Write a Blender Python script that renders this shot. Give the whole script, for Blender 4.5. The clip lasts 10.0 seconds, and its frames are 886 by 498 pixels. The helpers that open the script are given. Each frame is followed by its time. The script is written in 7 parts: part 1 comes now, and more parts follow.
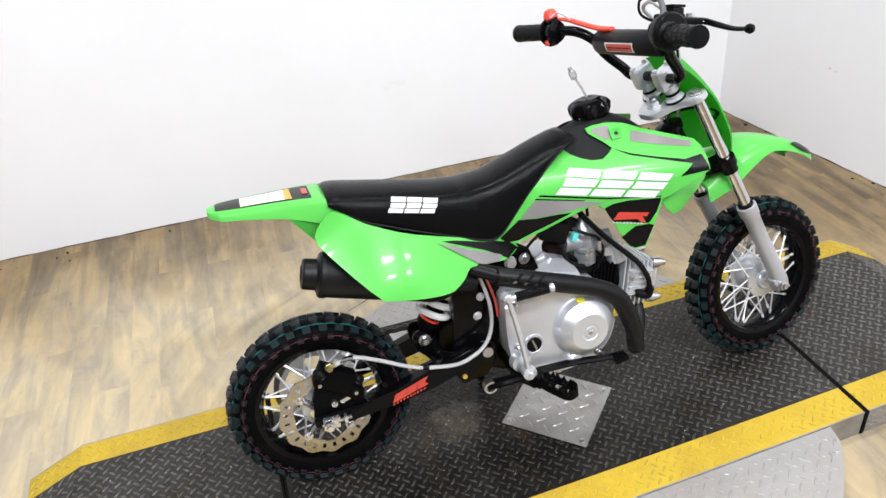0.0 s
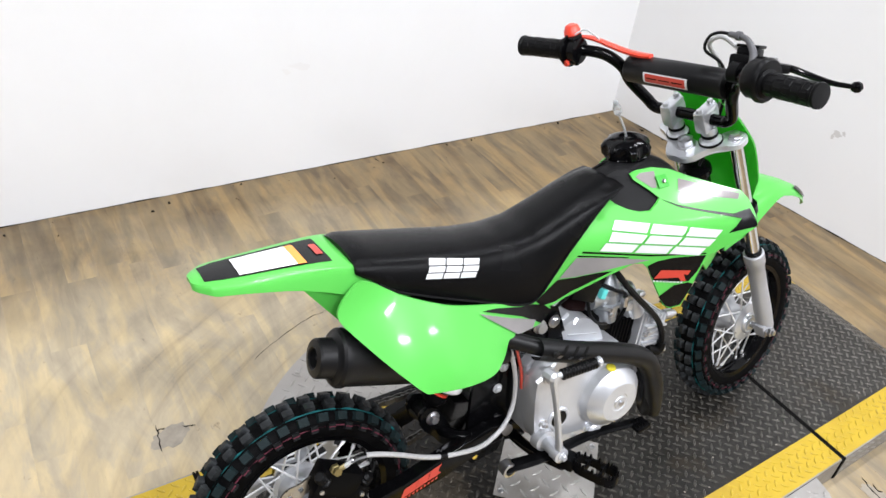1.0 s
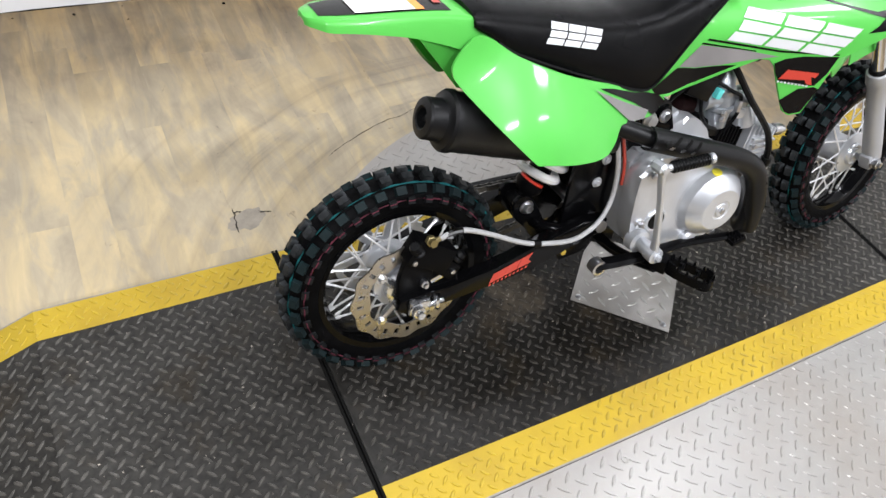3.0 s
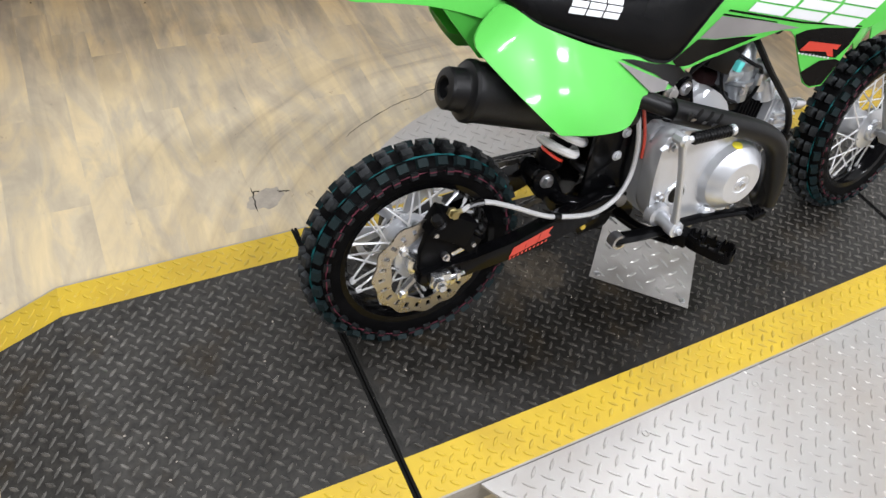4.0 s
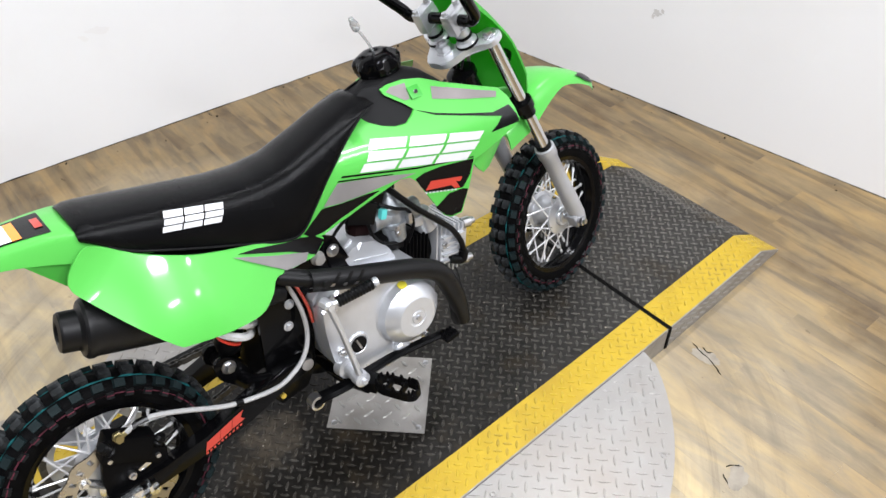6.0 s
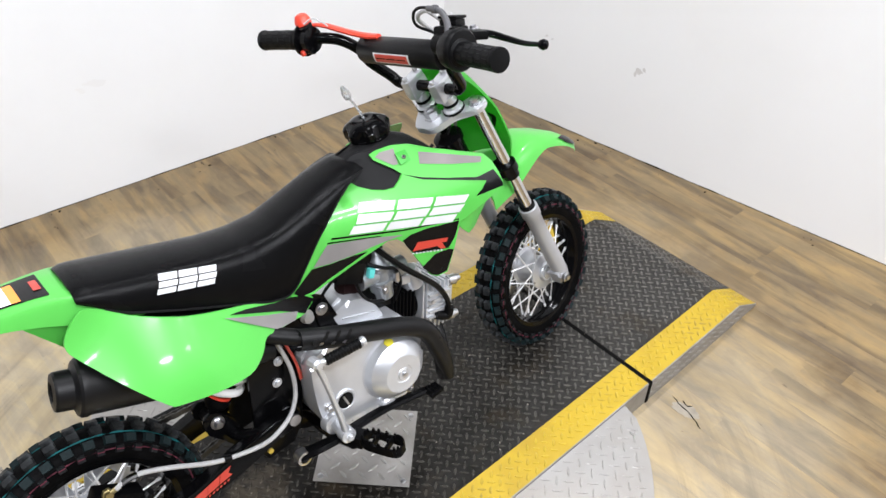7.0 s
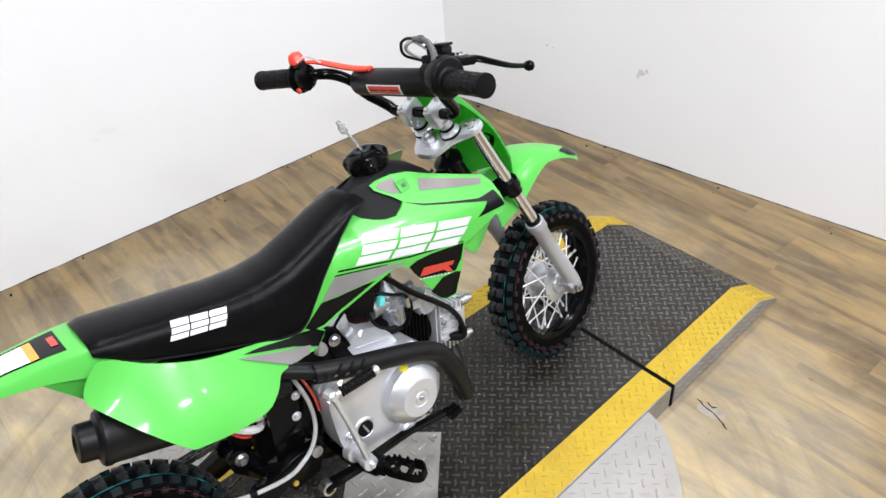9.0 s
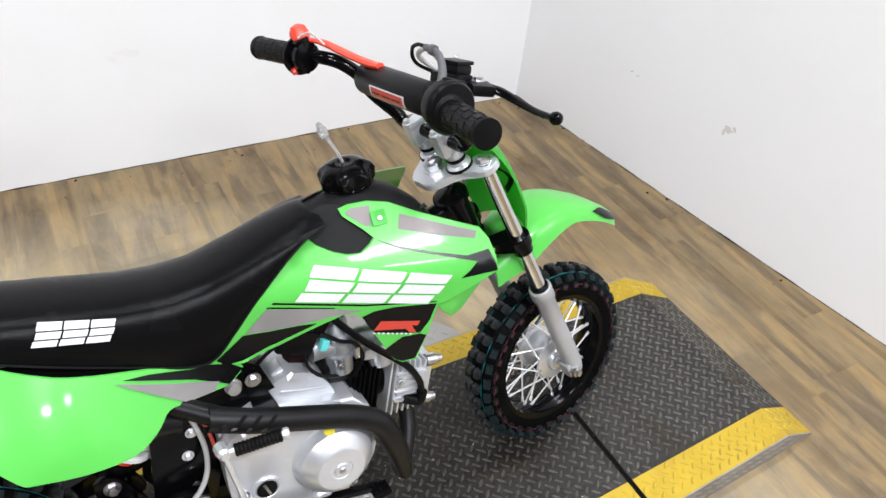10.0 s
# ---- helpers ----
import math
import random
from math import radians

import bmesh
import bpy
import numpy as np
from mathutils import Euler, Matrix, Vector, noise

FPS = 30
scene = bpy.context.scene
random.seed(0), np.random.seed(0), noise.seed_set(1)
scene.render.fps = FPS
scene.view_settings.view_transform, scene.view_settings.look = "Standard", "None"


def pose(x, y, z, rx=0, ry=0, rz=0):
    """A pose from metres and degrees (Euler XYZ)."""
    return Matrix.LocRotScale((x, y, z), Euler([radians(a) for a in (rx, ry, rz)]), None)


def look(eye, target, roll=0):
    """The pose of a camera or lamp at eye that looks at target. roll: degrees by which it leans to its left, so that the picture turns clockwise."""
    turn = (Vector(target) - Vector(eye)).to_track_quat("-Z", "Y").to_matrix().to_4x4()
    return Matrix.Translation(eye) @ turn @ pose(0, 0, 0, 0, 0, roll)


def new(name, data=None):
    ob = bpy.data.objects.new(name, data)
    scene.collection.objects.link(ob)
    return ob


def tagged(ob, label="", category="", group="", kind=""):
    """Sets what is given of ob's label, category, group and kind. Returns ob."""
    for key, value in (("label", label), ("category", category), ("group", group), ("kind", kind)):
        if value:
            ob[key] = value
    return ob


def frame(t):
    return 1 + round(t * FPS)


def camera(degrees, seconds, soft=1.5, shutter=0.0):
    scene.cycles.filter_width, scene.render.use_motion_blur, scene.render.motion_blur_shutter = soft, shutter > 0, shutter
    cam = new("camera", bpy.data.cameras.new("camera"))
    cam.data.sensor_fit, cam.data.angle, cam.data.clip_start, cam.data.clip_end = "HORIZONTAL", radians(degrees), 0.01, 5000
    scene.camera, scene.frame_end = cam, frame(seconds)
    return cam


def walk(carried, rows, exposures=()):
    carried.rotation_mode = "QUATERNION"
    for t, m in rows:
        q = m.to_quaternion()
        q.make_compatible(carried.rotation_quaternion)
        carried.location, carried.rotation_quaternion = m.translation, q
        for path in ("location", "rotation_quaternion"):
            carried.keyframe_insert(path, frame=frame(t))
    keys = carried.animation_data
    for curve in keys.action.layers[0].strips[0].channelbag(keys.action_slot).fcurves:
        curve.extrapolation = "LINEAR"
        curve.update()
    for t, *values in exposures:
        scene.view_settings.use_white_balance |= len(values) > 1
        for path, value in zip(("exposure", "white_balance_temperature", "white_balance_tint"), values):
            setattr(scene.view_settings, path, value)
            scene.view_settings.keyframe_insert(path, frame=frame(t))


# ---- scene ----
cam = camera(59.5, 10.0)
PATH = [
    (0, (-0.041, -1.195, 1.274), (0.398, 0.417, 0.175), -5.3),
    (0.5, (-0.193, -0.917, 1.267), (0.502, 0.577, 0.134), 2.9),
    (1, (-0.29, -0.725, 1.261), (0.631, 0.596, 0.074), 7.0),
    (1.5, (-0.277, -0.683, 1.203), (0.62, 0.525, -0.115), 9.1),
    (2, (-0.316, -0.701, 1.164), (0.523, 0.475, -0.219), 8.9),
    (2.5, (-0.359, -0.713, 1.134), (0.421, 0.449, -0.295), 10.9),
    (4, (-0.413, -0.74, 1.09), (0.323, 0.405, -0.375), 9.9),
    (4.5, (-0.369, -0.751, 1.129), (0.583, 0.315, -0.269), 13.3),
    (5, (-0.278, -0.798, 1.184), (0.692, 0.311, -0.169), 9.3),
    (5.5, (-0.129, -0.851, 1.22), (0.799, 0.337, -0.094), 1.3),
    (6, (-0.053, -0.89, 1.261), (0.927, 0.26, -0.049), 0.4),
    (7.5, (-0.057, -0.903, 1.334), (0.997, 0.296, 0.13), 1.5),
    (8, (-0.058, -0.913, 1.344), (0.97, 0.311, 0.142), -0.3),
    (8.5, (-0.06, -0.919, 1.357), (0.959, 0.328, 0.172), -1.8),
    (9, (-0.022, -0.923, 1.348), (0.973, 0.314, 0.132), -4.5),
    (9.5, (0.132, -0.973, 1.351), (1.072, 0.329, 0.157), 3.4),
    (10, (0.25, -0.769, 1.287), (1.1, 0.521, 0.018), 6.6),
]
walk(cam, [(t, look(eye, target, roll)) for t, eye, target, roll in PATH], exposures=((0.0, -0.13), (1.0, -0.12), (2.0, -0.24), (4.5, -0.21), (6.0, -0.18), (8.0, -0.16), (9.0, -0.19), (10.0, -0.18)))

# ---- light ----
world = bpy.data.worlds.new("world")
scene.world = world
world.use_nodes = True
world.node_tree.nodes["Background"].inputs["Color"].default_value = (0.9, 0.95, 1.0, 1)
world.node_tree.nodes["Background"].inputs["Strength"].default_value = 0.05
scene.view_settings.exposure = 0.0


def ceiling_lamp(x, y, power, sx=0.42, sy=0.09):
    data = bpy.data.lights.new("ceiling_lamp", "AREA")
    data.shape, data.size, data.size_y, data.energy, data.color = "RECTANGLE", sx, sy, power, (0.925, 0.940, 1.0)
    ob = new("ceiling_lamp", data)
    ob.matrix_world = pose(x, y, 2.66)
    return ob


for lx, kx in ((-1.35, 46.0), (0.45, 41.0), (1.75, 28.0)):
    for ly, ky in ((-2.4, 1.05), (-1.6, 1.35), (0.25, 0.63)):
        ceiling_lamp(lx, ly, kx * ky)


# ---- materials ----
def mat(name, colour, rough=0.5, metal=0.0, var=0.08, scale=30.0, bump=0.0, bump_scale=200.0, coat=0.0, wear=None, wear_scale=4.0, wear_amount=0.5, spec=0.5, coat_rough=0.06):
    """A surface with grain at one scale, stains or wear at a second, and fine relief."""
    m = bpy.data.materials.new(name)
    m.use_nodes = True
    nt = m.node_tree
    b = nt.nodes["Principled BSDF"]
    b.inputs["Roughness"].default_value = rough
    b.inputs["Metallic"].default_value = metal
    b.inputs["Specular IOR Level"].default_value = spec
    b.inputs["Coat Weight"].default_value = coat
    b.inputs["Coat Roughness"].default_value = coat_rough
    co = nt.nodes.new("ShaderNodeTexCoord")
    n1 = nt.nodes.new("ShaderNodeTexNoise")
    n1.inputs["Scale"].default_value = scale
    n1.inputs["Detail"].default_value = 5
    nt.links.new(co.outputs["Object"], n1.inputs["Vector"])
    ramp = nt.nodes.new("ShaderNodeMix")
    ramp.data_type = "RGBA"
    lo = tuple(max(0, c * (1 - var)) for c in colour) + (1,)
    hi = tuple(min(1, c * (1 + var)) for c in colour) + (1,)
    ramp.inputs["A"].default_value, ramp.inputs["B"].default_value = lo, hi
    nt.links.new(n1.outputs["Fac"], ramp.inputs["Factor"])
    out = ramp.outputs["Result"]
    if wear:
        n2 = nt.nodes.new("ShaderNodeTexNoise")
        n2.inputs["Scale"].default_value = wear_scale
        n2.inputs["Detail"].default_value = 8
        n2.inputs["Roughness"].default_value = 0.65
        nt.links.new(co.outputs["Object"], n2.inputs["Vector"])
        cr = nt.nodes.new("ShaderNodeValToRGB")
        cr.color_ramp.elements[0].position, cr.color_ramp.elements[1].position = 0.48, 0.68
        cr.color_ramp.elements[1].color = (wear_amount,) * 3 + (1,)
        nt.links.new(n2.outputs["Fac"], cr.inputs["Fac"])
        mx = nt.nodes.new("ShaderNodeMix")
        mx.data_type = "RGBA"
        mx.inputs["B"].default_value = wear + (1,)
        nt.links.new(cr.outputs["Color"], mx.inputs["Factor"])
        nt.links.new(out, mx.inputs["A"])
        out = mx.outputs["Result"]
    nt.links.new(out, b.inputs["Base Color"])
    rr = nt.nodes.new("ShaderNodeMapRange")
    rr.inputs["To Min"].default_value, rr.inputs["To Max"].default_value = max(0.02, rough * 0.82), min(1, rough * 1.2)
    nt.links.new(n1.outputs["Fac"], rr.inputs["Value"])
    nt.links.new(rr.outputs["Result"], b.inputs["Roughness"])
    if bump:
        n3 = nt.nodes.new("ShaderNodeTexNoise")
        n3.inputs["Scale"].default_value = bump_scale
        n3.inputs["Detail"].default_value = 3
        nt.links.new(co.outputs["Object"], n3.inputs["Vector"])
        bp = nt.nodes.new("ShaderNodeBump")
        bp.inputs["Strength"].default_value, bp.inputs["Distance"].default_value = bump, 0.002
        nt.links.new(n3.outputs["Fac"], bp.inputs["Height"])
        nt.links.new(bp.outputs["Normal"], b.inputs["Normal"])
    return m


GREEN = mat("green_plastic", (0.086, 0.435, 0.069), 0.32, var=0.05, scale=9, bump=0.03, bump_scale=60, coat=0.26, spec=0.2, coat_rough=0.07)
GREEN_POCKET_SHADE = mat("green_plastic_shaded", (0.040, 0.36, 0.035), 0.45, var=0.06, scale=12)
GREEN_THIN = mat("thin_green_plastic", (0.086, 0.435, 0.069), 0.34, var=0.05, scale=9, spec=0.2)
thin = GREEN_THIN.node_tree
glow = thin.nodes.new("ShaderNodeBsdfTranslucent")
glow.inputs["Color"].default_value = (0.10, 0.62, 0.07, 1)
blend = thin.nodes.new("ShaderNodeMixShader")
blend.inputs["Fac"].default_value = 0.45
thin.links.new(thin.nodes["Principled BSDF"].outputs["BSDF"], blend.inputs[1])
thin.links.new(glow.outputs["BSDF"], blend.inputs[2])
thin.links.new(blend.outputs["Shader"], thin.nodes["Material Output"].inputs["Surface"])
SEAT = mat("black_vinyl", (0.0030, 0.0030, 0.0033), 0.26, var=0.3, scale=16, bump=0.16, bump_scale=900, spec=0.085)
BLACK_PLASTIC = mat("black_plastic", (0.0032, 0.0032, 0.0035), 0.34, var=0.2, scale=60, bump=0.12, bump_scale=500, spec=0.12)
TANK_PLASTIC = mat("grained_tank_plastic", (0.0058, 0.0058, 0.0062), 0.5, var=0.25, scale=80, bump=0.3, bump_scale=700, spec=0.14)
BLACK_PAINT = mat("black_paint", (0.0020, 0.0020, 0.0023), 0.14, var=0.2, scale=30, bump=0.04, bump_scale=90, spec=0.13)
SATIN_BLACK = mat("satin_black_metal", (0.0026, 0.0026, 0.0029), 0.32, var=0.25, scale=50, bump=0.06, bump_scale=300, spec=0.04)
PIPE_BLACK = mat("heat_proof_black_paint", (0.0046, 0.0046, 0.0050), 0.40, var=0.25, scale=50, bump=0.08, bump_scale=300, wear=(0.009, 0.009, 0.009), wear_scale=14, wear_amount=0.4, spec=0.2)
RUBBER = mat("tyre_rubber", (0.0020, 0.0020, 0.0022), 0.5, var=0.3, scale=70, bump=0.25, bump_scale=260, wear=(0.006, 0.006, 0.0065), wear_scale=18, wear_amount=0.5, spec=0.03)
# Pale blotches put the lamp sheen of the block tops into the rubber.
KNOB = mat("tread_rubber", (0.0075, 0.0080, 0.0085), 0.40, var=0.35, scale=90, bump=0.2, bump_scale=300, wear=(0.055, 0.060, 0.063), wear_scale=30, wear_amount=0.8, spec=0.12)
TEAL = mat("teal_tread_paint", (0.010, 0.085, 0.090), 0.5, var=0.3, scale=60, wear=(0.003, 0.005, 0.005), wear_scale=50, wear_amount=1.0, spec=0.05)
PINK = mat("pink_sidewall_line", (0.095, 0.024, 0.036), 0.5, var=0.3, scale=60, wear=(0.006, 0.004, 0.005), wear_scale=50, wear_amount=1.0, spec=0.05)
ELBOW_GREY = mat("grey_rubber_sleeve", (0.075, 0.075, 0.080), 0.45, var=0.2, scale=60)
CHAIN = mat("oiled_chain_steel", (0.10, 0.096, 0.090), 0.32, 0.8, var=0.4, scale=90)
CHROME = mat("chrome", (0.66, 0.665, 0.68), 0.10, 1.0, var=0.08, scale=50)
STEEL = mat("zinc_bolt_steel", (0.58, 0.58, 0.60), 0.3, 1.0, var=0.2, scale=90)
CAST = mat("cast_aluminium", (0.60, 0.615, 0.64), 0.30, 0.62, var=0.07, scale=45, bump=0.10, bump_scale=600, wear=(0.53, 0.54, 0.555), wear_scale=5, wear_amount=0.5)
ALU = mat("brushed_aluminium", (0.70, 0.71, 0.72), 0.20, 0.95, var=0.1, scale=40, bump=0.05, bump_scale=400)
FORK_GREY = mat("grey_fork_paint", (0.38, 0.385, 0.40), 0.35, 0.25, var=0.06, scale=40, bump=0.04, bump_scale=300)
ROTOR = mat("brake_rotor_steel", (0.44, 0.415, 0.38), 0.28, 0.95, var=0.2, scale=60, bump=0.06, bump_scale=300)
BRASS = mat("brass_fitting", (0.34, 0.28, 0.13), 0.35, 0.85, var=0.15, scale=70)
YELLOW_ZINC = mat("yellow_zinc", (0.62, 0.46, 0.08), 0.35, 0.5, var=0.15, scale=60)
HOSE = mat("grey_braided_hose", (0.42, 0.42, 0.42), 0.42, 0.2, var=0.25, scale=200, bump=0.3, bump_scale=900)
WHITE_SPRING = mat("white_powder_coat", (0.80, 0.80, 0.79), 0.35, var=0.04, scale=40)
RED = mat("red_plastic", (0.72, 0.055, 0.028), 0.35, var=0.08, scale=40)
SPOKE = mat("zinc_spoke", (0.85, 0.85, 0.86), 0.32, 0.6, var=0.05, scale=60)
DARK_RED = mat("dark_red_filter", (0.010, 0.0032, 0.0032), 0.6, var=0.3, scale=90, bump=0.3, bump_scale=500, spec=0.1)
CLEAR = mat("clear_breather_tube", (0.72, 0.74, 0.75), 0.25, var=0.05, scale=40)
CLEAR.node_tree.nodes["Principled BSDF"].inputs["Transmission Weight"].default_value = 0.75
DECAL_WHITE = mat("white_decal", (0.60, 0.61, 0.62), 0.3, var=0.08, scale=25, coat=0.25, spec=0.12, coat_rough=0.15)
DECAL_SILVER = mat("silver_decal", (0.20, 0.19, 0.186), 0.40, 0.0, var=0.3, scale=14, coat=0.15, spec=0.12)
DECAL_GREY = mat("grey_decal", (0.22, 0.20, 0.195), 0.42, 0.0, var=0.3, scale=14, coat=0.12, spec=0.1)
DECAL_BLACK = mat("black_decal", (0.0035, 0.0035, 0.004), 0.25, var=0.2, scale=50, spec=0.2)
DECAL_RED = mat("red_decal", (0.46, 0.042, 0.027), 0.32, var=0.08, scale=50, coat=0.2)
DECAL_ORANGE = mat("orange_decal", (0.85, 0.30, 0.05), 0.35, var=0.05, scale=50)
STICKER_PAPER = mat("white_sticker", (0.80, 0.79, 0.77), 0.5, var=0.03, scale=50)
PRINT_GREY = mat("grey_print", (0.45, 0.44, 0.43), 0.5)
YELLOW_STICKER = mat("yellow_sticker", (0.72, 0.62, 0.05), 0.4, var=0.05)
TEAL_CLIP = mat("teal_connector", (0.10, 0.55, 0.52), 0.4)
CARB = mat("zinc_carburettor", (0.36, 0.38, 0.40), 0.36, 0.8, var=0.25, scale=90, bump=0.1, bump_scale=500)
STRIPE = mat("yellow_floor_paint", (0.425, 0.292, 0.018), 0.44, var=0.12, scale=22, bump=0.1, bump_scale=160, wear=(0.27, 0.165, 0.016), wear_scale=3.6, wear_amount=0.65, spec=0.38)
STRIPE_LUG = mat("worn_yellow_lug", (0.43, 0.30, 0.022), 0.40, var=0.15, scale=30, wear=(0.24, 0.170, 0.040), wear_scale=4, wear_amount=0.7, spec=0.42)
PLATE_STEEL = mat("bare_tread_plate", (0.37, 0.36, 0.343), 0.36, 0.58, var=0.16, scale=25, bump=0.08, bump_scale=260, wear=(0.27, 0.246, 0.215), wear_scale=6, wear_amount=0.7)
PLATE_DIRTY = mat("dirty_steel_plate", (0.36, 0.345, 0.325), 0.37, 0.66, var=0.2, scale=25, bump=0.1, bump_scale=260, wear=(0.24, 0.218, 0.185), wear_scale=9, wear_amount=0.6)
PLATE_LUG = mat("polished_tread_lug", (0.40, 0.39, 0.37), 0.34, 0.75, var=0.2, scale=40)
DISC_PAINT = mat("silver_tread_plate_paint", (0.318, 0.306, 0.288), 0.34, 0.40, var=0.08, scale=18, bump=0.08, bump_scale=220, wear=(0.28, 0.247, 0.214), wear_scale=2.0, wear_amount=0.8)
SIDE_STEEL = mat("scratched_side_plate", (0.27, 0.255, 0.23), 0.45, 0.3, var=0.3, scale=60, bump=0.6, bump_scale=70, wear=(0.17, 0.155, 0.13), wear_scale=9, wear_amount=0.8)
DARK_GAP = mat("dark_gap", (0.0035, 0.0033, 0.003), 0.8, spec=0.1)
WALL_GREY = mat("unseen_wall_grey", (0.14, 0.14, 0.14), 0.6, var=0.03, scale=3)
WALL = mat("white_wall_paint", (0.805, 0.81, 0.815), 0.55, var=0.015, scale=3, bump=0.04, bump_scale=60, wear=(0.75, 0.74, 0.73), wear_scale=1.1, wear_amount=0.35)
CEIL = mat("unseen_ceiling_dark", (0.05, 0.05, 0.05), 0.7, var=0.02, scale=3)
SCUFF_FAINT = mat("faint_grey_scuff", (0.765, 0.76, 0.755), 0.6, var=0.05, scale=8)
SCUFF = mat("grey_scuff", (0.60, 0.59, 0.58), 0.6, var=0.1, scale=8)
GRIT = mat("pale_grit", (0.34, 0.30, 0.25), 0.7, var=0.5, scale=60)
CONCRETE = mat("torn_vinyl_underlay", (0.27, 0.238, 0.190), 0.8, var=0.3, scale=45, bump=0.3, bump_scale=120, wear=(0.16, 0.14, 0.112), wear_scale=25)


def deck_material(name, dark_mid, pale_end, mud, rough):
    """Black tread-plate paint: oil and bike shade put into a dark middle, dust and wall sheen into paler ends, with mud
    blots.
    """
    m = bpy.data.materials.new(name)
    m.use_nodes = True
    nt = m.node_tree
    b = nt.nodes["Principled BSDF"]
    geo = nt.nodes.new("ShaderNodeNewGeometry")

    def cloud(scale, detail, lo, hi):
        n = nt.nodes.new("ShaderNodeTexNoise")
        n.inputs["Scale"].default_value, n.inputs["Detail"].default_value, n.inputs["Roughness"].default_value = scale, detail, 0.66
        nt.links.new(geo.outputs["Position"], n.inputs["Vector"])
        r = nt.nodes.new("ShaderNodeMapRange")
        r.inputs["From Min"].default_value, r.inputs["From Max"].default_value = lo, hi
        nt.links.new(n.outputs["Fac"], r.inputs["Value"])
        return n, r

    def mix(fac, a, c, blend="MIX"):
        x = nt.nodes.new("ShaderNodeMix")
        x.data_type, x.blend_type = "RGBA", blend
        nt.links.new(fac, x.inputs["Factor"])
        for sock, val in (("A", a), ("B", c)):
            if isinstance(val, tuple):
                x.inputs[sock].default_value = val + (1,)
            else:
                nt.links.new(val, x.inputs[sock])
        return x.outputs["Result"]

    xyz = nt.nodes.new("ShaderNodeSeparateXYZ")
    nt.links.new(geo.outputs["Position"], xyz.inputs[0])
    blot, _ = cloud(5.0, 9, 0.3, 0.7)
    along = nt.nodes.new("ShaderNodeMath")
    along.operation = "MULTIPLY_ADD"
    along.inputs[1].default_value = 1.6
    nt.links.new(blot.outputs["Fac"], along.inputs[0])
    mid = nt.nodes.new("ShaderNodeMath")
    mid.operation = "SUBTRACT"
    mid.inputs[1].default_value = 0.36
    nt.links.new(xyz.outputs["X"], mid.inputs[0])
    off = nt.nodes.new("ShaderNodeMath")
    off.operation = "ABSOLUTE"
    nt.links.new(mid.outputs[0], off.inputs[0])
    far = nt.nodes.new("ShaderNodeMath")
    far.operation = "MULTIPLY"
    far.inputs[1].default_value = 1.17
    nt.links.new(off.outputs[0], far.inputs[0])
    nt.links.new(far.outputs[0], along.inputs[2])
    end_mix = nt.nodes.new("ShaderNodeMapRange")
    end_mix.inputs["From Min"].default_value, end_mix.inputs["From Max"].default_value = 0.90, 1.95
    nt.links.new(along.outputs[0], end_mix.inputs["Value"])
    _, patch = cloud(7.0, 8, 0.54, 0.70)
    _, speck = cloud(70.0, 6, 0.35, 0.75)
    col = mix(end_mix.outputs["Result"], dark_mid, pale_end)
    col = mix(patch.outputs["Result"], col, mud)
    # dried mud dropped beside the rear wheel
    drop = nt.nodes.new("ShaderNodeVectorMath")
    drop.operation = "DISTANCE"
    drop.inputs[1].default_value = (0.285, 0.006, 0.0)
    nt.links.new(geo.outputs["Position"], drop.inputs[0])
    torn, _ = cloud(22.0, 8, 0.3, 0.7)
    ragged = nt.nodes.new("ShaderNodeMath")
    ragged.operation = "MULTIPLY_ADD"
    ragged.inputs[1].default_value = -0.30
    nt.links.new(torn.outputs["Fac"], ragged.inputs[0])
    nt.links.new(drop.outputs["Value"], ragged.inputs[2])
    dried = nt.nodes.new("ShaderNodeMapRange")
    dried.inputs["From Min"].default_value, dried.inputs["From Max"].default_value = -0.120, -0.078
    dried.inputs["To Min"].default_value, dried.inputs["To Max"].default_value = 0.42, 0.0
    nt.links.new(ragged.outputs[0], dried.inputs["Value"])
    col = mix(dried.outputs["Result"], col, (0.120, 0.098, 0.070))
    grain = mix(speck.outputs["Result"], (0.55, 0.55, 0.55), (1.45, 1.43, 1.4))
    one = nt.nodes.new("ShaderNodeValue")
    one.outputs[0].default_value = 1.0
    col = mix(one.outputs[0], col, grain, "MULTIPLY")
    nt.links.new(col, b.inputs["Base Color"])
    b.inputs["Metallic"].default_value = 0.35
    b.inputs["Specular IOR Level"].default_value = 0.3
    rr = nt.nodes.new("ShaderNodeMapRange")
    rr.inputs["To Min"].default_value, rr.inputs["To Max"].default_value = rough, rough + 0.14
    nt.links.new(end_mix.outputs["Result"], rr.inputs["Value"])
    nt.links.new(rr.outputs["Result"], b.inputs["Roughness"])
    fine = nt.nodes.new("ShaderNodeTexNoise")
    fine.inputs["Scale"].default_value, fine.inputs["Detail"].default_value = 240, 3
    nt.links.new(geo.outputs["Position"], fine.inputs["Vector"])
    bp = nt.nodes.new("ShaderNodeBump")
    bp.inputs["Strength"].default_value, bp.inputs["Distance"].default_value = 0.3, 0.002
    nt.links.new(fine.outputs["Fac"], bp.inputs["Height"])
    nt.links.new(bp.outputs["Normal"], b.inputs["Normal"])
    return m


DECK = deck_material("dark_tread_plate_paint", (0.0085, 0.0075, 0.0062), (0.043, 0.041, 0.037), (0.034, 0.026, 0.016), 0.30)
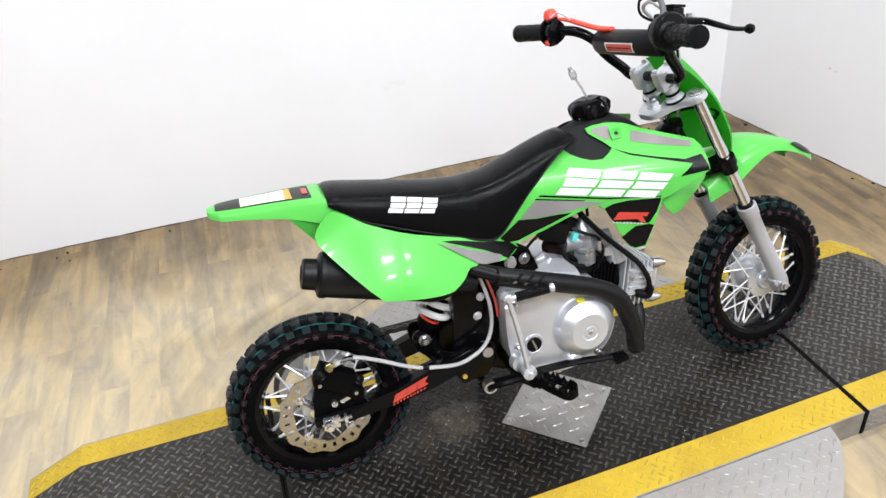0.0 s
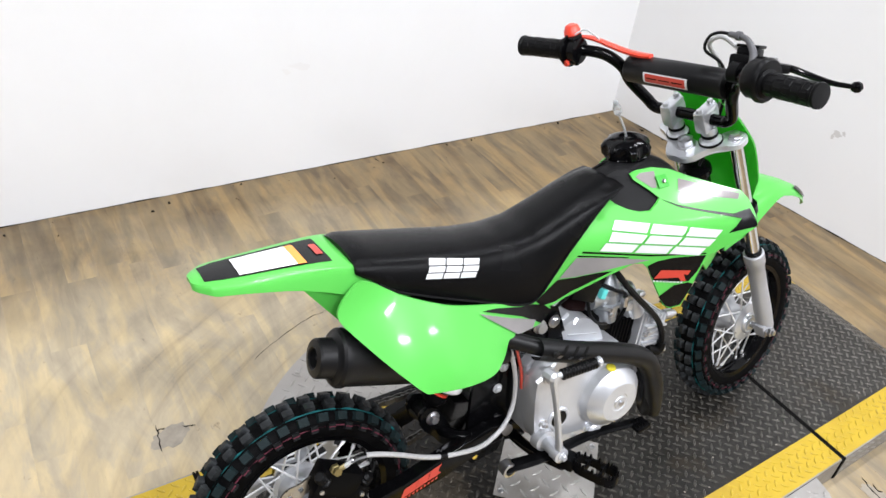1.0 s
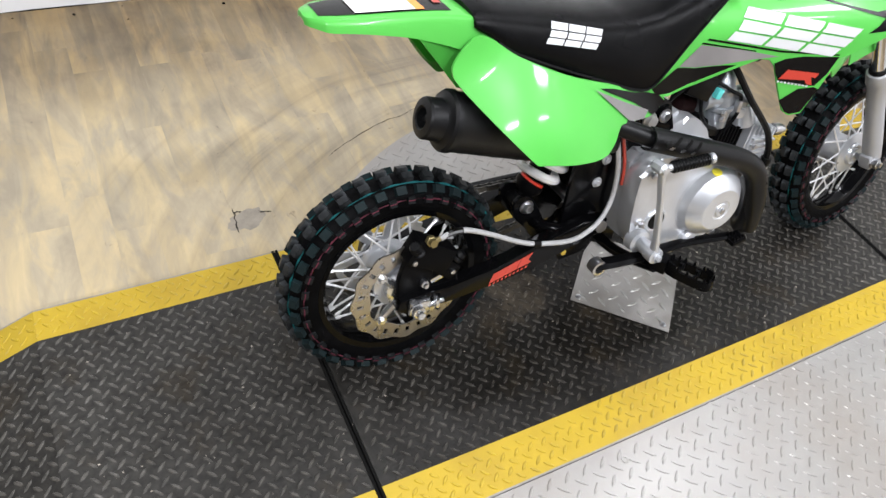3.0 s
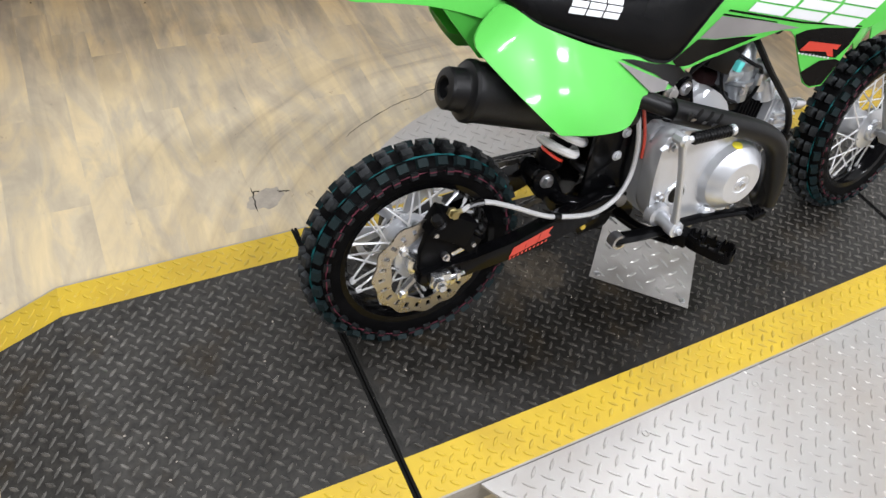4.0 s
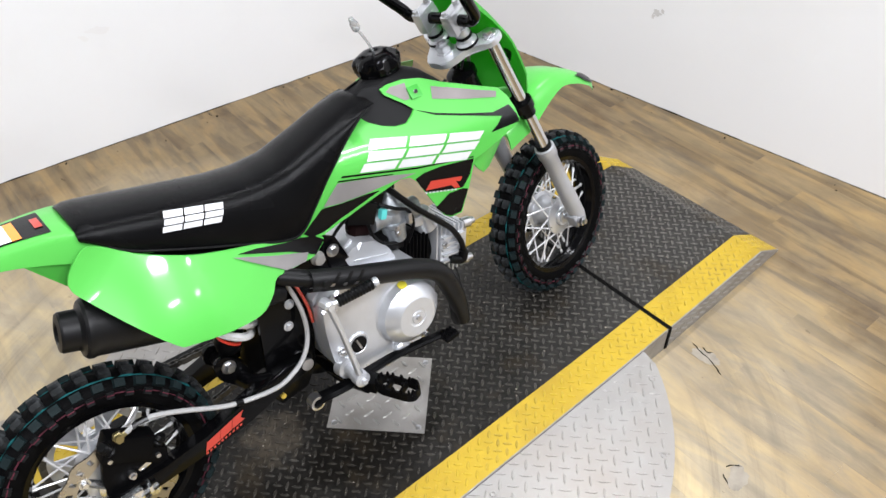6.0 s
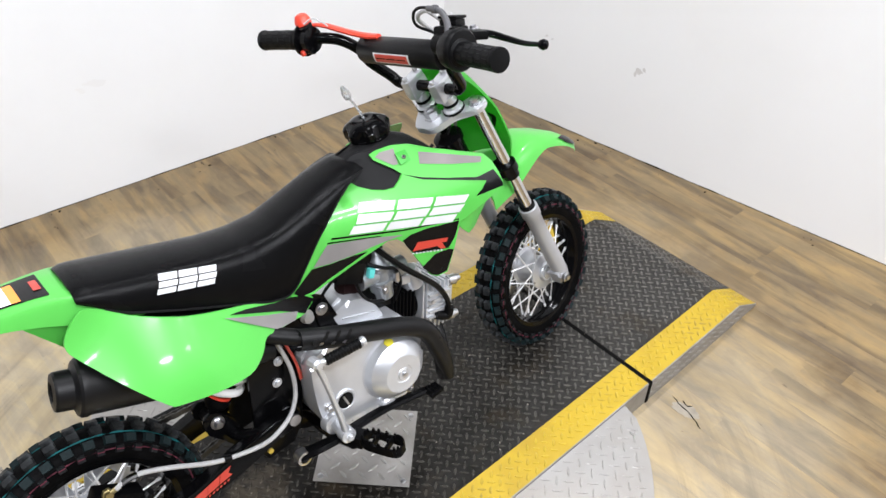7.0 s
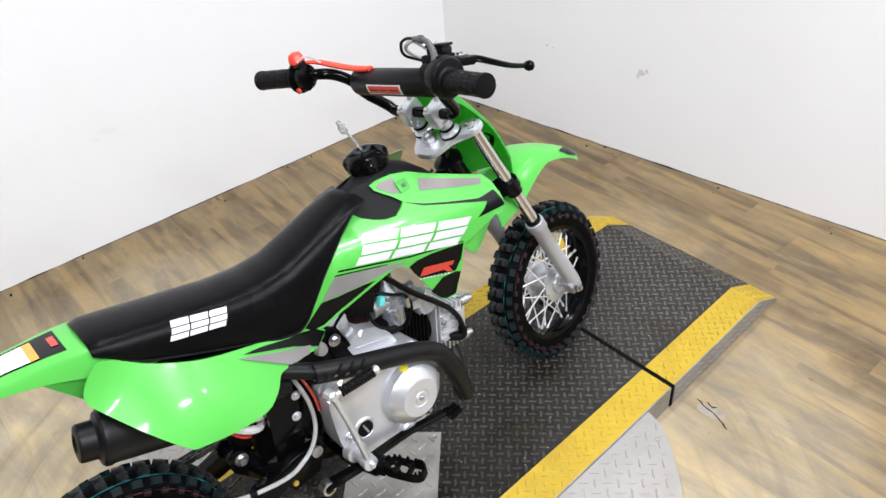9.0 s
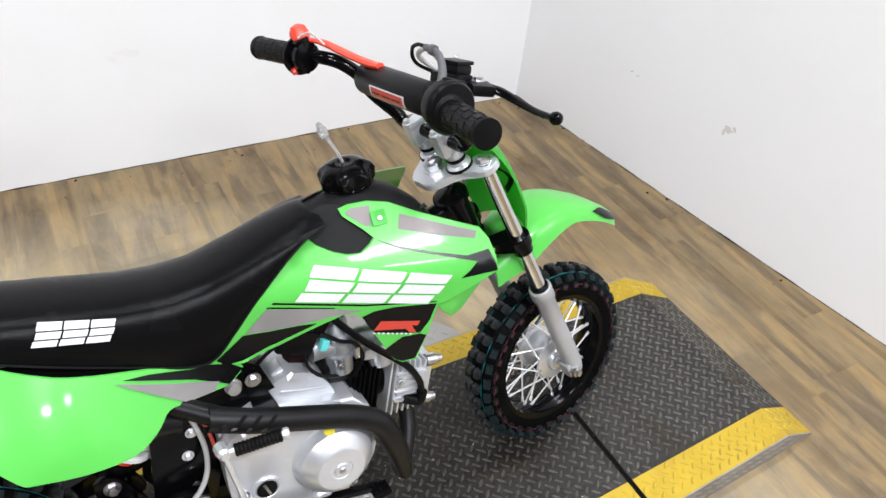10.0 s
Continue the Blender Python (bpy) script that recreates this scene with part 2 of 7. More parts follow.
# Lugs paler than the plate: worn tops, with their lit edges put into colour.
DECK_LUG = deck_material("worn_lit_tread_lug", (0.044, 0.040, 0.034), (0.125, 0.119, 0.108), (0.055, 0.045, 0.032), 0.26)


def plank_material():
    """Printed wood: streaky grain along the board, every board of its own tone, worn arcs round the turntable."""
    m = bpy.data.materials.new("distressed_oak_vinyl")
    m.use_nodes = True
    nt = m.node_tree
    b = nt.nodes["Principled BSDF"]
    geo = nt.nodes.new("ShaderNodeNewGeometry")
    rnd = nt.nodes.new("ShaderNodeObjectInfo")
    isl = nt.nodes.new("ShaderNodeMath")
    isl.operation = "ADD"
    nt.links.new(geo.outputs["Random Per Island"], isl.inputs[0])
    nt.links.new(rnd.outputs["Random"], isl.inputs[1])
    fr = nt.nodes.new("ShaderNodeMath")
    fr.operation = "FRACT"
    nt.links.new(isl.outputs[0], fr.inputs[0])
    rot = nt.nodes.new("ShaderNodeVectorRotate")
    rot.rotation_type = "Z_AXIS"
    rot.inputs["Angle"].default_value = radians(PLANK_TURN)
    nt.links.new(geo.outputs["Position"], rot.inputs["Vector"])
    off = nt.nodes.new("ShaderNodeVectorMath")
    off.operation = "MULTIPLY_ADD"
    off.inputs[1].default_value = (1, 1, 1)
    comb = nt.nodes.new("ShaderNodeCombineXYZ")
    mul = nt.nodes.new("ShaderNodeMath")
    mul.operation = "MULTIPLY"
    mul.inputs[1].default_value = 0.16
    nt.links.new(fr.outputs[0], mul.inputs[0])
    nt.links.new(mul.outputs[0], comb.inputs[2])
    nt.links.new(rot.outputs[0], off.inputs[0])
    nt.links.new(comb.outputs[0], off.inputs[2])

    def grain(sx, sy, scale, detail, rough=0.6, distort=0.6):
        mp = nt.nodes.new("ShaderNodeMapping")
        mp.inputs["Scale"].default_value = (sx, sy, 1)
        nt.links.new(off.outputs[0], mp.inputs["Vector"])
        n = nt.nodes.new("ShaderNodeTexNoise")
        n.inputs["Scale"].default_value, n.inputs["Detail"].default_value = scale, detail
        n.inputs["Roughness"].default_value, n.inputs["Distortion"].default_value = rough, distort
        nt.links.new(mp.outputs[0], n.inputs["Vector"])
        return n

    def ramp(stops):
        r = nt.nodes.new("ShaderNodeValToRGB")
        e = r.color_ramp.elements
        e[0].position, e[0].color = stops[0][0], stops[0][1] + (1,)
        e[1].position, e[1].color = stops[-1][0], stops[-1][1] + (1,)
        for p, c in stops[1:-1]:
            e.new(p).color = c + (1,)
        return r

    tone = ramp([(0.0, (0.145, 0.105, 0.062)), (0.3, (0.204, 0.146, 0.078)), (0.55, (0.160, 0.117, 0.071)), (0.75, (0.223, 0.158, 0.084)), (1.0, (0.134, 0.099, 0.064))])
    nt.links.new(fr.outputs[0], tone.inputs["Fac"])
    broad = grain(1.0, 0.13, 15, 4, 0.55, 0.5)
    patch = ramp([(0.32, (0.098, 0.072, 0.044)), (0.43, (0.148, 0.110, 0.066)), (0.48, (0.168, 0.125, 0.074)), (0.53, (0.250, 0.182, 0.098)), (0.68, (0.295, 0.214, 0.111))])
    nt.links.new(broad.outputs["Fac"], patch.inputs["Fac"])
    m1 = nt.nodes.new("ShaderNodeMix")
    m1.data_type = "RGBA"
    m1.inputs["Factor"].default_value = 0.68
    nt.links.new(tone.outputs["Color"], m1.inputs["A"])
    nt.links.new(patch.outputs["Color"], m1.inputs["B"])
    fine = grain(1.0, 0.07, 70, 5)
    streak = ramp([(0.28, (0.70, 0.68, 0.66)), (0.42, (0.97, 0.97, 0.97)), (0.72, (1.08, 1.07, 1.05))])
    nt.links.new(fine.outputs["Fac"], streak.inputs["Fac"])
    m2 = nt.nodes.new("ShaderNodeMix")
    m2.data_type, m2.blend_type = "RGBA", "MULTIPLY"
    m2.inputs["Factor"].default_value = 0.8
    nt.links.new(m1.outputs["Result"], m2.inputs["A"])
    nt.links.new(streak.outputs["Color"], m2.inputs["B"])
    blot = nt.nodes.new("ShaderNodeTexNoise")
    blot.inputs["Scale"].default_value, blot.inputs["Detail"].default_value, blot.inputs["Roughness"].default_value = 5.5, 8, 0.62
    nt.links.new(geo.outputs["Position"], blot.inputs["Vector"])
    stain = ramp([(0.31, (0.66, 0.62, 0.60)), (0.42, (0.93, 0.92, 0.91)), (0.56, (1.05, 1.05, 1.02)), (0.70, (1.20, 1.20, 1.15))])
    nt.links.new(blot.outputs["Fac"], stain.inputs["Fac"])
    mb = nt.nodes.new("ShaderNodeMix")
    mb.data_type, mb.blend_type = "RGBA", "MULTIPLY"
    mb.inputs["Factor"].default_value = 0.85
    nt.links.new(m2.outputs["Result"], mb.inputs["A"])
    nt.links.new(stain.outputs["Color"], mb.inputs["B"])
    # worn arcs where things have been dragged round the turntable
    sep = nt.nodes.new("ShaderNodeVectorMath")
    sep.operation = "DISTANCE"
    sep.inputs[1].default_value = (DISC[0], DISC[1], FLOOR)
    nt.links.new(geo.outputs["Position"], sep.inputs[0])
    wob = nt.nodes.new("ShaderNodeTexNoise")
    wob.inputs["Scale"].default_value = 2.5
    nt.links.new(geo.outputs["Position"], wob.inputs["Vector"])
    add = nt.nodes.new("ShaderNodeMath")
    add.operation = "MULTIPLY_ADD"
    add.inputs[1].default_value = 0.05
    nt.links.new(wob.outputs["Fac"], add.inputs[0])
    nt.links.new(sep.outputs["Value"], add.inputs[2])
    arc = ramp([(0.0, (0, 0, 0)), (0.345, (0.1, 0.1, 0.1)), (0.372, (0.8, 0.8, 0.8)), (0.385, (0.15, 0.15, 0.15)), (0.420, (0.25, 0.25, 0.25)), (0.428, (0.75, 0.75, 0.75)), (0.436, (0.25, 0.25, 0.25)), (0.452, (0.35, 0.35, 0.35)), (0.464, (1, 1, 1)), (0.478, (0.9, 0.9, 0.9)), (0.486, (0.2, 0.2, 0.2)), (0.525, (0.4, 0.4, 0.4)), (0.55, (0, 0, 0))])
    half = nt.nodes.new("ShaderNodeMath")
    half.operation = "MULTIPLY"
    half.inputs[1].default_value = 0.5
    nt.links.new(add.outputs[0], half.inputs[0])
    nt.links.new(half.outputs[0], arc.inputs["Fac"])
    rel = nt.nodes.new("ShaderNodeVectorMath")
    rel.operation = "SUBTRACT"
    rel.inputs[1].default_value = (DISC[0], DISC[1], FLOOR)
    nt.links.new(geo.outputs["Position"], rel.inputs[0])
    xyz = nt.nodes.new("ShaderNodeSeparateXYZ")
    nt.links.new(rel.outputs[0], xyz.inputs[0])
    ang = nt.nodes.new("ShaderNodeMath")
    ang.operation = "ARCTAN2"
    nt.links.new(xyz.outputs["Y"], ang.inputs[0])
    nt.links.new(xyz.outputs["X"], ang.inputs[1])
    polar = nt.nodes.new("ShaderNodeCombineXYZ")
    nt.links.new(add.outputs[0], polar.inputs[0])
    nt.links.new(ang.outputs[0], polar.inputs[1])
    pm = nt.nodes.new("ShaderNodeMapping")
    pm.inputs["Scale"].default_value = (26.0, 0.9, 1)
    nt.links.new(polar.outputs[0], pm.inputs["Vector"])
    swirl = nt.nodes.new("ShaderNodeTexNoise")
    swirl.inputs["Scale"].default_value, swirl.inputs["Detail"].default_value, swirl.inputs["Roughness"].default_value = 1.0, 6, 0.65
    nt.links.new(pm.outputs[0], swirl.inputs["Vector"])
    swr = ramp([(0.40, (0.0, 0.0, 0.0)), (0.56, (0.35, 0.35, 0.35)), (0.66, (1, 1, 1))])
    nt.links.new(swirl.outputs["Fac"], swr.inputs["Fac"])
    spot = nt.nodes.new("ShaderNodeTexNoise")
    spot.inputs["Scale"].default_value, spot.inputs["Detail"].default_value = 3.0, 6
    nt.links.new(geo.outputs["Position"], spot.inputs["Vector"])
    am = nt.nodes.new("ShaderNodeMath")
    am.operation = "MULTIPLY"
    am.use_clamp = True
    boost = nt.nodes.new("ShaderNodeMapRange")
    boost.inputs["From Min"].default_value, boost.inputs["From Max"].default_value = 0.36, 0.58
    boost.inputs["To Min"].default_value, boost.inputs["To Max"].default_value = 0.35, 0.80
    nt.links.new(spot.outputs["Fac"], boost.inputs["Value"])
    near = ramp([(0.0, (0.7, 0.7, 0.7)), (0.40, (0.85, 0.85, 0.85)), (0.50, (0.6, 0.6, 0.6)), (0.60, (0, 0, 0))])
    nt.links.new(half.outputs[0], near.inputs["Fac"])
    sw2 = nt.nodes.new("ShaderNodeMath")
    sw2.operation = "MULTIPLY"
    nt.links.new(swr.outputs["Color"], sw2.inputs[0])
    nt.links.new(near.outputs["Color"], sw2.inputs[1])
    both = nt.nodes.new("ShaderNodeMath")
    both.operation = "MULTIPLY_ADD"
    both.inputs[1].default_value = 0.35
    nt.links.new(arc.outputs["Color"], both.inputs[0])
    nt.links.new(sw2.outputs[0], both.inputs[2])
    nt.links.new(both.outputs[0], am.inputs[0])
    nt.links.new(boost.outputs["Result"], am.inputs[1])
    m3 = nt.nodes.new("ShaderNodeMix")
    m3.data_type = "RGBA"
    m3.inputs["B"].default_value = (0.205, 0.170, 0.122, 1)
    nt.links.new(am.outputs[0], m3.inputs["Factor"])
    # pale oval round the turntable: dusty wear, with the brighter lamplight there put into the colour
    dst = nt.nodes.new("ShaderNodeVectorMath")
    dst.operation = "DISTANCE"
    oval = nt.nodes.new("ShaderNodeVectorMath")
    oval.operation = "MULTIPLY"
    oval.inputs[1].default_value = (1.0, 1.4, 1.0)
    nt.links.new(geo.outputs["Position"], oval.inputs[0])
    dst.inputs[1].default_value = (-0.15, -0.08, FLOOR)
    nt.links.new(oval.outputs[0], dst.inputs[0])
    wide = nt.nodes.new("ShaderNodeMath")
    wide.operation = "MULTIPLY_ADD"
    wide.inputs[1].default_value = -0.9
    nt.links.new(spot.outputs["Fac"], wide.inputs[0])
    nt.links.new(dst.outputs["Value"], wide.inputs[2])
    fade = nt.nodes.new("ShaderNodeMapRange")
    fade.inputs["From Min"].default_value, fade.inputs["From Max"].default_value = 0.66, 1.38
    fade.inputs["To Min"].default_value, fade.inputs["To Max"].default_value = 0.78, 0.0
    nt.links.new(wide.outputs[0], fade.inputs["Value"])
    m4 = nt.nodes.new("ShaderNodeMix")
    m4.data_type, m4.blend_type = "RGBA", "SCREEN"
    m4.inputs["B"].default_value = (0.43, 0.372, 0.262, 1)
    nt.links.new(fade.outputs["Result"], m4.inputs["Factor"])
    nt.links.new(mb.outputs["Result"], m4.inputs["A"])
    nt.links.new(m4.outputs["Result"], m3.inputs["A"])
    mott = grain(1.0, 0.30, 13, 7, 0.66, 0.8)
    tint = ramp([(0.36, (0.70, 0.71, 0.75)), (0.47, (0.84, 0.85, 0.87)), (0.53, (0.95, 0.92, 0.85)), (0.64, (1.10, 1.04, 0.88))])
    nt.links.new(mott.outputs["Fac"], tint.inputs["Fac"])
    m5 = nt.nodes.new("ShaderNodeMix")
    m5.data_type, m5.blend_type = "RGBA", "MULTIPLY"
    m5.inputs["Factor"].default_value = 0.85
    nt.links.new(m3.outputs["Result"], m5.inputs["A"])
    nt.links.new(tint.outputs["Color"], m5.inputs["B"])
    nick = grain(1.0, 0.45, 75, 3, 0.5, 1.2)
    nicks = ramp([(0.22, (0.50, 0.48, 0.46)), (0.29, (1.0, 1.0, 1.0)), (1.0, (1.0, 1.0, 1.0))])
    nt.links.new(nick.outputs["Fac"], nicks.inputs["Fac"])
    m6 = nt.nodes.new("ShaderNodeMix")
    m6.data_type, m6.blend_type = "RGBA", "MULTIPLY"
    m6.inputs["Factor"].default_value = 0.8
    nt.links.new(m5.outputs["Result"], m6.inputs["A"])
    nt.links.new(nicks.outputs["Color"], m6.inputs["B"])
    nt.links.new(m6.outputs["Result"], b.inputs["Base Color"])
    b.inputs["Roughness"].default_value = 0.45
    b.inputs["Specular IOR Level"].default_value = 0.25
    bp = nt.nodes.new("ShaderNodeBump")
    bp.inputs["Strength"].default_value, bp.inputs["Distance"].default_value = 0.06, 0.002
    nt.links.new(fine.outputs["Fac"], bp.inputs["Height"])
    nt.links.new(bp.outputs["Normal"], b.inputs["Normal"])
    return m


# ---- plan ----
FLOOR = -0.066
DISC = (0.495, -0.045, 0.592)
PLANK_TURN = 0.5
PLANK = plank_material()


# ---- mesh helpers ----
def part(name, bm, material, parent=None, label="", M=None, angle=38):
    """Links a bmesh as one mesh object under a thing or a part."""
    if M is not None:
        bmesh.ops.transform(bm, matrix=M, verts=bm.verts)
    bmesh.ops.recalc_face_normals(bm, faces=bm.faces)
    me = bpy.data.meshes.new(name)
    bm.to_mesh(me)
    bm.free()
    for p in me.polygons:
        p.use_smooth = True
    me.set_sharp_from_angle(angle=radians(angle))
    for x in material if isinstance(material, (list, tuple)) else (material,):
        me.materials.append(x)
    ob = new(name, me)
    ob.parent = parent
    if label:
        tagged(ob, label)
    return ob


def twin(name, source, parent, m=None):
    """Another object on the same mesh."""
    ob = new(name, source.data)
    ob.parent = parent
    if m is not None:
        ob.matrix_basis = m
    return ob


def V(*c):
    return Vector(c)


def frame_of(axis):
    a = Vector(axis).normalized()
    h = V(0, 0, 1) if abs(a.z) < 0.9 else V(1, 0, 0)
    u = a.cross(h).normalized()
    return a, u, a.cross(u)


def rings(bm, loops, closed=False, cap=True, mi=0):
    """Skins a list of vertex loops."""
    vs = [[bm.verts.new(p) for p in lp] for lp in loops]
    n = len(vs[0])
    pairs = list(zip(vs[:-1], vs[1:])) + ([(vs[-1], vs[0])] if closed else [])
    for a, b in pairs:
        for i in range(n):
            f = bm.faces.new((a[i], a[(i + 1) % n], b[(i + 1) % n], b[i]))
            f.material_index = mi
    if cap and not closed:
        bm.faces.new(vs[0]).material_index = mi
        bm.faces.new(vs[-1][::-1]).material_index = mi
    return vs


def lathe(bm, origin, axis, profile, seg=24, cap=True, mi=0):
    """profile: (along, radius) pairs."""
    a, u, w = frame_of(axis)
    o = Vector(origin)
    loops = [[o + a * h + (u * math.cos(2 * math.pi * i / seg) + w * math.sin(2 * math.pi * i / seg)) * max(r, 1e-4) for i in range(seg)] for h, r in profile]
    return rings(bm, loops, cap=cap, mi=mi)


def rod(bm, p0, p1, r, r1=None, seg=12, mi=0):
    d = Vector(p1) - Vector(p0)
    lathe(bm, p0, d, [(0, r), (d.length, r if r1 is None else r1)], seg, mi=mi)


def smooth_path(pts, k=6):
    pts = [Vector(p) for p in pts]
    out = []
    for i in range(len(pts) - 1):
        a, b, c, d = pts[max(i - 1, 0)], pts[i], pts[i + 1], pts[min(i + 2, len(pts) - 1)]
        for s in range(k):
            t = s / k
            out.append(0.5 * ((2 * b) + (c - a) * t + (2 * a - 5 * b + 4 * c - d) * t * t + (3 * b - a - 3 * c + d) * t ** 3))
    return out + [pts[-1]]


def tube(bm, pts, r, seg=10, k=6, mi=0, flat=1.0):
    """A tube along a smooth path; r is a radius or a radius per control point."""
    path = smooth_path(pts, k) if k > 1 else [Vector(p) for p in pts]
    n = len(path)
    rs = [r] * n if not isinstance(r, (list, tuple)) else list(np.interp(np.linspace(0, len(r) - 1, n), range(len(r)), r))
    u = None
    loops = []
    for i, p in enumerate(path):
        t = (path[min(i + 1, n - 1)] - path[max(i - 1, 0)]).normalized()
        if u is None:
            _, u, _ = frame_of(t)
        u = (u - t * u.dot(t)).normalized()
        w = t.cross(u)
        loops.append([p + (u * math.cos(2 * math.pi * j / seg) + w * math.sin(2 * math.pi * j / seg) * flat) * rs[i] for j in range(seg)])
    rings(bm, loops, mi=mi)


def box(bm, centre, size, R=None, bevel=0.0, mi=0, taper=1.0):
    c = Vector(centre)
    R = R or Matrix.Identity(3)
    vs = []
    for z in (-1, 1):
        for x, y in ((-1, -1), (1, -1), (1, 1), (-1, 1)):
            k = taper if z > 0 else 1.0
            vs.append(bm.verts.new(c + R @ V(x * size[0] / 2 * k, y * size[1] / 2 * k, z * size[2] / 2)))
    fs = [bm.faces.new([vs[i] for i in q]) for q in ((3, 2, 1, 0), (4, 5, 6, 7), (0, 1, 5, 4), (1, 2, 6, 5), (2, 3, 7, 6), (3, 0, 4, 7))]
    for f in fs:
        f.material_index = mi
    if bevel:
        es = {e for f in fs for e in f.edges}
        bmesh.ops.bevel(bm, geom=list(es), offset=bevel, segments=2, affect="EDGES", profile=0.6)


def rot3(rx=0, ry=0, rz=0):
    return pose(0, 0, 0, rx, ry, rz).to_3x3()


def slab(bm, poly, y0, y1, bevel=0.0, mi=0):
    """A plate with its outline in the xz plane, from y0 to y1."""
    a = [bm.verts.new((x, y0, z)) for x, z in poly]
    b = [bm.verts.new((x, y1, z)) for x, z in poly]
    fs = [bm.faces.new(a), bm.faces.new(b[::-1])]
    n = len(poly)
    fs += [bm.faces.new((a[i], b[i], b[(i + 1) % n], a[(i + 1) % n])) for i in range(n)]
    for f in fs:
        f.material_index = mi
    if bevel:
        es = {e for f in fs[:2] for e in f.edges}
        bmesh.ops.bevel(bm, geom=list(es), offset=bevel, segments=2, affect="EDGES", profile=0.6)


def curve_poly(poly, k=4):
    """A closed outline rounded through its corners."""
    n = len(poly)
    out = []
    for i in range(n):
        a, b, c, d = (Vector(poly[(i + j) % n]) for j in (-1, 0, 1, 2))
        for s in range(k):
            t = s / k
            out.append(tuple(0.5 * ((2 * b) + (c - a) * t + (2 * a - 5 * b + 4 * c - d) * t * t + (3 * b - a - 3 * c + d) * t ** 3)))
    return out


def sheet(poly, depth, step=0.02, side=-1, lift=0.0):
    """A curved panel: outline in xz, cut into a grid, with y = side * depth(x, z)."""
    bm = bmesh.new()
    bm.faces.new([bm.verts.new((x, 0, z)) for x, z in poly])
    for axis in (0, 2):
        lo, hi = min(p[axis // 2] for p in poly), max(p[axis // 2] for p in poly)
        for c in np.arange(lo + step * 0.5, hi, step):
            co, no = V(0, 0, 0), V(0, 0, 0)
            co[axis], no[axis] = float(c), 1
            bmesh.ops.bisect_plane(bm, geom=bm.verts[:] + bm.edges[:] + bm.faces[:], plane_co=co, plane_no=no, dist=1e-5)
    bmesh.ops.triangulate(bm, faces=[f for f in bm.faces if len(f.verts) > 4])
    for v in bm.verts:
        v.co.y = side * (depth(v.co.x, v.co.z) + lift)
    return bm


def shell(name, poly, depth, thick, material, parent, side=-1, label="", step=0.02, bevel=0.0015, M=None):
    """A moulded panel with thickness and rounded rim."""
    bm = sheet(poly, depth, step, side)
    inner = bmesh.ops.extrude_face_region(bm, geom=bm.faces[:])
    moved = [g for g in inner["geom"] if isinstance(g, bmesh.types.BMVert)]
    for v in moved:
        v.co.y -= side * thick
    ob = part(name, bm, material, parent, label, M=M, angle=50)
    if bevel:
        mod = ob.modifiers.new("rim", "BEVEL")
        mod.width, mod.segments, mod.limit_method, mod.angle_limit = bevel, 2, "ANGLE", radians(50)
    return ob


def decal(name, poly, depth, material, parent, side=-1, lift=0.0012, step=0.02, label="", M=None):
    bm = sheet(poly, depth, step, side, lift)
    return part(name, bm, material, parent, label, M=M, angle=60)


def bolt(bm, at, axis, r=0.007, h=0.006, washer=True, mi=0):
    a = Vector(axis).normalized()
    p = Vector(at)
    if washer:
        lathe(bm, p, a, [(0, r * 1.5), (0.0015, r * 1.5)], 14, mi=mi)
    lathe(bm, p, a, [(0.001, r), (h * 0.8, r), (h, r * 0.8)], 6, mi=mi)


# ---- room ----
def wall(name, a, b, inner, height=2.75, thick=0.12, label="plain white painted wall", material=None):
    """An upright wall from a to b; inner is a point on the room's side."""
    a, b = V(*a, 0), V(*b, 0)
    d = (b - a).normalized()
    n = V(-d.y, d.x, 0)
    if n.dot(V(*inner, 0) - a) > 0:
        n = -n
    bm = bmesh.new()
    base = [a, b, b + n * thick, a + n * thick]
    lo = [bm.verts.new((p.x, p.y, FLOOR - 0.02)) for p in base]
    hi = [bm.verts.new((p.x, p.y, height)) for p in base]
    bm.faces.new(lo), bm.faces.new(hi[::-1])
    for i in range(4):
        bm.faces.new((lo[i], hi[i], hi[(i + 1) % 4], lo[(i + 1) % 4]))
    return tagged(part(name, bm, material or WALL), label, "wall", kind="structure")


MID = (0.5, 0.0)
NW, NE, SE, SW = (-4.2, 1.39), (1.84, 1.278), (2.45, -3.6), (-4.2, -3.6)
wall("wall_north", NW, NE, MID)
wall("wall_east", NE, SE, MID)
# The two walls out of view are darkened to cut the fill light.
wall("wall_south", SE, SW, MID, label="unseen wall, kept grey to cut fill light", material=WALL_GREY)
wall("wall_west", SW, NW, MID, label="unseen wall, kept grey to cut fill light", material=WALL_GREY)

# Ceiling out of view; its dark tone keeps reflections on black surfaces low.
bm = bmesh.new()
box(bm, (-0.8, -1.1, 2.80), (7.4, 5.6, 0.1))
tagged(part("ceiling", bm, CEIL), "unseen ceiling, dark so that black parts reflect little", "ceiling", kind="structure")

# the slab under the boards
bm = bmesh.new()
box(bm, (-0.8, -1.1, FLOOR - 0.055), (7.4, 5.6, 0.1))
floor = tagged(part("floor", bm, CONCRETE), "worn wood-look vinyl plank floor", "floor", kind="structure")

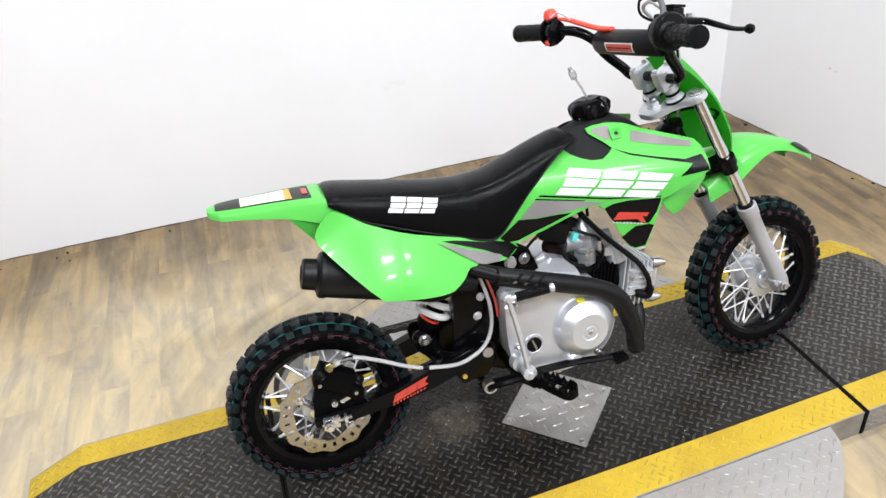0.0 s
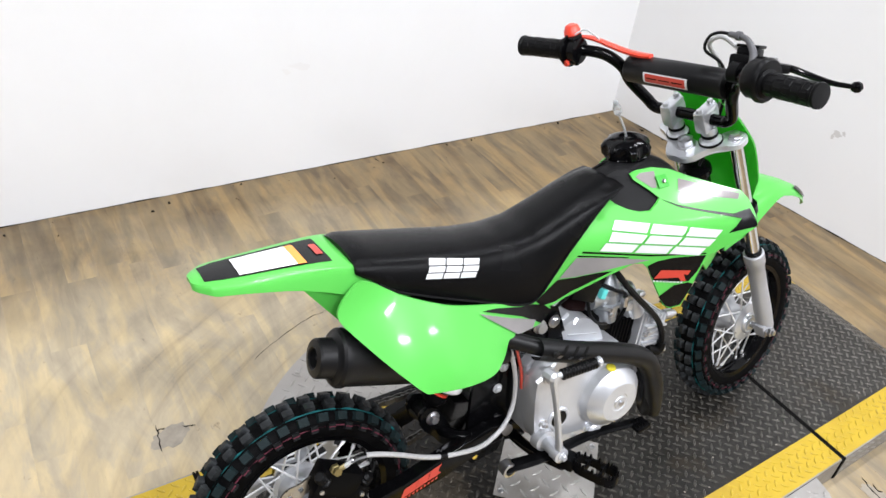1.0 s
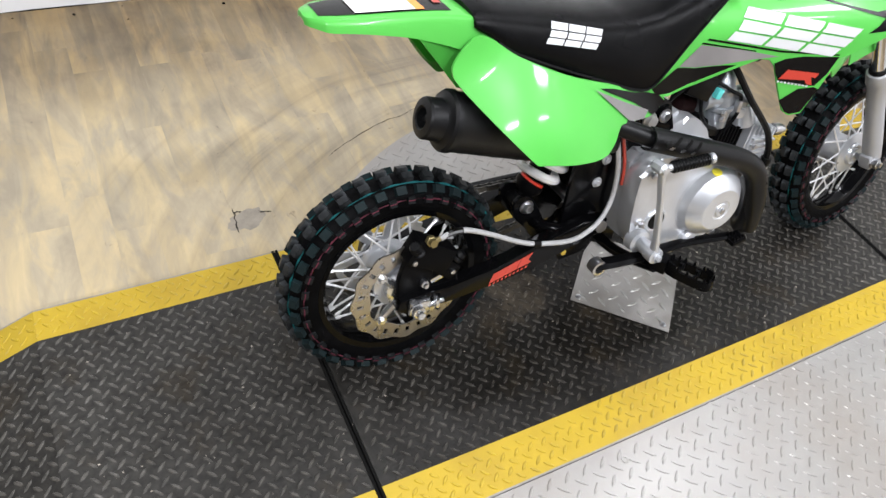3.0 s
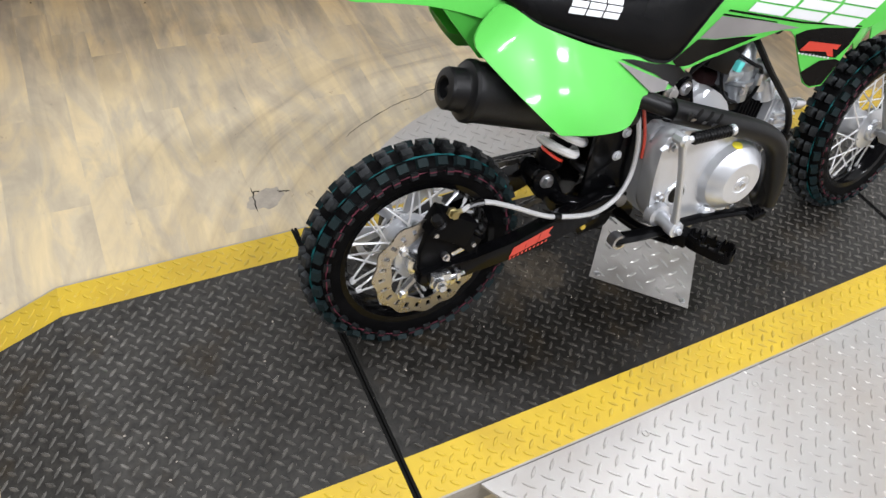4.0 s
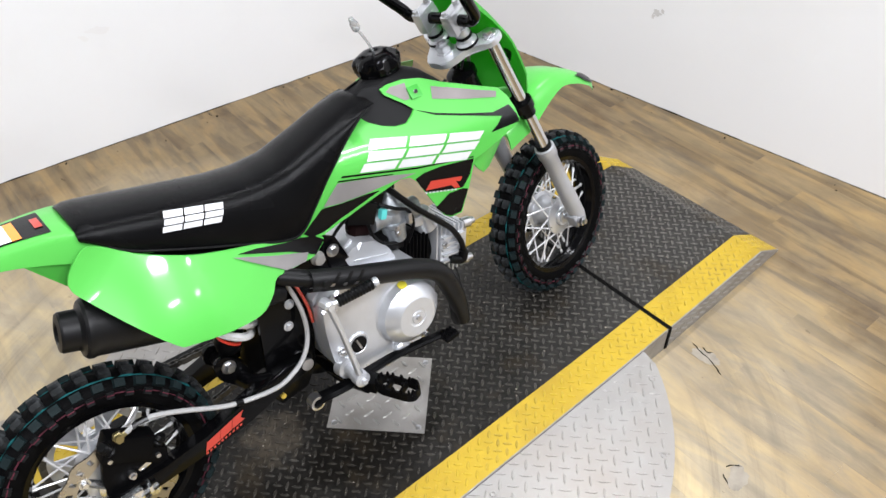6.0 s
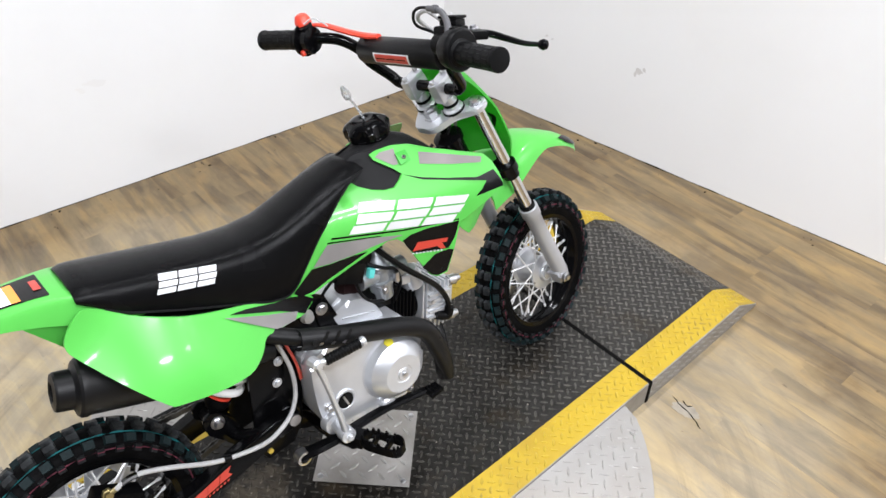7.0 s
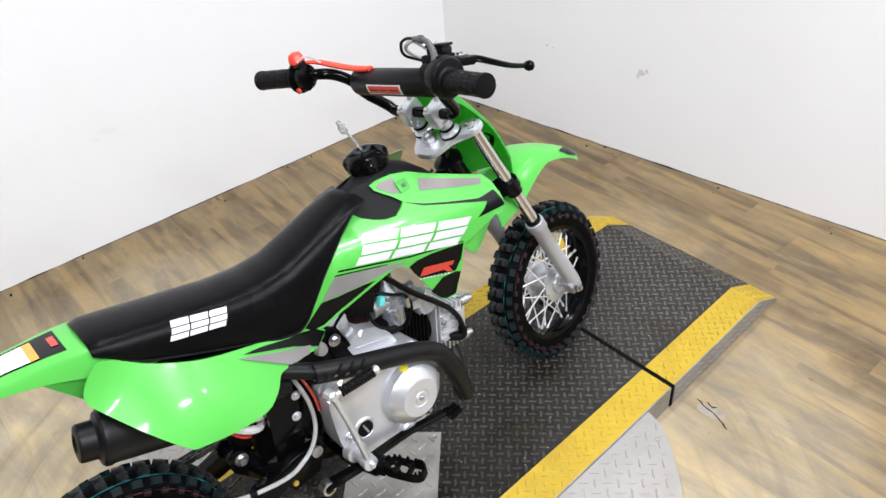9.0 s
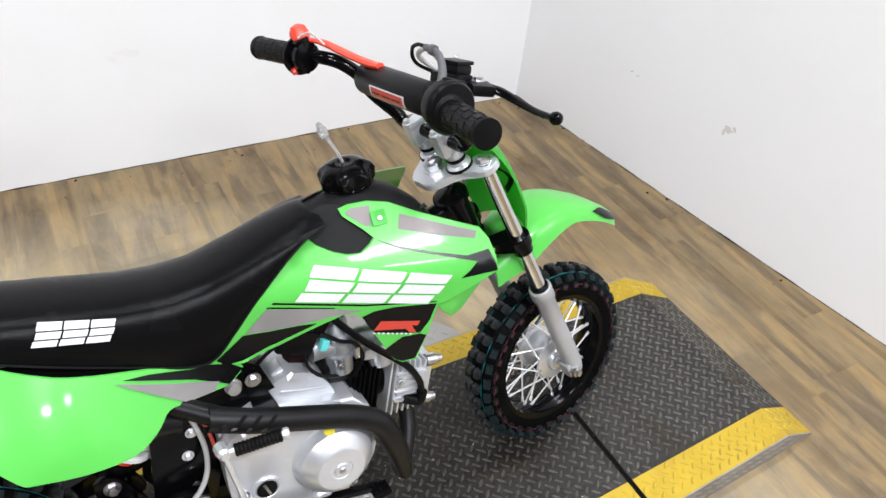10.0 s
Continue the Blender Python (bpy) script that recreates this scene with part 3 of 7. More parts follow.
# thin dark joint between wall and floor
for name, a, b in (("joint_north", NW, NE), ("joint_east", NE, SE)):
    a3, b3 = V(*a, FLOOR), V(*b, FLOOR)
    d = (b3 - a3).normalized()
    n = V(-d.y, d.x, 0)
    n = n if n.dot(V(*MID, FLOOR) - a3) > 0 else -n
    bm = bmesh.new()
    seg = 160
    loops = []
    for i in range(seg + 1):
        p = a3.lerp(b3, i / seg)
        w = max(0.0004, 0.0016 + 0.0030 * noise.noise(p * 13))
        loops.append([p, p + n * w, p + n * w * 0.6 + V(0, 0, w * 0.7), p + V(0, 0, w * 0.8)])
    rings(bm, loops)
    tagged(part("trim", bm, DARK_GAP), "thin dirty caulk line along the wall base", "trim", kind="structure")


# faint rub marks on the walls
def wall_mark(a, b, s, z, w, h, tilt, material=SCUFF):
    a3, b3 = V(*a, 0), V(*b, 0)
    d = (b3 - a3).normalized()
    n = V(-d.y, d.x, 0)
    n = n if n.dot(V(*MID, 0) - a3) > 0 else -n
    c = a3 + d * s + V(0, 0, z) + n * 0.0012
    bm = bmesh.new()
    up = (V(0, 0, 1) * math.cos(radians(tilt)) + d * math.sin(radians(tilt)))
    sd = up.cross(n)
    ring = []
    for i in range(22):
        t = 2 * math.pi * i / 22
        k = 0.7 + 0.5 * noise.noise(V(math.cos(t) * 1.7, math.sin(t) * 1.7, s * 3))
        ring.append(bm.verts.new(c + sd * math.cos(t) * w * k + up * math.sin(t) * h * k))
    bm.faces.new(ring)
    tagged(part("wall_scuff", bm, material), "faint grey rub mark on the white wall", "scuff mark", group="wall scuffs")


for mark in ((0.850, 0.242, 0.016, 0.012, 20), (0.868, 0.250, 0.010, 0.006, 60), (0.838, 0.228, 0.006, 0.010, 0), (0.480, 0.250, 0.004, 0.010, 62), (0.505, 0.246, 0.003, 0.008, 70)):
    wall_mark(NE, SE, *mark)
wall_mark(NW, NE, 4.735, 0.292, 0.045, 0.014, 12, SCUFF_FAINT)
wall_mark(NW, NE, 4.690, 0.280, 0.020, 0.010, 40, SCUFF_FAINT)


# ---- turntable with its runway ----
turntable = tagged(new("motorcycle_turntable"), "low display turntable with a yellow-edged black tread-plate runway", "turntable")
Y_OUT, Y_IN, Y_FAR_IN, Y_FAR = -0.341, -0.2600, 0.187, 0.254
X_SEAM0, X_SEAM1 = -0.115, 1.105
X_BEND0, X_BEND1 = -0.534, 1.492
X_END0, X_END1 = -0.665, 1.605
GAP = 0.0062


def lugs(name, inside, height, material, parent, label, x0, x1, y0, y1, pitch=0.0182, length=0.0205, width=0.0066, h=0.0019):
    """Raised tread lugs in a woven pattern, at 45 degrees to the runway."""
    verts, faces = [], []
    s = math.sqrt(0.5)
    n = int((x1 - x0 + y1 - y0) / pitch) + 4
    cx, cy = (x0 + x1) / 2, (y0 + y1) / 2
    for i in range(-n, n):
        for j in range(-n, n):
            u, v = i * pitch, j * pitch
            x, y = cx + (u - v) * s, cy + (u + v) * s
            if not inside(x, y):
                continue
            dx, dy = (s, s) if (i + j) % 2 == 0 else (-s, s)
            z = height(x, y)
            slope = (height(x + 0.001, y) - height(x - 0.001, y)) / 0.002
            k = len(verts)
            out = [(-0.5, 0), (-0.22, -0.42), (0.22, -0.42), (0.5, 0), (0.22, 0.42), (-0.22, 0.42)]
            for f, top in ((1.0, 0.0), (0.62, 1.0)):
                for a, b in out:
                    px = x + dx * a * length * f - dy * b * width * f
                    py = y + dy * a * length * f + dx * b * width * f
                    verts.append((px, py, z + (px - x) * slope + h * top))
            for q in range(6):
                faces.append((k + q, k + (q + 1) % 6, k + 6 + (q + 1) % 6, k + 6 + q))
            faces.append(tuple(k + 6 + q for q in range(6)))
    me = bpy.data.meshes.new(name)
    me.from_pydata(verts, [], faces)
    for p in me.polygons:
        p.use_smooth = False
    me.materials.append(material)
    ob = new(name, me)
    ob.parent = parent
    return tagged(ob, label, kind="stuff")


def skew(x, y):
    """The runway's near edge runs in slightly towards its front end."""
    d = max(0.0, x + 0.1)
    return y + (0.010 * d + 0.011 * d * d) * min(1.0, max(0.0, -y) / 0.25)


def top_of(x, y=0):
    if x > X_BEND1:
        return (x - X_BEND1) / (X_END1 - X_BEND1) * (FLOOR + 0.006)
    if x < X_BEND0:
        return (X_BEND0 - x) / (X_BEND0 - X_END0) * (FLOOR + 0.006)
    return 0.0


def strip(name, stations, y0, y1, material, label="", skirt0=False, skirt1=False, bottom=0.006):
    """A band of plate along the runway that follows its height, with thickness and optional side skirts to the floor."""
    bm = bmesh.new()
    loops = []
    for x in stations:
        z = top_of(x)
        b0 = FLOOR if skirt0 else z - bottom
        b1 = FLOOR if skirt1 else z - bottom
        s0, s1 = skew(x, y0), skew(x, y1)
        loops.append([(x, s0, z), (x, s1, z), (x, s1, min(b1, z - 0.001)), (x, s0, min(b0, z - 0.001))])
    rings(bm, loops)
    return part(name, bm, material, turntable, label, angle=20)


sections = (("front_runway", (X_SEAM1 + GAP, 1.24, 1.37, X_BEND1, X_END1)), ("middle_runway", tuple(float(v) for v in np.linspace(X_SEAM0 + GAP, X_SEAM1 - GAP, 9))), ("rear_runway", (X_END0, X_BEND0, X_SEAM0 - GAP)))
for nm, st in sections:
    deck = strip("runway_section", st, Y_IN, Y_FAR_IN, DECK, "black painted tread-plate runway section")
    for y0, y1 in ((Y_OUT + 0.003, Y_IN), (Y_FAR_IN, Y_FAR - 0.003)):
        sp = strip("edge_stripe", st, y0, y1, STRIPE, "yellow painted tread-plate edge")
        lugs("tread", lambda x, y, a=st[0], b=st[-1], c=y0, d=y1: a + 0.006 < x < b - 0.006 and skew(x, c) + 0.008 < y < skew(x, d) - 0.007, top_of, STRIPE_LUG, sp, "raised yellow tread lugs", -0.7, 1.7, -0.36, 0.3)
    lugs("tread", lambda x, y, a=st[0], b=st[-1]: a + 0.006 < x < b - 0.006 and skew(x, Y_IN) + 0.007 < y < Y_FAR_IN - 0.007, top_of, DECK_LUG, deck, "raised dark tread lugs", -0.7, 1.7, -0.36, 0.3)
    if nm != "middle_runway":
        for y0 in (Y_OUT, Y_FAR - 0.003):
            strip("side_plate", st, y0, y0 + 0.003, SIDE_STEEL, "bare steel side plate of the runway", True, True)
    else:
        for y0 in (Y_OUT, Y_FAR - 0.003):
            strip("side_plate", st, y0, y0 + 0.003, SIDE_STEEL, "bare steel side plate of the runway", True, True)

# raised pattern on the side plate of the front ramp
verts, faces = [], []
for i in range(34):
    for j in range(4):
        x, z = X_SEAM1 + 0.012 + 0.0125 * i, FLOOR + 0.009 + 0.015 * j + (0.0075 if i % 2 else 0)
        if z > top_of(x) - 0.006:
            continue
        k, y = len(verts), skew(x, Y_OUT)
        a, b = (0.0085, 0.0020) if (i + j) % 2 else (0.0020, 0.0060)
        verts += [(x - a, y - 0.0002, z), (x, y - 0.0002, z - b), (x + a, y - 0.0002, z), (x, y - 0.0002, z + b), (x, y - 0.0017, z)]
        faces += [(k + q, k + (q + 1) % 4, k + 4) for q in range(4)]
me = bpy.data.meshes.new("side_tread")
me.from_pydata(verts, [], faces)
me.materials.append(PLATE_LUG)
side_tread = new("side_tread", me)
side_tread.parent = turntable
tagged(side_tread, "raised tread lugs on the ramp's side plate", kind="stuff")

# black rubber in the two seams
for x in (X_SEAM0, X_SEAM1):
    bm = bmesh.new()
    yo = skew(x, Y_OUT)
    for k in (-1, 1):
        box(bm, (x + k * 0.0034, (yo + Y_FAR) / 2, -0.0045), (0.0048, Y_FAR - yo + 0.004, 0.010), bevel=0.0012)
    box(bm, (x, (yo + Y_FAR) / 2, -0.008), (2 * GAP - 0.0005, Y_FAR - yo + 0.003, 0.006))
    box(bm, (x, yo - 0.001, (FLOOR) / 2), (0.008, 0.003, -FLOOR - 0.004))
    part("seam", bm, DARK_GAP, turntable, "dark gap between two runway sections")

# disc halves at both sides of the runway
DZ = -0.0018
for side in (-1, 1):
    edge = Y_OUT - 0.0012 if side < 0 else Y_FAR + 0.0012
    dx, dy, dr = DISC
    half = math.sqrt(dr * dr - (edge - dy) ** 2)
    a0 = math.atan2(edge - dy, half)
    a1 = math.atan2(edge - dy, -half)
    if side < 0:
        a0, a1 = a1, a0 + 2 * math.pi
        if a1 - a0 > 2 * math.pi:
            a1 -= 2 * math.pi
    pts = [(dx + dr * math.cos(a0 + (a1 - a0) * i / 72), dy + dr * math.sin(a0 + (a1 - a0) * i / 72)) for i in range(73)]
    if side < 0:
        (xa, _), (xb, _) = pts[-1], pts[0]
        pts[0], pts[-1] = (xb, skew(xb, Y_OUT) - 0.0012), (xa, skew(xa, Y_OUT) - 0.0012)
        pts += [(x, skew(x, Y_OUT) - 0.0012) for x in (xa + (xb - xa) * k / 12 for k in range(1, 12))]
    m = len(pts)
    bm = bmesh.new()
    lo = [bm.verts.new((x, y, DZ - 0.006)) for x, y in pts]
    hi = [bm.verts.new((x, y, DZ)) for x, y in pts]
    bm.faces.new(hi), bm.faces.new(lo[::-1])
    for i in range(m):
        bm.faces.new((lo[i], lo[(i + 1) % m], hi[(i + 1) % m], hi[i]))
    disc = part("disc_plate", bm, DISC_PAINT, turntable, "silver painted tread-plate half disc", angle=20)
    lugs("tread", lambda x, y, s=side, e=edge: (y - (skew(x, e) if s < 0 else e)) * s > 0.006 and (x - DISC[0]) ** 2 + (y - DISC[1]) ** 2 < (DISC[2] - 0.008) ** 2, lambda x, y: DZ, DISC_PAINT, disc, "raised silver tread lugs", -0.15, 1.1, -0.7, 0.6, pitch=0.0240, length=0.0262, width=0.0056, h=0.0014)
    bm = bmesh.new()
    lathe(bm, (0, 0, 0), (0, 0, 1), [(0, 0.0068), (0.0014, 0.0062), (0.0014, 0.0035), (0.0004, 0.0028)], 12)
    first = None
    spots = [(0.277, 0.029), (0.522, 0.029), (0.754, 0.020), (0.985, 0.010)] if side < 0 else [(0.30, 0.03), (0.55, 0.03), (0.76, 0.03)]
    rim = [(-0.62, 0), (-0.30, 0), (-0.95, 0), (-1.25, 0)] if side < 0 else [(2.2, 0), (1.5, 0), (0.9, 0), (2.6, 0)]
    places = [(x, (skew(x, edge) if side < 0 else edge) + side * g) for x, g in spots] + [(dx + (dr - 0.02) * math.cos(a), dy + (dr - 0.02) * math.sin(a)) for a, _ in rim if side < 0 or (dy + (dr - 0.02) * math.sin(a)) > edge + 0.02]
    for x, y in places:
        if (y - edge) * side < 0.005:
            continue
        if first is None:
            first = part("screw", bm, PLATE_DIRTY, disc, "worn countersunk screw")
            first.matrix_basis = pose(x, y, DZ)
        else:
            twin("screw", first, disc, pose(x, y, DZ))

# dark pedestal under the disc
bm = bmesh.new()
lathe(bm, (DISC[0], DISC[1], FLOOR), (0, 0, 1), [(0, DISC[2] - 0.05), (-FLOOR + DZ - 0.0065, DISC[2] - 0.05)], 48)
part("pedestal", bm, DARK_GAP, turntable, "dark turntable base")

# loose square of bare tread plate under the engine
pad = tagged(new("tread_plate_square"), "small bare steel tread-plate square on the runway", "metal plate")
PC, PR, PS = (0.505, -0.045), 46.0, 0.192
bm = bmesh.new()
box(bm, (0, 0, 0.0026), (PS, PS, 0.002), bevel=0.0006)
plate = part("plate", bm, PLATE_DIRTY, pad)
pad.matrix_basis = pose(PC[0], PC[1], 0.0, 0, 0, PR)
lugs("tread", lambda x, y: abs(x) < PS / 2 - 0.006 and abs(y) < PS / 2 - 0.006, lambda x, y: 0.0036, PLATE_LUG, plate, "raised bare steel tread lugs", -0.1, 0.1, -0.1, 0.1, pitch=0.027, length=0.026, width=0.0075)
bm = bmesh.new()
lathe(bm, (0, 0, 0), (0, 0, 1), [(0, 0.006), (0.002, 0.0055), (0.003, 0.003)], 12)
s0 = part("screw", bm, STEEL, plate)
s0.matrix_basis = pose(PS / 2 - 0.013, PS / 2 - 0.013, 0.0036)
for sx, sy in ((1, -1), (-1, 1), (-1, -1)):
    twin("screw", s0, plate, pose(sx * (PS / 2 - 0.013), sy * (PS / 2 - 0.013), 0.0036))


# ---- dirt bike ----
# x forward, y left, z up from the contact line; it leans to its left on its side stand
bike = tagged(new("dirt_bike"), "small bright green dirt bike with black seat, leaning on its stand", "dirt bike")
LEAN = 10.0
bike.matrix_basis = pose(0, -0.038, 0, -LEAN)
# the steered front end
STEM, RAKE, STEER = V(0.785, 0, 0.62), 24.5, 7.7
AXIS = V(-math.sin(radians(RAKE)), 0, math.cos(radians(RAKE)))
S = pose(0, 0, 0, -1.0) @ Matrix.Translation(STEM) @ Matrix.Rotation(radians(STEER), 4, AXIS) @ Matrix.Translation(-STEM)
WHEEL_R, HUB_Z = 0.188, 0.184


def tyre_mesh():
    bm = bmesh.new()
    seg = 72
    prof = [(-0.026, 0.126), (-0.030, 0.134), (-0.0335, 0.146), (-0.031, 0.160), (-0.024, 0.170), (-0.012, 0.176), (0, 0.178), (0.012, 0.176), (0.024, 0.170), (0.031, 0.160), (0.0335, 0.146), (0.030, 0.134), (0.026, 0.126), (0.02, 0.124), (-0.02, 0.124)]
    loops = [[(r * math.cos(2 * math.pi * i / seg), y, r * math.sin(2 * math.pi * i / seg)) for y, r in prof] for i in range(seg)]
    rings(bm, loops, closed=True)
    return bm


def tread_blocks(rim, knobs=34):
    """Centre pairs, flank and shoulder rows of blocks, on one mesh a row."""
    for phi, off, wide, long, high, material in ((-16, 0.0, 0.0135, 0.019, 0.0125, KNOB), (16, 0.0, 0.0135, 0.019, 0.0125, KNOB), (-48, 0.5, 0.0145, 0.018, 0.0125, TEAL_KNOB), (48, 0.5, 0.0145, 0.018, 0.0125, TEAL_KNOB), (-73, 0.0, 0.012, 0.013, 0.0085, (KNOB, PINK)), (73, 0.0, 0.012, 0.013, 0.0085, (KNOB, PINK))):
        p = radians(phi)
        rc, rr = 0.1455, 0.0325
        out = V(math.cos(p), math.sin(p), 0)
        tang = V(0, 0, 1)
        R = Matrix((tang, out.cross(tang).normalized(), out)).transposed()
        bm = bmesh.new()
        box(bm, V(rc + rr * math.cos(p) * 0.98, rr * math.sin(p), 0) + out * (high / 2 - 0.003), (long, wide, high), R, taper=0.86)
        if abs(phi) > 70:
            box(bm, V(rc + rr * math.cos(p) * 0.98, rr * math.sin(p), 0) + out * (high - 0.0028), (long * 0.86, 0.0016, 0.0006), R, mi=1)
        first = part("tread_block", bm, material, rim)
        first.matrix_basis = Matrix.Rotation(2 * math.pi * off / knobs, 4, "Y")
        for i in range(1, knobs):
            twin("tread_block", first, rim, Matrix.Rotation(2 * math.pi * (i + off) / knobs, 4, "Y"))


def ring_tube(bm, y, r, t, seg=216, mi=0):
    """A painted line round the tyre, worn thin in places."""
    pts = [V(r * math.cos(2 * math.pi * i / seg), y, r * math.sin(2 * math.pi * i / seg)) for i in range(seg)]
    loops = []
    for i, p in enumerate(pts):
        rad = V(p.x, 0, p.z).normalized()
        q = t * min(1.2, max(0.06, 0.62 + 1.8 * noise.noise(p * 55)))
        loops.append([p + rad * q, p + V(0, q * 0.6, 0), p - rad * q, p - V(0, q * 0.6, 0)])
    rings(bm, loops, closed=True, mi=mi)


def rotor_mesh(r_out, r_in, seg=72, waves=12, thick=0.003):
    """A wavy brake rotor with real slots."""
    bm = bmesh.new()
    radii = [r_in, r_in + (r_out - r_in) * 0.30, r_in + (r_out - r_in) * 0.70, r_out]
    grid = []
    for k, r in enumerate(radii):
        row = []
        for i in range(seg):
            t = 2 * math.pi * i / seg
            q = r + (0.0028 * math.cos(waves * t) if k == 3 else (-0.003 * math.cos(6 * t) if k == 0 else 0))
            row.append((q * math.cos(t), q * math.sin(t)))
        grid.append(row)
    for y in (-thick / 2, thick / 2):
        vs = [[bm.verts.new((x, y, z)) for x, z in row] for row in grid]
        for k in range(3):
            for i in range(seg):
                if k == 1 and i % 3 == 0:
                    continue
                bm.faces.new((vs[k][i], vs[k][(i + 1) % seg], vs[k + 1][(i + 1) % seg], vs[k + 1][i]))
    bm.verts.index_update()
    bm.verts.ensure_lookup_table()
    n = len(bm.verts) // 2
    for e in [e for e in bm.edges if len(e.link_faces) == 1 and e.verts[0].co.y < 0]:
        a, b = e.verts
        bm.faces.new((a, b, bm.verts[b.index + n], bm.verts[a.index + n]))
    return bm


def wheel(name, label, M, rotor_side, rotor_r):
    """rim > tyre, hub, spokes, rotor; built round the y axis and set by M."""
    bm = bmesh.new()
    seg = 64
    prof = [(-0.030, 0.133), (-0.028, 0.124), (-0.020, 0.121), (-0.012, 0.115), (0.012, 0.115), (0.020, 0.121), (0.028, 0.124), (0.030, 0.133), (0.026, 0.134), (0.022, 0.127), (0, 0.121), (-0.022, 0.127), (-0.026, 0.134)]
    rings(bm, [[(r * math.cos(2 * math.pi * i / seg), y, r * math.sin(2 * math.pi * i / seg)) for y, r in prof] for i in range(seg)], closed=True)
    rim = part(name, bm, BLACK_PAINT, bike, label)
    rim.matrix_basis = M
    part("tyre", tyre_mesh(), RUBBER, rim, "knobbly black off-road tyre with teal and pink paint lines")
    tread_blocks(rim)
    for y, r, t, m in ((-0.0325, 0.1560, 0.0012, PINK), (0.0325, 0.1560, 0.0012, PINK), (-0.0165, 0.1742, 0.0020, TEAL), (0.0165, 0.1742, 0.0020, TEAL)):
        bm = bmesh.new()
        ring_tube(bm, y, r, t)
        part("paint_line", bm, m, rim)
    bm = bmesh.new()
    lathe(bm, (0, -0.042, 0), (0, 1, 0), [(0, 0.011), (0.0, 0.0145), (0.004, 0.0150), (0.004, 0.019), (0.0025, 0.0205), (0.0045, 0.0225), (0.009, 0.0235), (0.010, 0.030), (0.012, 0.043), (0.016, 0.044), (0.019, 0.036), (0.030, 0.030), (0.054, 0.030), (0.065, 0.036), (0.068, 0.044), (0.072, 0.043), (0.074, 0.030), (0.075, 0.0235), (0.080, 0.0225), (0.0815, 0.0205), (0.080, 0.019), (0.080, 0.0150), (0.084, 0.0145), (0.084, 0.011)], 40)
    part("hub", bm, CAST, rim, "polished alloy hub")
    # laced spokes with nipples, on one shared mesh per side and lean
    n = 36
    for side in (-1, 1):
        for lean in (-1, 1):
            first = None
            for i in range(n // 4):
                t = 2 * math.pi * (i + (0.25 if lean > 0 else 0) + (0.125 if side > 0 else 0)) / (n // 4)
                if first is None:
                    bm = bmesh.new()
                    th = radians(38) * lean
                    a = V(0.039 * math.cos(th), side * 0.028, 0.039 * math.sin(th))
                    b = V(0.119, side * 0.006, 0)
                    rod(bm, a, b, 0.0018, seg=6)
                    rod(bm, a.lerp(b, 0.86), b, 0.0030, seg=6)
                    first = part("spoke", bm, SPOKE, rim)
                    first.matrix_basis = Matrix.Rotation(-t, 4, "Y")
                else:
                    twin("spoke", first, rim, Matrix.Rotation(-t, 4, "Y"))
    rt = part("brake_rotor", rotor_mesh(rotor_r, rotor_r * 0.70), ROTOR, rim, "wavy slotted brake rotor with a worn steel face")
    rt.matrix_basis = pose(0, rotor_side * 0.056, 0)
    bm = bmesh.new()
    for k in range(4):
        t = math.pi / 4 + k * math.pi / 2
        d = V(math.cos(t), 0, math.sin(t))
        rod(bm, d * 0.02 + V(0, rotor_side * 0.052, 0), d * rotor_r * 0.74 + V(0, rotor_side * 0.053, 0), 0.008, 0.006, 8)
        bolt(bm, d * rotor_r * 0.66 + V(0, rotor_side * 0.057, 0), (0, rotor_side, 0), 0.006, 0.006)
    lathe(bm, (0, rotor_side * 0.036, 0), (0, rotor_side, 0), [(0, 0.03), (0.014, 0.03), (0.018, 0.022)], 24)
    part("rotor_carrier", bm, ALU, rim)
    return rim


TEAL_KNOB = mat("teal_streaked_tread_rubber", (0.009, 0.015, 0.016), 0.5, var=0.35, scale=60, bump=0.2, bump_scale=300, wear=(0.007, 0.040, 0.044), wear_scale=22, wear_amount=0.6, spec=0.06)
wheel("rear_wheel", "black spoked rear wheel", pose(0, 0, HUB_Z), -1, 0.090)
wheel("front_wheel", "black spoked front wheel", S @ pose(1.024, 0, HUB_Z), 1, 0.088)


# --- seat and bodywork ---
def lin(x, pairs):
    return float(np.interp(x, [p[0] for p in pairs], [p[1] for p in pairs]))


SEAT_TOP = [(0.085, 0.617), (0.094, 0.6195), (0.11, 0.619), (0.2, 0.601), (0.29, 0.583), (0.35, 0.576), (0.4, 0.580), (0.45, 0.596), (0.5, 0.615), (0.552, 0.631), (0.566, 0.6295), (0.572, 0.626)]
SEAT_EDGE = [(0.085, 0.611), (0.094, 0.613), (0.11, 0.610), (0.2, 0.589), (0.3, 0.568), (0.35, 0.563), (0.4, 0.567), (0.46, 0.588), (0.51, 0.607), (0.55, 0.619), (0.572, 0.622)]
SEAT_LOW = [(0.085, 0.596), (0.10, 0.588), (0.14, 0.559), (0.195, 0.535), (0.243, 0.515), (0.304, 0.491), (0.357, 0.470), (0.385, 0.466), (0.40, 0.476), (0.453, 0.533), (0.506, 0.583), (0.54, 0.609), (0.572, 0.619)]
SEAT_W = [(0.085, 0.057), (0.10, 0.0635), (0.13, 0.0668), (0.15, 0.068), (0.2, 0.070), (0.35, 0.072), (0.42, 0.068), (0.5, 0.060), (0.572, 0.051)]
bm = bmesh.new()
loops = []
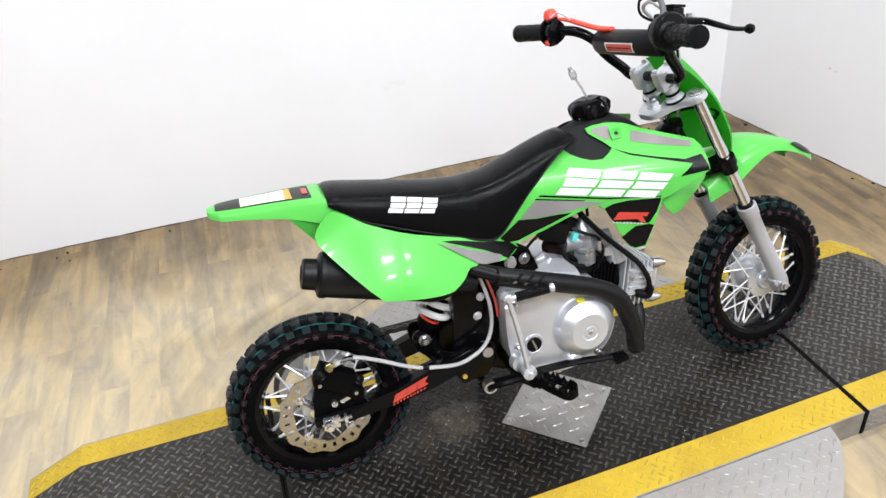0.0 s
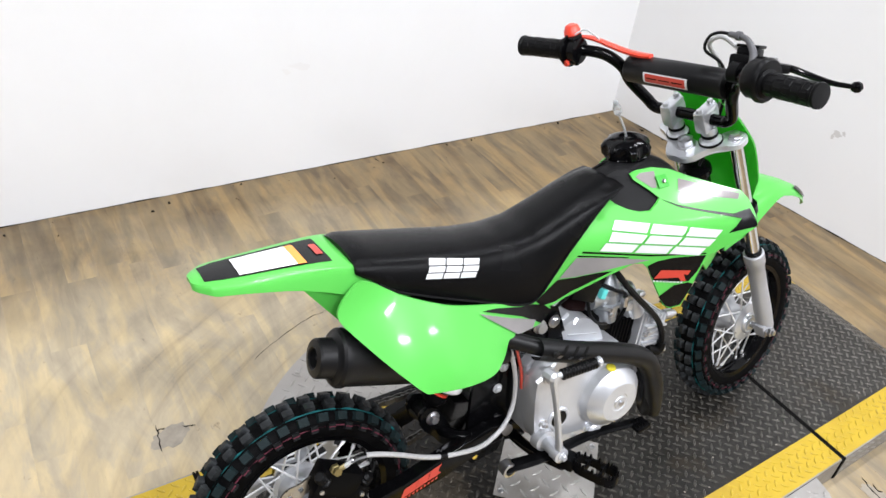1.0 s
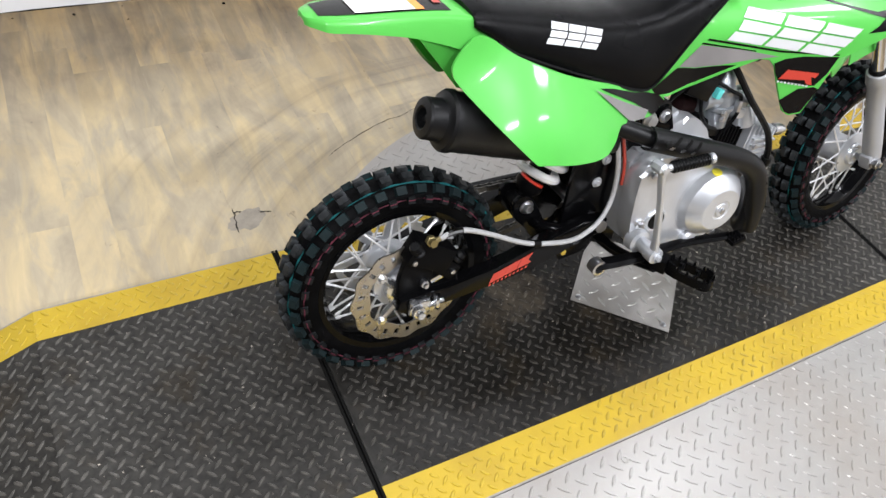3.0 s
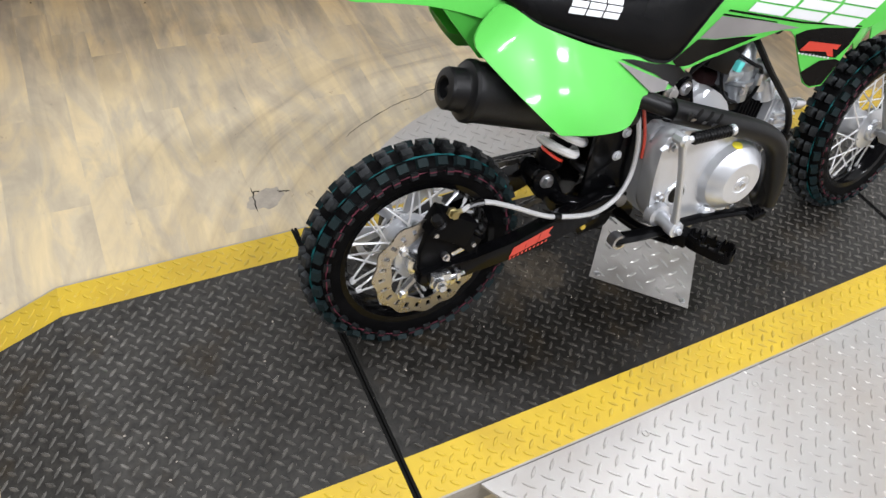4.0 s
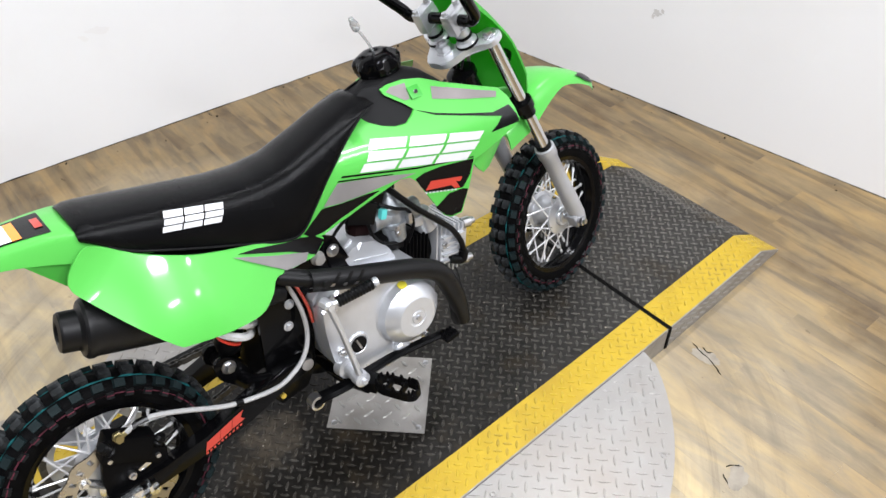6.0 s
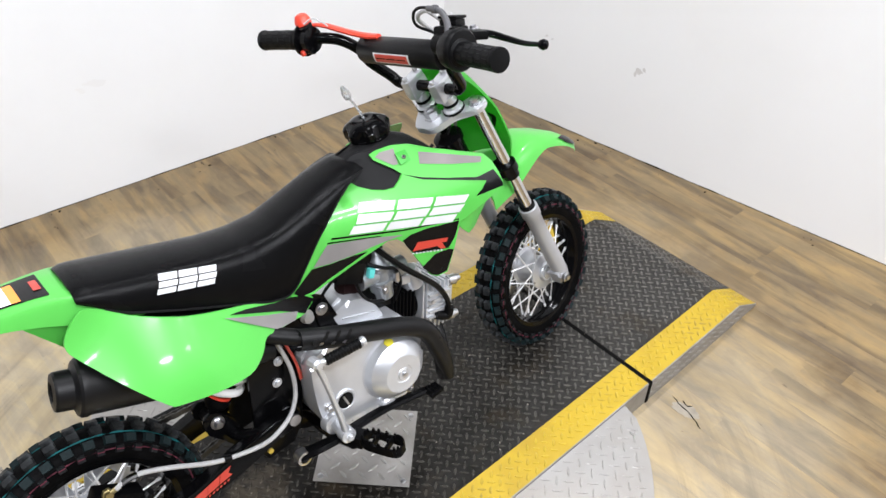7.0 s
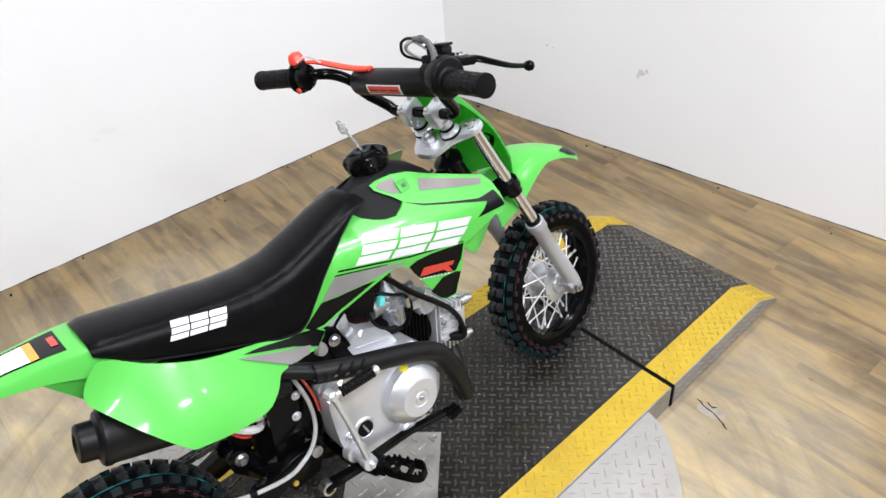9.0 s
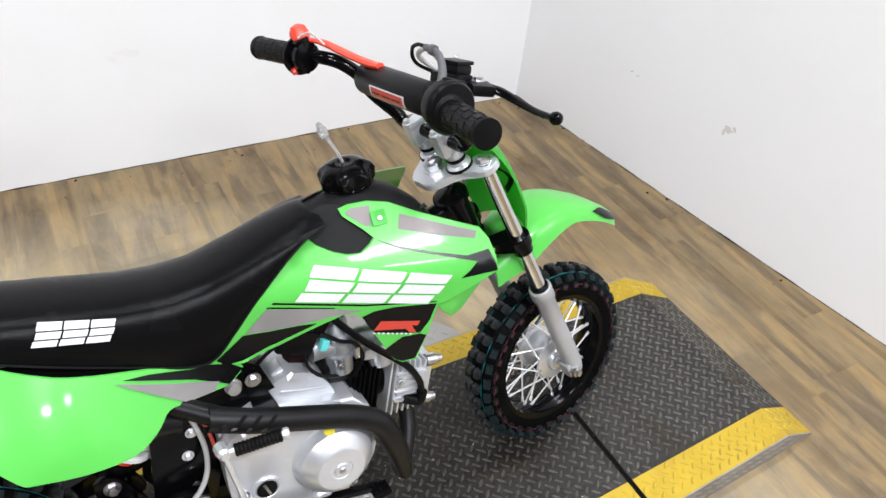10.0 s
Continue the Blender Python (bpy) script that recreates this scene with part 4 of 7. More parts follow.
for x in np.linspace(0.085, 0.572, 40):
    zt, ze, zl, w = lin(x, SEAT_TOP), lin(x, SEAT_EDGE), lin(x, SEAT_LOW), lin(x, SEAT_W)
    zl = min(zl, ze - 0.003)
    h, d = ze - zl, zt - ze
    half = [(w * 1.0, zl), (w * 1.03, zl + h * 0.22), (w * 1.015, zl + h * 0.45), (w * 0.975, zl + h * 0.66), (w * 0.92, zl + h * 0.83), (w * 0.84, zl + h * 0.96), (w * 0.73, ze + d * 0.22), (w * 0.60, ze + d * 0.52), (w * 0.44, ze + d * 0.77), (w * 0.26, ze + d * 0.93), (w * 0.08, zt)]
    loops.append([(x, -a, b) for a, b in half] + [(x, a, b) for a, b in half[::-1]])
rings(bm, loops)
seat = part("seat", bm, SEAT, bike, "long black vinyl saddle with a white logo", angle=60)


def seat_depth(x, z):
    zl, ze, w = lin(x, SEAT_LOW), lin(x, SEAT_EDGE), lin(x, SEAT_W)
    f = (z - zl) / max(ze - zl, 0.004)
    return w * float(np.interp(f, [0, 0.22, 0.45, 0.66, 0.83, 0.96, 1.02, 1.5], [1.0, 1.03, 1.015, 0.975, 0.92, 0.84, 0.77, 0.6]))


def logo_blocks(name, o, u, v, depth, material, parent, side, lift):
    """Three stacks of slanted bars: a plain shape in white. o is the lower left, u along, v up."""
    o, u, v = Vector(o), Vector(u), Vector(v)

    def quad(nm, a0, a1, b0, b1, m, up, label=""):
        pts = [o + u * a0 + v * b0, o + u * a1 + v * b0, o + u * a1 + v * b1, o + u * a0 + v * b1]
        decal(nm, [tuple(p) for p in pts], depth, m, parent, side, up, 0.012, label)

    for k in range(3):
        for r in range(3):
            a = 0.345 * k + (0.0, 0.012, 0.0)[r]
            quad(name, a, a + 0.316, 0.355 * r, 0.355 * r + 0.298, material, lift, "white slanted logo bar")


for side in (-1, 1):
    logo_blocks("logo", (0.186, 0.567), (0.084, -0.021), (0.014, 0.023), seat_depth, DECAL_WHITE, seat, side, 0.0012)
# piping seam under the saddle's edge
bm = bmesh.new()
for side in (-1, 1):
    tube(bm, [(x, side * lin(x, SEAT_W) * 1.01, lin(x, SEAT_LOW)) for x in np.linspace(0.115, 0.56, 26)], 0.0022, seg=6, k=2)
part("piping", bm, BLACK_PLASTIC, seat)

# rear fender: an inverted trough
TAIL = [(-0.118, 0.618, 0.611, 0.024), (-0.108, 0.620, 0.605, 0.032), (-0.06, 0.618, 0.601, 0.040), (0.0, 0.616, 0.591, 0.046), (0.05, 0.6135, 0.576, 0.052), (0.085, 0.609, 0.562, 0.058), (0.115, 0.598, 0.552, 0.0605), (0.145, 0.578, 0.545, 0.0595), (0.175, 0.560, 0.535, 0.057)]
bm = bmesh.new()
loops = []


def tail_at(x):
    """Top, lower edge and half width of the fender at x, rounded off at the tip."""
    cols = []
    for c in (1, 2, 3):
        cols.append(sum(lin(x + d, [(q[0], q[c]) for q in TAIL]) for d in (-0.014, -0.007, 0, 0.007, 0.014)) / 5)
    return cols[0], cols[1], cols[2] * min(1.0, 0.42 + 0.58 * math.sqrt(max(0.0, x + 0.121) / 0.020))


for x in list(np.linspace(-0.121, -0.100, 9)) + list(np.linspace(-0.093, 0.175, 34)):
    zt, zb, w = tail_at(x)
    g = zt - zb
    half = [(w * 1.085, zb), (w * 1.075, zb + g * 0.2), (w * 1.045, zb + g * 0.48), (w * 1.01, zb + g * 0.74), (w * 0.975, zt - min(0.0035, g * 0.2)), (w * 0.945, zt - min(0.001, g * 0.1)), (w * 0.90, zt), (w * 0.3, zt + 0.002)]
    inner = [(w * 1.03, zb), (w * 0.95, zt - min(0.010, g * 0.7)), (w * 0.3, zt - min(0.006, g * 0.5))]
    loops.append([(x, -a, b) for a, b in half] + [(x, a, b) for a, b in half[::-1]] + [(x, a, b) for a, b in inner] + [(x, -a, b) for a, b in inner[::-1]])
rings(bm, loops)
tail = part("rear_fender", bm, GREEN, bike, "bright green plastic rear fender with warning sticker", angle=40)
tail.matrix_basis = pose(0, 0.006, 0)


def tail_plate(name, x0, x1, f0, f1, material, lift, label=""):
    bmx = bmesh.new()
    n = 8
    rows = []
    for i in range(n + 1):
        x = x0 + (x1 - x0) * i / n
        zt, _, w = tail_at(x)
        rows.append([(x, w * 0.88 * f, zt + lift + 0.002 * (1 - abs(f)) if abs(f) < 0.31 / 0.88 else zt + lift + 0.002 * (0.9 - 0.88 * abs(f)) / 0.6) for f in np.linspace(f0, f1, 7)])
    vs = [[bmx.verts.new(p) for p in r] for r in rows]
    for a, b in zip(vs[:-1], vs[1:]):
        for i in range(6):
            bmx.faces.new((a[i], a[i + 1], b[i + 1], b[i]))
    return part(name, bmx, material, tail, label, angle=60)


tail_plate("tail_decal", -0.106, 0.062, -0.80, 0.80, DECAL_BLACK, 0.001, "black decal on the fender")
tail_plate("sticker", -0.062, 0.016, -0.74, 0.60, STICKER_PAPER, 0.0021, "white warning sticker with unreadable print")
tail_plate("sticker_band", 0.016, 0.028, -0.74, 0.60, DECAL_ORANGE, 0.0021, "orange end of the warning sticker")
tail_plate("flag_mark", 0.048, 0.058, -0.35, 0.35, DECAL_RED, 0.0023)
for k, f in enumerate((-0.64, -0.46, -0.28, -0.10, 0.08, 0.26, 0.44)):
    tail_plate("print_line", -0.062, 0.010 - 0.012 * (k % 3), f, f + 0.05, PRINT_GREY, 0.0026)
# inner flaps of the fender
for side in (-1, 1):
    shell("fender_flap", [(0.014, 0.586), (0.085, 0.578), (0.092, 0.540), (0.084, 0.508), (0.070, 0.512)], lambda x, z: 0.045, 0.003, GREEN_THIN, bike, side, "darker green inner fender flap", bevel=0)


def panel_depth(x, z):
    bulge = 0.012 * max(-0.3, 1 - ((x - 0.22) / 0.18) ** 2) + 0.007 * max(-0.3, 1 - ((z - 0.49) / 0.07) ** 2)
    return min(0.158, max(0.0635, 0.073 + 0.66 * (0.55 - z) - 0.5 * max(0.0, x - 0.2) - 0.26 * max(0.0, 0.125 - x) + bulge))


def soft(fn, r=0.012):
    return lambda x, z: (fn(x, z) * 2 + fn(x + r, z) + fn(x - r, z) + fn(x, z + r) + fn(x, z - r)) / 6


panel_d = soft(soft(panel_depth, 0.03), 0.018)
PANEL = [(0.052, 0.556), (0.064, 0.572), (0.085, 0.588), (0.105, 0.583), (0.14, 0.559), (0.195, 0.535), (0.243, 0.515), (0.304, 0.491), (0.357, 0.470), (0.385, 0.464), (0.41, 0.452), (0.428, 0.436), (0.405, 0.418), (0.375, 0.421), (0.343, 0.428), (0.318, 0.434), (0.302, 0.424), (0.288, 0.418), (0.262, 0.414), (0.20, 0.425), (0.155, 0.434), (0.144, 0.436), (0.134, 0.443), (0.092, 0.488), (0.056, 0.531), (0.050, 0.545)]
for side in (-1, 1):
    pn = shell("side_panel", curve_poly(PANEL, 3), panel_d, 0.004, GREEN, bike, side, "bulging green plastic side panel")
    decal("dart_black", [(0.272, 0.497), (0.304, 0.487), (0.357, 0.466), (0.385, 0.460), (0.4105, 0.4512), (0.4272, 0.4362), (0.405, 0.4195), (0.36, 0.450)], panel_d, DECAL_BLACK, pn, side, lift=0.0025, step=0.012)
    decal("dart_silver", [(0.262, 0.4985), (0.335, 0.4590), (0.392, 0.4310), (0.382, 0.4212), (0.343, 0.4305)], panel_d, DECAL_SILVER, pn, side, lift=0.0033, step=0.012)


def shroud_depth(x, z):
    return max(0.066, 0.075 + 0.30 * (x - 0.5)) - 0.8 * max(0.0, z - 0.545)


shroud_d = soft(shroud_depth, 0.014)
SHROUD = [(0.386, 0.468), (0.400, 0.480), (0.440, 0.523), (0.483, 0.560), (0.515, 0.585), (0.546, 0.602), (0.556, 0.592), (0.574, 0.583), (0.592, 0.578), (0.610, 0.578), (0.625, 0.587), (0.633, 0.594), (0.622, 0.605), (0.600, 0.622), (0.598, 0.630), (0.612, 0.634), (0.640, 0.636), (0.668, 0.632), (0.700, 0.619), (0.745, 0.604), (0.780, 0.593), (0.788, 0.580), (0.790, 0.560), (0.789, 0.540), (0.760, 0.522), (0.716, 0.498), (0.703, 0.494), (0.688, 0.446), (0.670, 0.399), (0.650, 0.396), (0.638, 0.404), (0.618, 0.443), (0.600, 0.482), (0.588, 0.494), (0.572, 0.496), (0.527, 0.478), (0.479, 0.457), (0.430, 0.444), (0.405, 0.446), (0.388, 0.456)]
for side in (-1, 1):
    sh = shell("tank_shroud", SHROUD, shroud_d, 0.004, GREEN, bike, side, "glossy green plastic tank shroud with decals")
    logo_blocks("logo", (0.508, 0.529), (0.178, -0.031), (0.036, 0.043), shroud_d, DECAL_WHITE, sh, side, 0.0016)
    decal("silver_flash", [(0.437, 0.492), (0.470, 0.522), (0.54, 0.512), (0.60, 0.500), (0.555, 0.496), (0.51, 0.489), (0.47, 0.486)], shroud_d, DECAL_SILVER, sh, side)
    decal("black_flash", [(0.393, 0.463), (0.434, 0.491), (0.47, 0.485), (0.51, 0.488), (0.535, 0.488), (0.479, 0.464), (0.430, 0.450), (0.405, 0.451)], shroud_d, DECAL_BLACK, sh, side)
    decal("pinstripe", [(0.478, 0.529), (0.480, 0.532), (0.60, 0.510), (0.70, 0.5005), (0.70, 0.4985), (0.60, 0.507)], shroud_d, DECAL_BLACK, sh, side)
    decal("pinstripe", [(0.470, 0.5235), (0.472, 0.526), (0.56, 0.5105), (0.56, 0.509)], shroud_d, DECAL_BLACK, sh, side)
    decal("lower_black", [(0.596, 0.489), (0.612, 0.496), (0.640, 0.499), (0.700, 0.4965), (0.690, 0.468), (0.676, 0.448), (0.640, 0.452), (0.612, 0.458), (0.603, 0.472)], shroud_d, DECAL_BLACK, sh, side)
    decal("lower_black", [(0.676, 0.446), (0.685, 0.442), (0.668, 0.402), (0.650, 0.399), (0.640, 0.404), (0.624, 0.424), (0.650, 0.444)], shroud_d, DECAL_BLACK, sh, side)
    decal("red_block", [(0.610, 0.463), (0.621, 0.478), (0.676, 0.470), (0.672, 0.462), (0.664, 0.464), (0.670, 0.450), (0.660, 0.452), (0.655, 0.459)], shroud_d, DECAL_RED, sh, side, lift=0.0022, label="red logo block")
    for k in range(9):
        x = 0.609 + 0.0064 * k
        decal("tick", [(x, 0.4600 - 0.0012 * k), (x + 0.0035, 0.4594 - 0.0012 * k), (x + 0.0032, 0.4565 - 0.0012 * k), (x - 0.0003, 0.4571 - 0.0012 * k)], shroud_d, DECAL_WHITE, sh, side, lift=0.0022)
    decal("dart", [(0.632, 0.594), (0.66, 0.583), (0.70, 0.573), (0.75, 0.563), (0.782, 0.568), (0.787, 0.552), (0.787, 0.540), (0.735, 0.534), (0.762, 0.555), (0.70, 0.570), (0.66, 0.580)], shroud_d, DECAL_BLACK, sh, side)
    decal("grey_inset", [(0.604, 0.626), (0.614, 0.631), (0.640, 0.632), (0.634, 0.609), (0.626, 0.609)], shroud_d, DECAL_GREY, sh, side)
    decal("grey_inset", [(0.668, 0.602), (0.676, 0.619), (0.70, 0.612), (0.745, 0.598), (0.774, 0.590), (0.768, 0.582), (0.72, 0.590)], shroud_d, DECAL_GREY, sh, side)
    # screw pocket: a flat plate whose darker green stands in for the recess's shade
    bm = bmesh.new()
    cx, cz = 0.650, 0.617
    cy = shroud_d(cx, cz)
    nrm = V(-0.3, side, 0.8 * 1.0).normalized()
    R = Matrix((V(1, 0, 0), nrm.cross(V(1, 0, 0)).normalized(), nrm)).transposed()
    box(bm, V(cx, side * (cy + 0.0006), cz), (0.028, 0.022, 0.003), R, bevel=0.001)
    part("screw_pocket", bm, GREEN_POCKET_SHADE, sh, "flat screw pocket plate in a shaded green")
    bm = bmesh.new()
    bolt(bm, V(cx - 0.002, side * (cy + 0.002), cz), nrm, 0.0042, 0.004, False)
    part("screw", bm, CHROME, sh)
    shell("scoop", [(0.700, 0.494), (0.745, 0.520), (0.80, 0.530), (0.848, 0.508), (0.842, 0.486), (0.80, 0.462), (0.766, 0.442), (0.740, 0.444), (0.722, 0.462)], lambda x, z: 0.118 - 0.5 * max(0, x - 0.74) - 0.25 * max(0, 0.47 - z), 0.004, GREEN, bike, side, "green lower air scoop", bevel=0.001)

# tank between the shrouds
bm = bmesh.new()
loops = []
for x, zt, w, zb in ((0.545, 0.616, 0.044, 0.55), (0.562, 0.6285, 0.0455, 0.53), (0.590, 0.636, 0.044, 0.52), (0.625, 0.643, 0.046, 0.51), (0.665, 0.643, 0.050, 0.51), (0.70, 0.628, 0.052, 0.51), (0.735, 0.600, 0.050, 0.51), (0.755, 0.575, 0.044, 0.52)):
    half = [(w * 0.9, zb), (w * 1.02, zb + (zt - zb) * 0.35), (w, zb + (zt - zb) * 0.62), (w * 0.82, zb + (zt - zb) * 0.85), (w * 0.5, zt - 0.004), (w * 0.15, zt)]
    loops.append([(x, -a, b) for a, b in half] + [(x, a, b) for a, b in half[::-1]])
rings(bm, loops)
tank = part("fuel_tank", bm, TANK_PLASTIC, bike, "grained black plastic fuel tank", angle=60)
# black knee pads of the tank that show behind the shrouds
for side in (-1, 1):
    shell("tank_side", curve_poly([(0.548, 0.610), (0.556, 0.590), (0.585, 0.572), (0.618, 0.572), (0.640, 0.590), (0.640, 0.612), (0.600, 0.634), (0.565, 0.630)], 3), lambda x, z: shroud_d(x, z) - 0.008, 0.004, TANK_PLASTIC, bike, side, "black grained tank side", bevel=0.001)
# fuel cap
CAPC = V(0.636, 0.016, 0.640)
CAPA = V(-0.12, 0.0, 1).normalized()
bm = bmesh.new()
a, u, w = frame_of(CAPA)
loops = []
for h, r, lobe in ((0, 0.037, 0.0), (0.004, 0.039, 0.0), (0.006, 0.039, 0.18), (0.019, 0.040, 0.20), (0.026, 0.037, 0.12), (0.031, 0.030, 0.04), (0.034, 0.022, 0.0), (0.0355, 0.012, 0.0), (0.034, 0.007, 0)):
    loops.append([CAPC + a * h + (u * math.cos(t) + w * math.sin(t)) * r * (1 + lobe * math.copysign(abs(math.cos(7 * t)) ** 0.6, math.cos(7 * t)) * 0.45) for t in [2 * math.pi * i / 84 for i in range(84)]])
rings(bm, loops)
cap = part("fuel_cap", bm, BLACK_PAINT, bike, "glossy black lobed fuel cap", angle=30)
bm = bmesh.new()
tube(bm, [CAPC + a * 0.030, CAPC + a * 0.055 + V(-0.008, 0, 0), CAPC + a * 0.082 + V(-0.020, 0.002, 0)], 0.0024, 8)
lathe(bm, CAPC + a * 0.078 + V(-0.019, 0.002, 0), a + V(-0.3, 0, 0), [(0, 0.006), (0.004, 0.0072), (0.014, 0.0072), (0.017, 0.005), (0.024, 0.004)], 10)
part("breather_tube", bm, CLEAR, cap, "clear plastic breather tube")

# --- frame ---
bm = bmesh.new()
tube(bm, [(0.80, 0, 0.565), (0.70, 0, 0.530), (0.55, 0, 0.485), (0.42, 0, 0.455), (0.34, 0, 0.43)], 0.019, 12)
for side in (-1, 1):
    tube(bm, [(0.42, side * 0.045, 0.455), (0.30, side * 0.056, 0.478), (0.18, side * 0.056, 0.520), (0.08, side * 0.050, 0.560)], 0.010, 8)
    tube(bm, [(0.345, side * 0.05, 0.42), (0.27, side * 0.055, 0.47), (0.2, side * 0.055, 0.505)], 0.008, 8)
part("frame_tube", bm, BLACK_PAINT, bike, "black painted frame tubes")
for side in (-1, 1):
    bm = bmesh.new()
    slab(bm, [(0.300, 0.43), (0.345, 0.450), (0.41, 0.452), (0.452, 0.425), (0.470, 0.375), (0.430, 0.365), (0.380, 0.345), (0.372, 0.255), (0.360, 0.200), (0.338, 0.166), (0.284, 0.160), (0.268, 0.190), (0.276, 0.26), (0.284, 0.34), (0.286, 0.41)], side * 0.050, side * 0.057, bevel=0.0015)
    fp = part("frame_plate", bm, BLACK_PAINT, bike, "black pressed-steel frame plate")
    for x, z in ((0.342, 0.347), (0.331, 0.307)):
        bm = bmesh.new()
        bolt(bm, (x, side * 0.058, z), (0, side, 0), 0.006, 0.006)
        part("bolt", bm, CAST, fp)
bm = bmesh.new()
for x, z, r in ((0.410, 0.405, 0.0105),):
    lathe(bm, (x, -0.058, z), (0, -1, 0), [(0, r * 1.2), (0.004, r * 1.2), (0.006, r), (0.012, r * 0.9), (0.013, r * 0.5)], 20)
part("mount_bolt", bm, PLATE_STEEL, bike, "large alloy engine mount bolt")
# airbox, and an added dark body that closes the view through under the saddle
bm = bmesh.new()
box(bm, (0.24, 0, 0.515), (0.26, 0.085, 0.06), rot3(0, 12, 0), bevel=0.01)
box(bm, (0.37, 0, 0.430), (0.11, 0.085, 0.09), rot3(0, 12, 0), bevel=0.01)
part("airbox", bm, BLACK_PLASTIC, bike, "black plastic airbox with an added filler body")

# --- swingarm, shock, rear brake ---
for side in (-1, 1):
    bm = bmesh.new()
    slab(bm, [(-0.022, 0.196), (-0.026, 0.176), (-0.010, 0.164), (0.05, 0.168), (0.14, 0.176), (0.22, 0.189), (0.30, 0.214), (0.345, 0.222), (0.348, 0.246), (0.30, 0.252), (0.22, 0.232), (0.14, 0.208), (0.06, 0.197)], side * 0.060, side * 0.084, bevel=0.003)
    arm = part("swingarm", bm, BLACK_PAINT, bike, "black box-section swingarm")
    bm = bmesh.new()
    y = side * 0.0848
    blocks = [[(0.130, 0.1805), (0.137, 0.1985), (0.163, 0.2065), (0.157, 0.1880)], [(0.1575, 0.1882), (0.1635, 0.2067), (0.186, 0.2140), (0.180, 0.1950)], [(0.181, 0.1953), (0.187, 0.2143), (0.208, 0.2205), (0.200, 0.2085), (0.206, 0.2020), (0.197, 0.1990)]]
    for b in blocks:
        bm.faces.new([bm.verts.new((x, y, z)) for x, z in b])
    part("logo", bm, DECAL_RED, arm, "red slanted block logo")
    bm = bmesh.new()
    for k in range(10):
        x = 0.130 + 0.0072 * k
        z = 0.1795 + 0.25 * (x - 0.13)
        bm.faces.new([bm.verts.new((x + a, y - side * -0.0003, z + b)) for a, b in ((0, 0), (0.0042, 0.001), (0.0036, -0.003), (-0.0006, -0.004))])
    part("tick", bm, DECAL_RED, arm)
    # chain adjuster and axle nut
    bm = bmesh.new()
    box(bm, (0.006, side * 0.090, 0.181), (0.034, 0.010, 0.024), rot3(0, 6, 0), bevel=0.003)
    lathe(bm, (0, side * 0.094, 0.182), (0, side, 0), [(0, 0.013), (0.003, 0.013), (0.004, 0.011), (0.012, 0.011), (0.013, 0.007), (0.019, 0.0065)], 6)
    rod(bm, (0.018, side * 0.092, 0.181), (0.046, side * 0.092, 0.184), 0.004, seg=8)
    box(bm, (0.034, side * 0.092, 0.183), (0.006, 0.013, 0.016), bevel=0.001)
    part("axle_adjuster", bm, ALU, arm, "zinc chain adjuster and axle nut")
bm = bmesh.new()
rod(bm, (0, -0.095, HUB_Z), (0, 0.095, HUB_Z), 0.008)
part("rear_axle", bm, STEEL, bike, "steel rear axle")
bm = bmesh.new()
rod(bm, (0.335, -0.088, 0.236), (0.335, 0.088, 0.236), 0.011)
part("swingarm_pivot", bm, STEEL, bike, "steel swingarm pivot")
bm = bmesh.new()
tube(bm, [(0.28, -0.072, 0.236), (0.245, -0.04, 0.235), (0.245, 0.04, 0.235), (0.28, 0.072, 0.236)], 0.011, 10)
part("cross_brace", bm, BLACK_PAINT, bike)

# rear caliper on its bracket
bm = bmesh.new()
slab(bm, [(-0.022, 0.175), (0.018, 0.168), (0.075, 0.190), (0.082, 0.222), (0.060, 0.262), (0.030, 0.288), (-0.006, 0.268), (-0.020, 0.225)], -0.060, -0.072, bevel=0.002)
box(bm, (0.030, -0.066, 0.262), (0.075, 0.034, 0.044), rot3(0, 32, 0), bevel=0.005)
box(bm, (0.055, -0.066, 0.232), (0.045, 0.030, 0.03), rot3(0, 42, 0), bevel=0.005)
caliper = part("rear_caliper", bm, SATIN_BLACK, bike, "black rear brake caliper and bracket")
bm = bmesh.new()
lathe(bm, (0.008, -0.078, 0.276), (-0.45, -0.25, 0.85), [(0, 0.010), (0.004, 0.011), (0.006, 0.008), (0.010, 0.010), (0.013, 0.008), (0.017, 0.010), (0.022, 0.007)], 14)
part("pin_boot", bm, BLACK_PLASTIC, caliper, "black ribbed rubber boot")
bm = bmesh.new()
lathe(bm, (0.070, -0.078, 0.246), (0.6, -0.25, 0.7), [(0, 0.009), (0.004, 0.010), (0.006, 0.0075), (0.010, 0.009), (0.016, 0.006)], 14)
part("pin_boot", bm, BLACK_PLASTIC, caliper, "black ribbed rubber boot")
bm = bmesh.new()
box(bm, (0.046, -0.0735, 0.214), (0.030, 0.003, 0.010), rot3(0, -20, 0), bevel=0.0014)
part("pad_spring", bm, CHROME, caliper, "bright pad retaining clip")
for x, z in ((0.000, 0.262), (0.064, 0.226), (0.020, 0.212)):
    bm = bmesh.new()
    lathe(bm, (x, -0.072, z), (0, -1, 0), [(0, 0.0062), (0.008, 0.0062), (0.0085, 0.0040), (0.013, 0.0036)], 14)
    part("slide_pin", bm, STEEL, caliper)
bm = bmesh.new()
lathe(bm, (0.024, -0.080, 0.296), (0, -1, 0.15), [(0, 0.0085), (0.006, 0.0085), (0.007, 0.0065), (0.014, 0.0065)], 6)
rod(bm, (0.024, -0.088, 0.298), (0.042, -0.090, 0.304), 0.004, seg=8)
